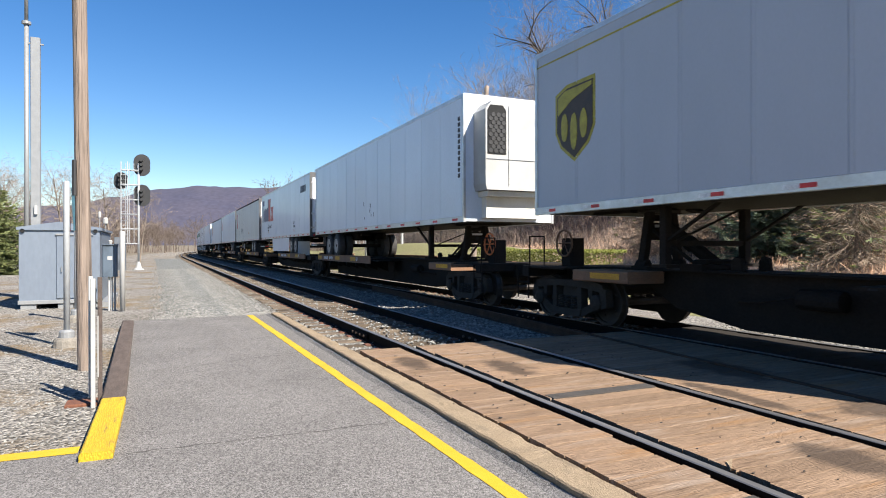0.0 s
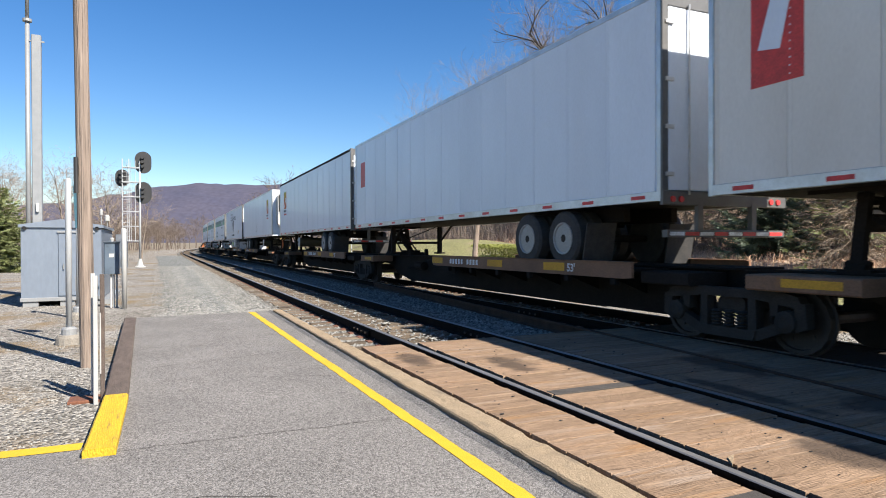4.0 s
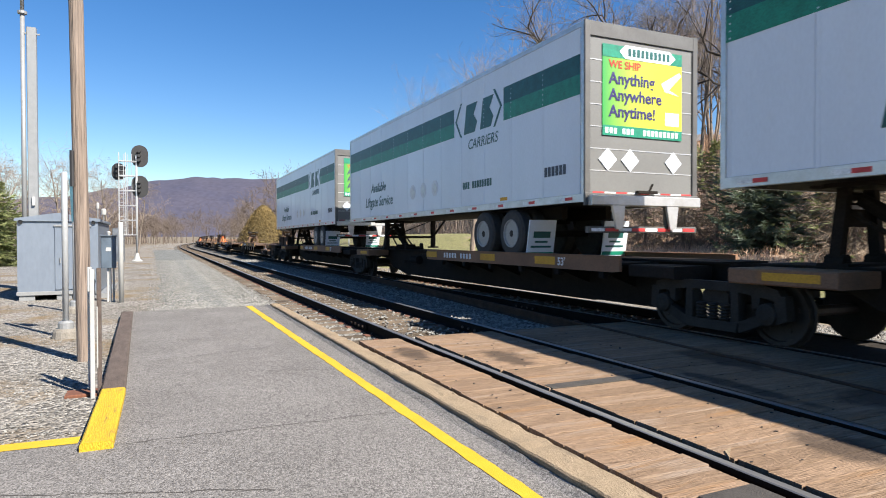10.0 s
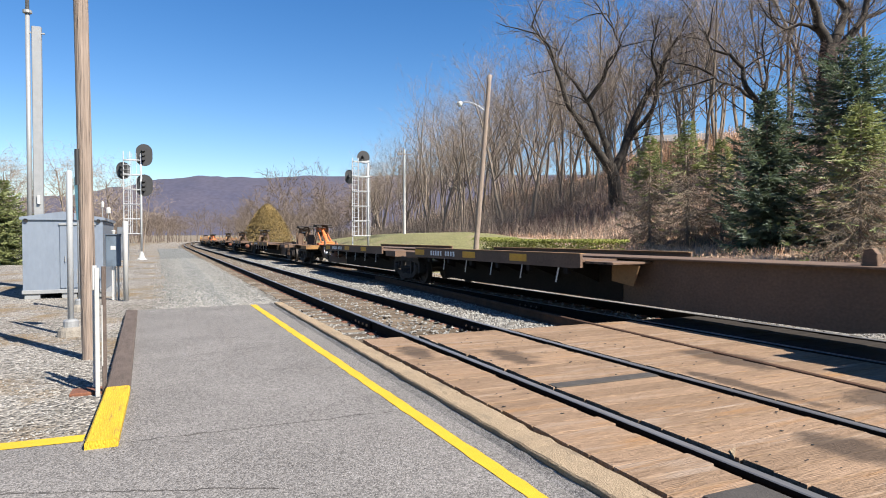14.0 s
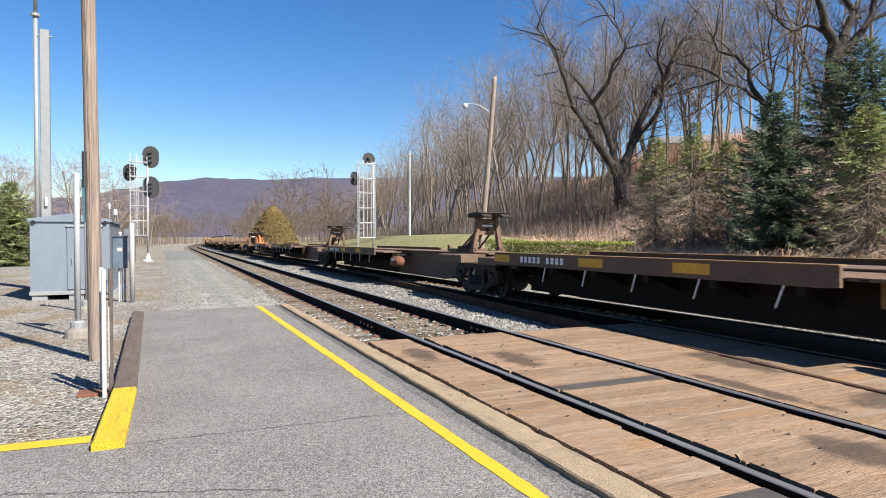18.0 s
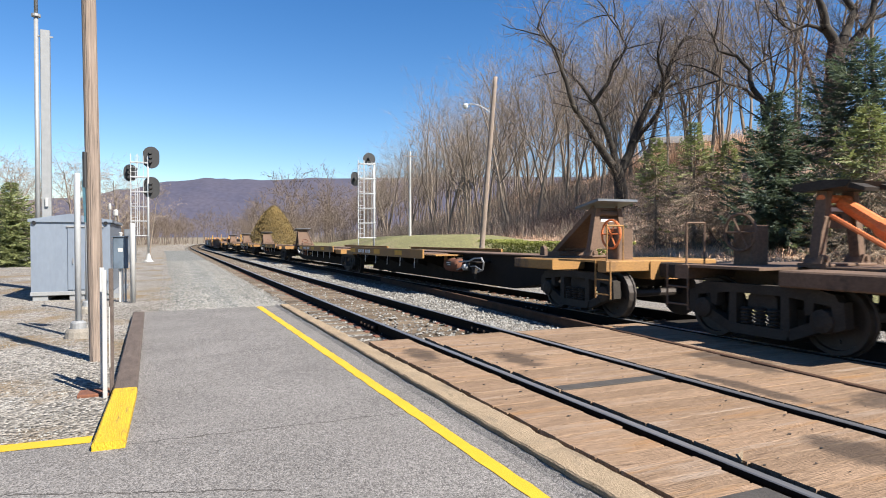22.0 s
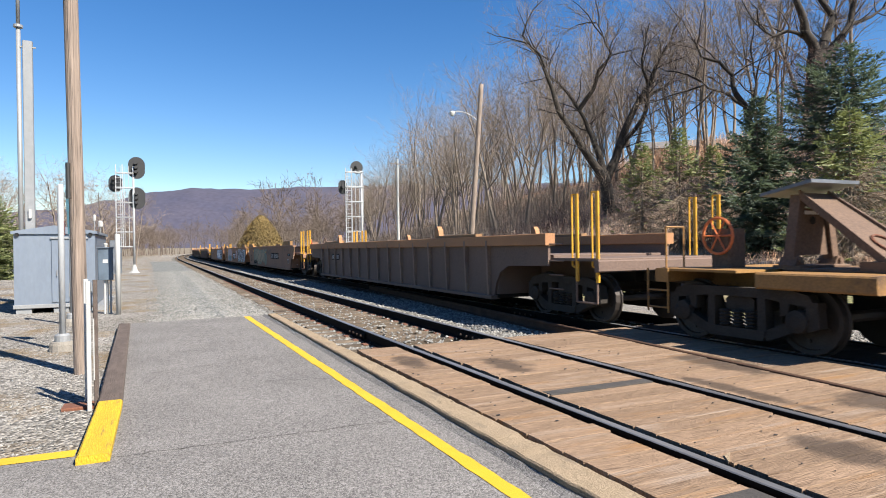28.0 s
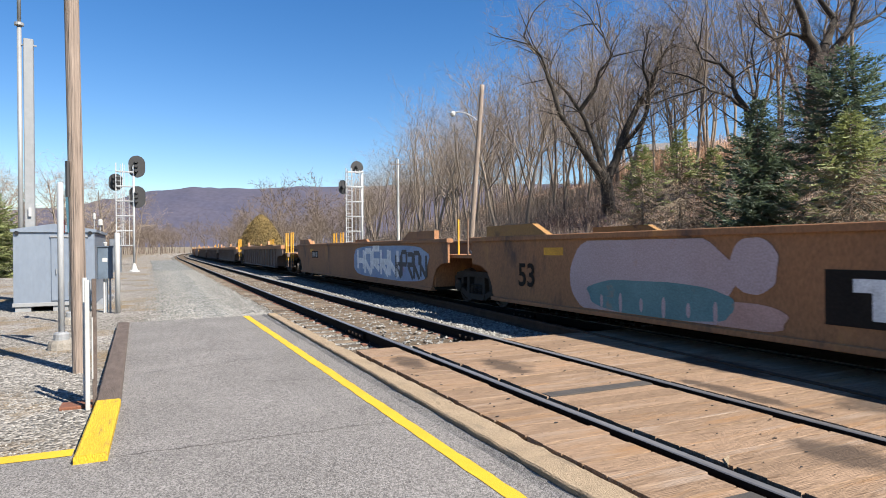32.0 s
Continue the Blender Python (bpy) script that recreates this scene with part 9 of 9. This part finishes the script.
# the grey ballast shoulder between the yard and the near track
sh = Mesh()
rs_ = random.Random(52)
for i in range(90):
    yy = 14.32 + 86 * (i / 89) ** 1.5
    left = -0.05 - 0.012 * (yy - 14) + 0.16 * noise.noise((yy * 0.9, 2.0, 0)) + rs_.uniform(-0.05, 0.05)
    sh.v += [(left, yy, G0 - 0.03), (left + 0.25, yy, G0 + 0.03), (1.3, yy, G0 + 0.05), (2.42, yy, G0 + 0.015), (2.5, yy, G0 - 0.2)]
    if i:
        q = 5 * (i - 1)
        sh.f += [(q + j, q + j + 1, q + 6 + j, q + 5 + j) for j in range(4)]
thing("ballast_shoulder", "grey crushed-stone ballast shoulder along the near track", "ballast", mesh=sh, material=M_SHOULDER, kind="structure")


def shoulder_area(r, n):
    y = 14.35 + 36 * r.rand(n) ** 1.7
    lo = -0.25 - 0.012 * (y - 14)
    x = lo + (2.35 - lo) * r.rand(n) ** 0.8
    return x, y, np.full(n, G0 + 0.042)


def track_area(o0, o1):
    def area(r, n):
        y = 8.45 + 42 * r.rand(n) ** 1.8
        x = o0 + (o1 - o0) * r.rand(n)
        low = (np.abs(x - TRACK_1) < 0.8) | (np.abs(x - TRACK_2) < 0.8)
        return x, y, np.where(low, np.where(r.rand(n) < 0.3, -0.163, -0.25), -0.19)
    return area


stones("yard_stones", "loose pale stones in the gravel yard", 15000, yard_area, (0.005, 0.021), M_STONE, 1)
stones("shoulder_ballast", "loose grey ballast beside the near track", 15000, shoulder_area, (0.012, 0.034), M_STONE, 2)
stones("track_ballast", "ballast stones between the ties", 9000, track_area(TRACK_1 - 1.9, TRACK_1 + 0.66), (0.015, 0.042), M_STONE, 3)
stones("middle_ballast", "pale ballast stones between the two tracks", 8000, track_area(TRACK_1 + 0.84, TRACK_2 - 0.9), (0.02, 0.05), M_STONE, 4)
def beyond_area(r, n):
    return 8.80 + 1.9 * r.rand(n), -6 + 15 * r.rand(n), np.full(n, -0.155)


stones("gravel_margin", "pale gravel past the train's track at the crossing", 5000, beyond_area, (0.015, 0.04), M_STONE, 7)
stones("far_ballast", "ballast stones past the train's track", 6000, track_area(TRACK_2 - 0.6, TRACK_2 + 2.0), (0.02, 0.05), M_STONE, 5)


motions()
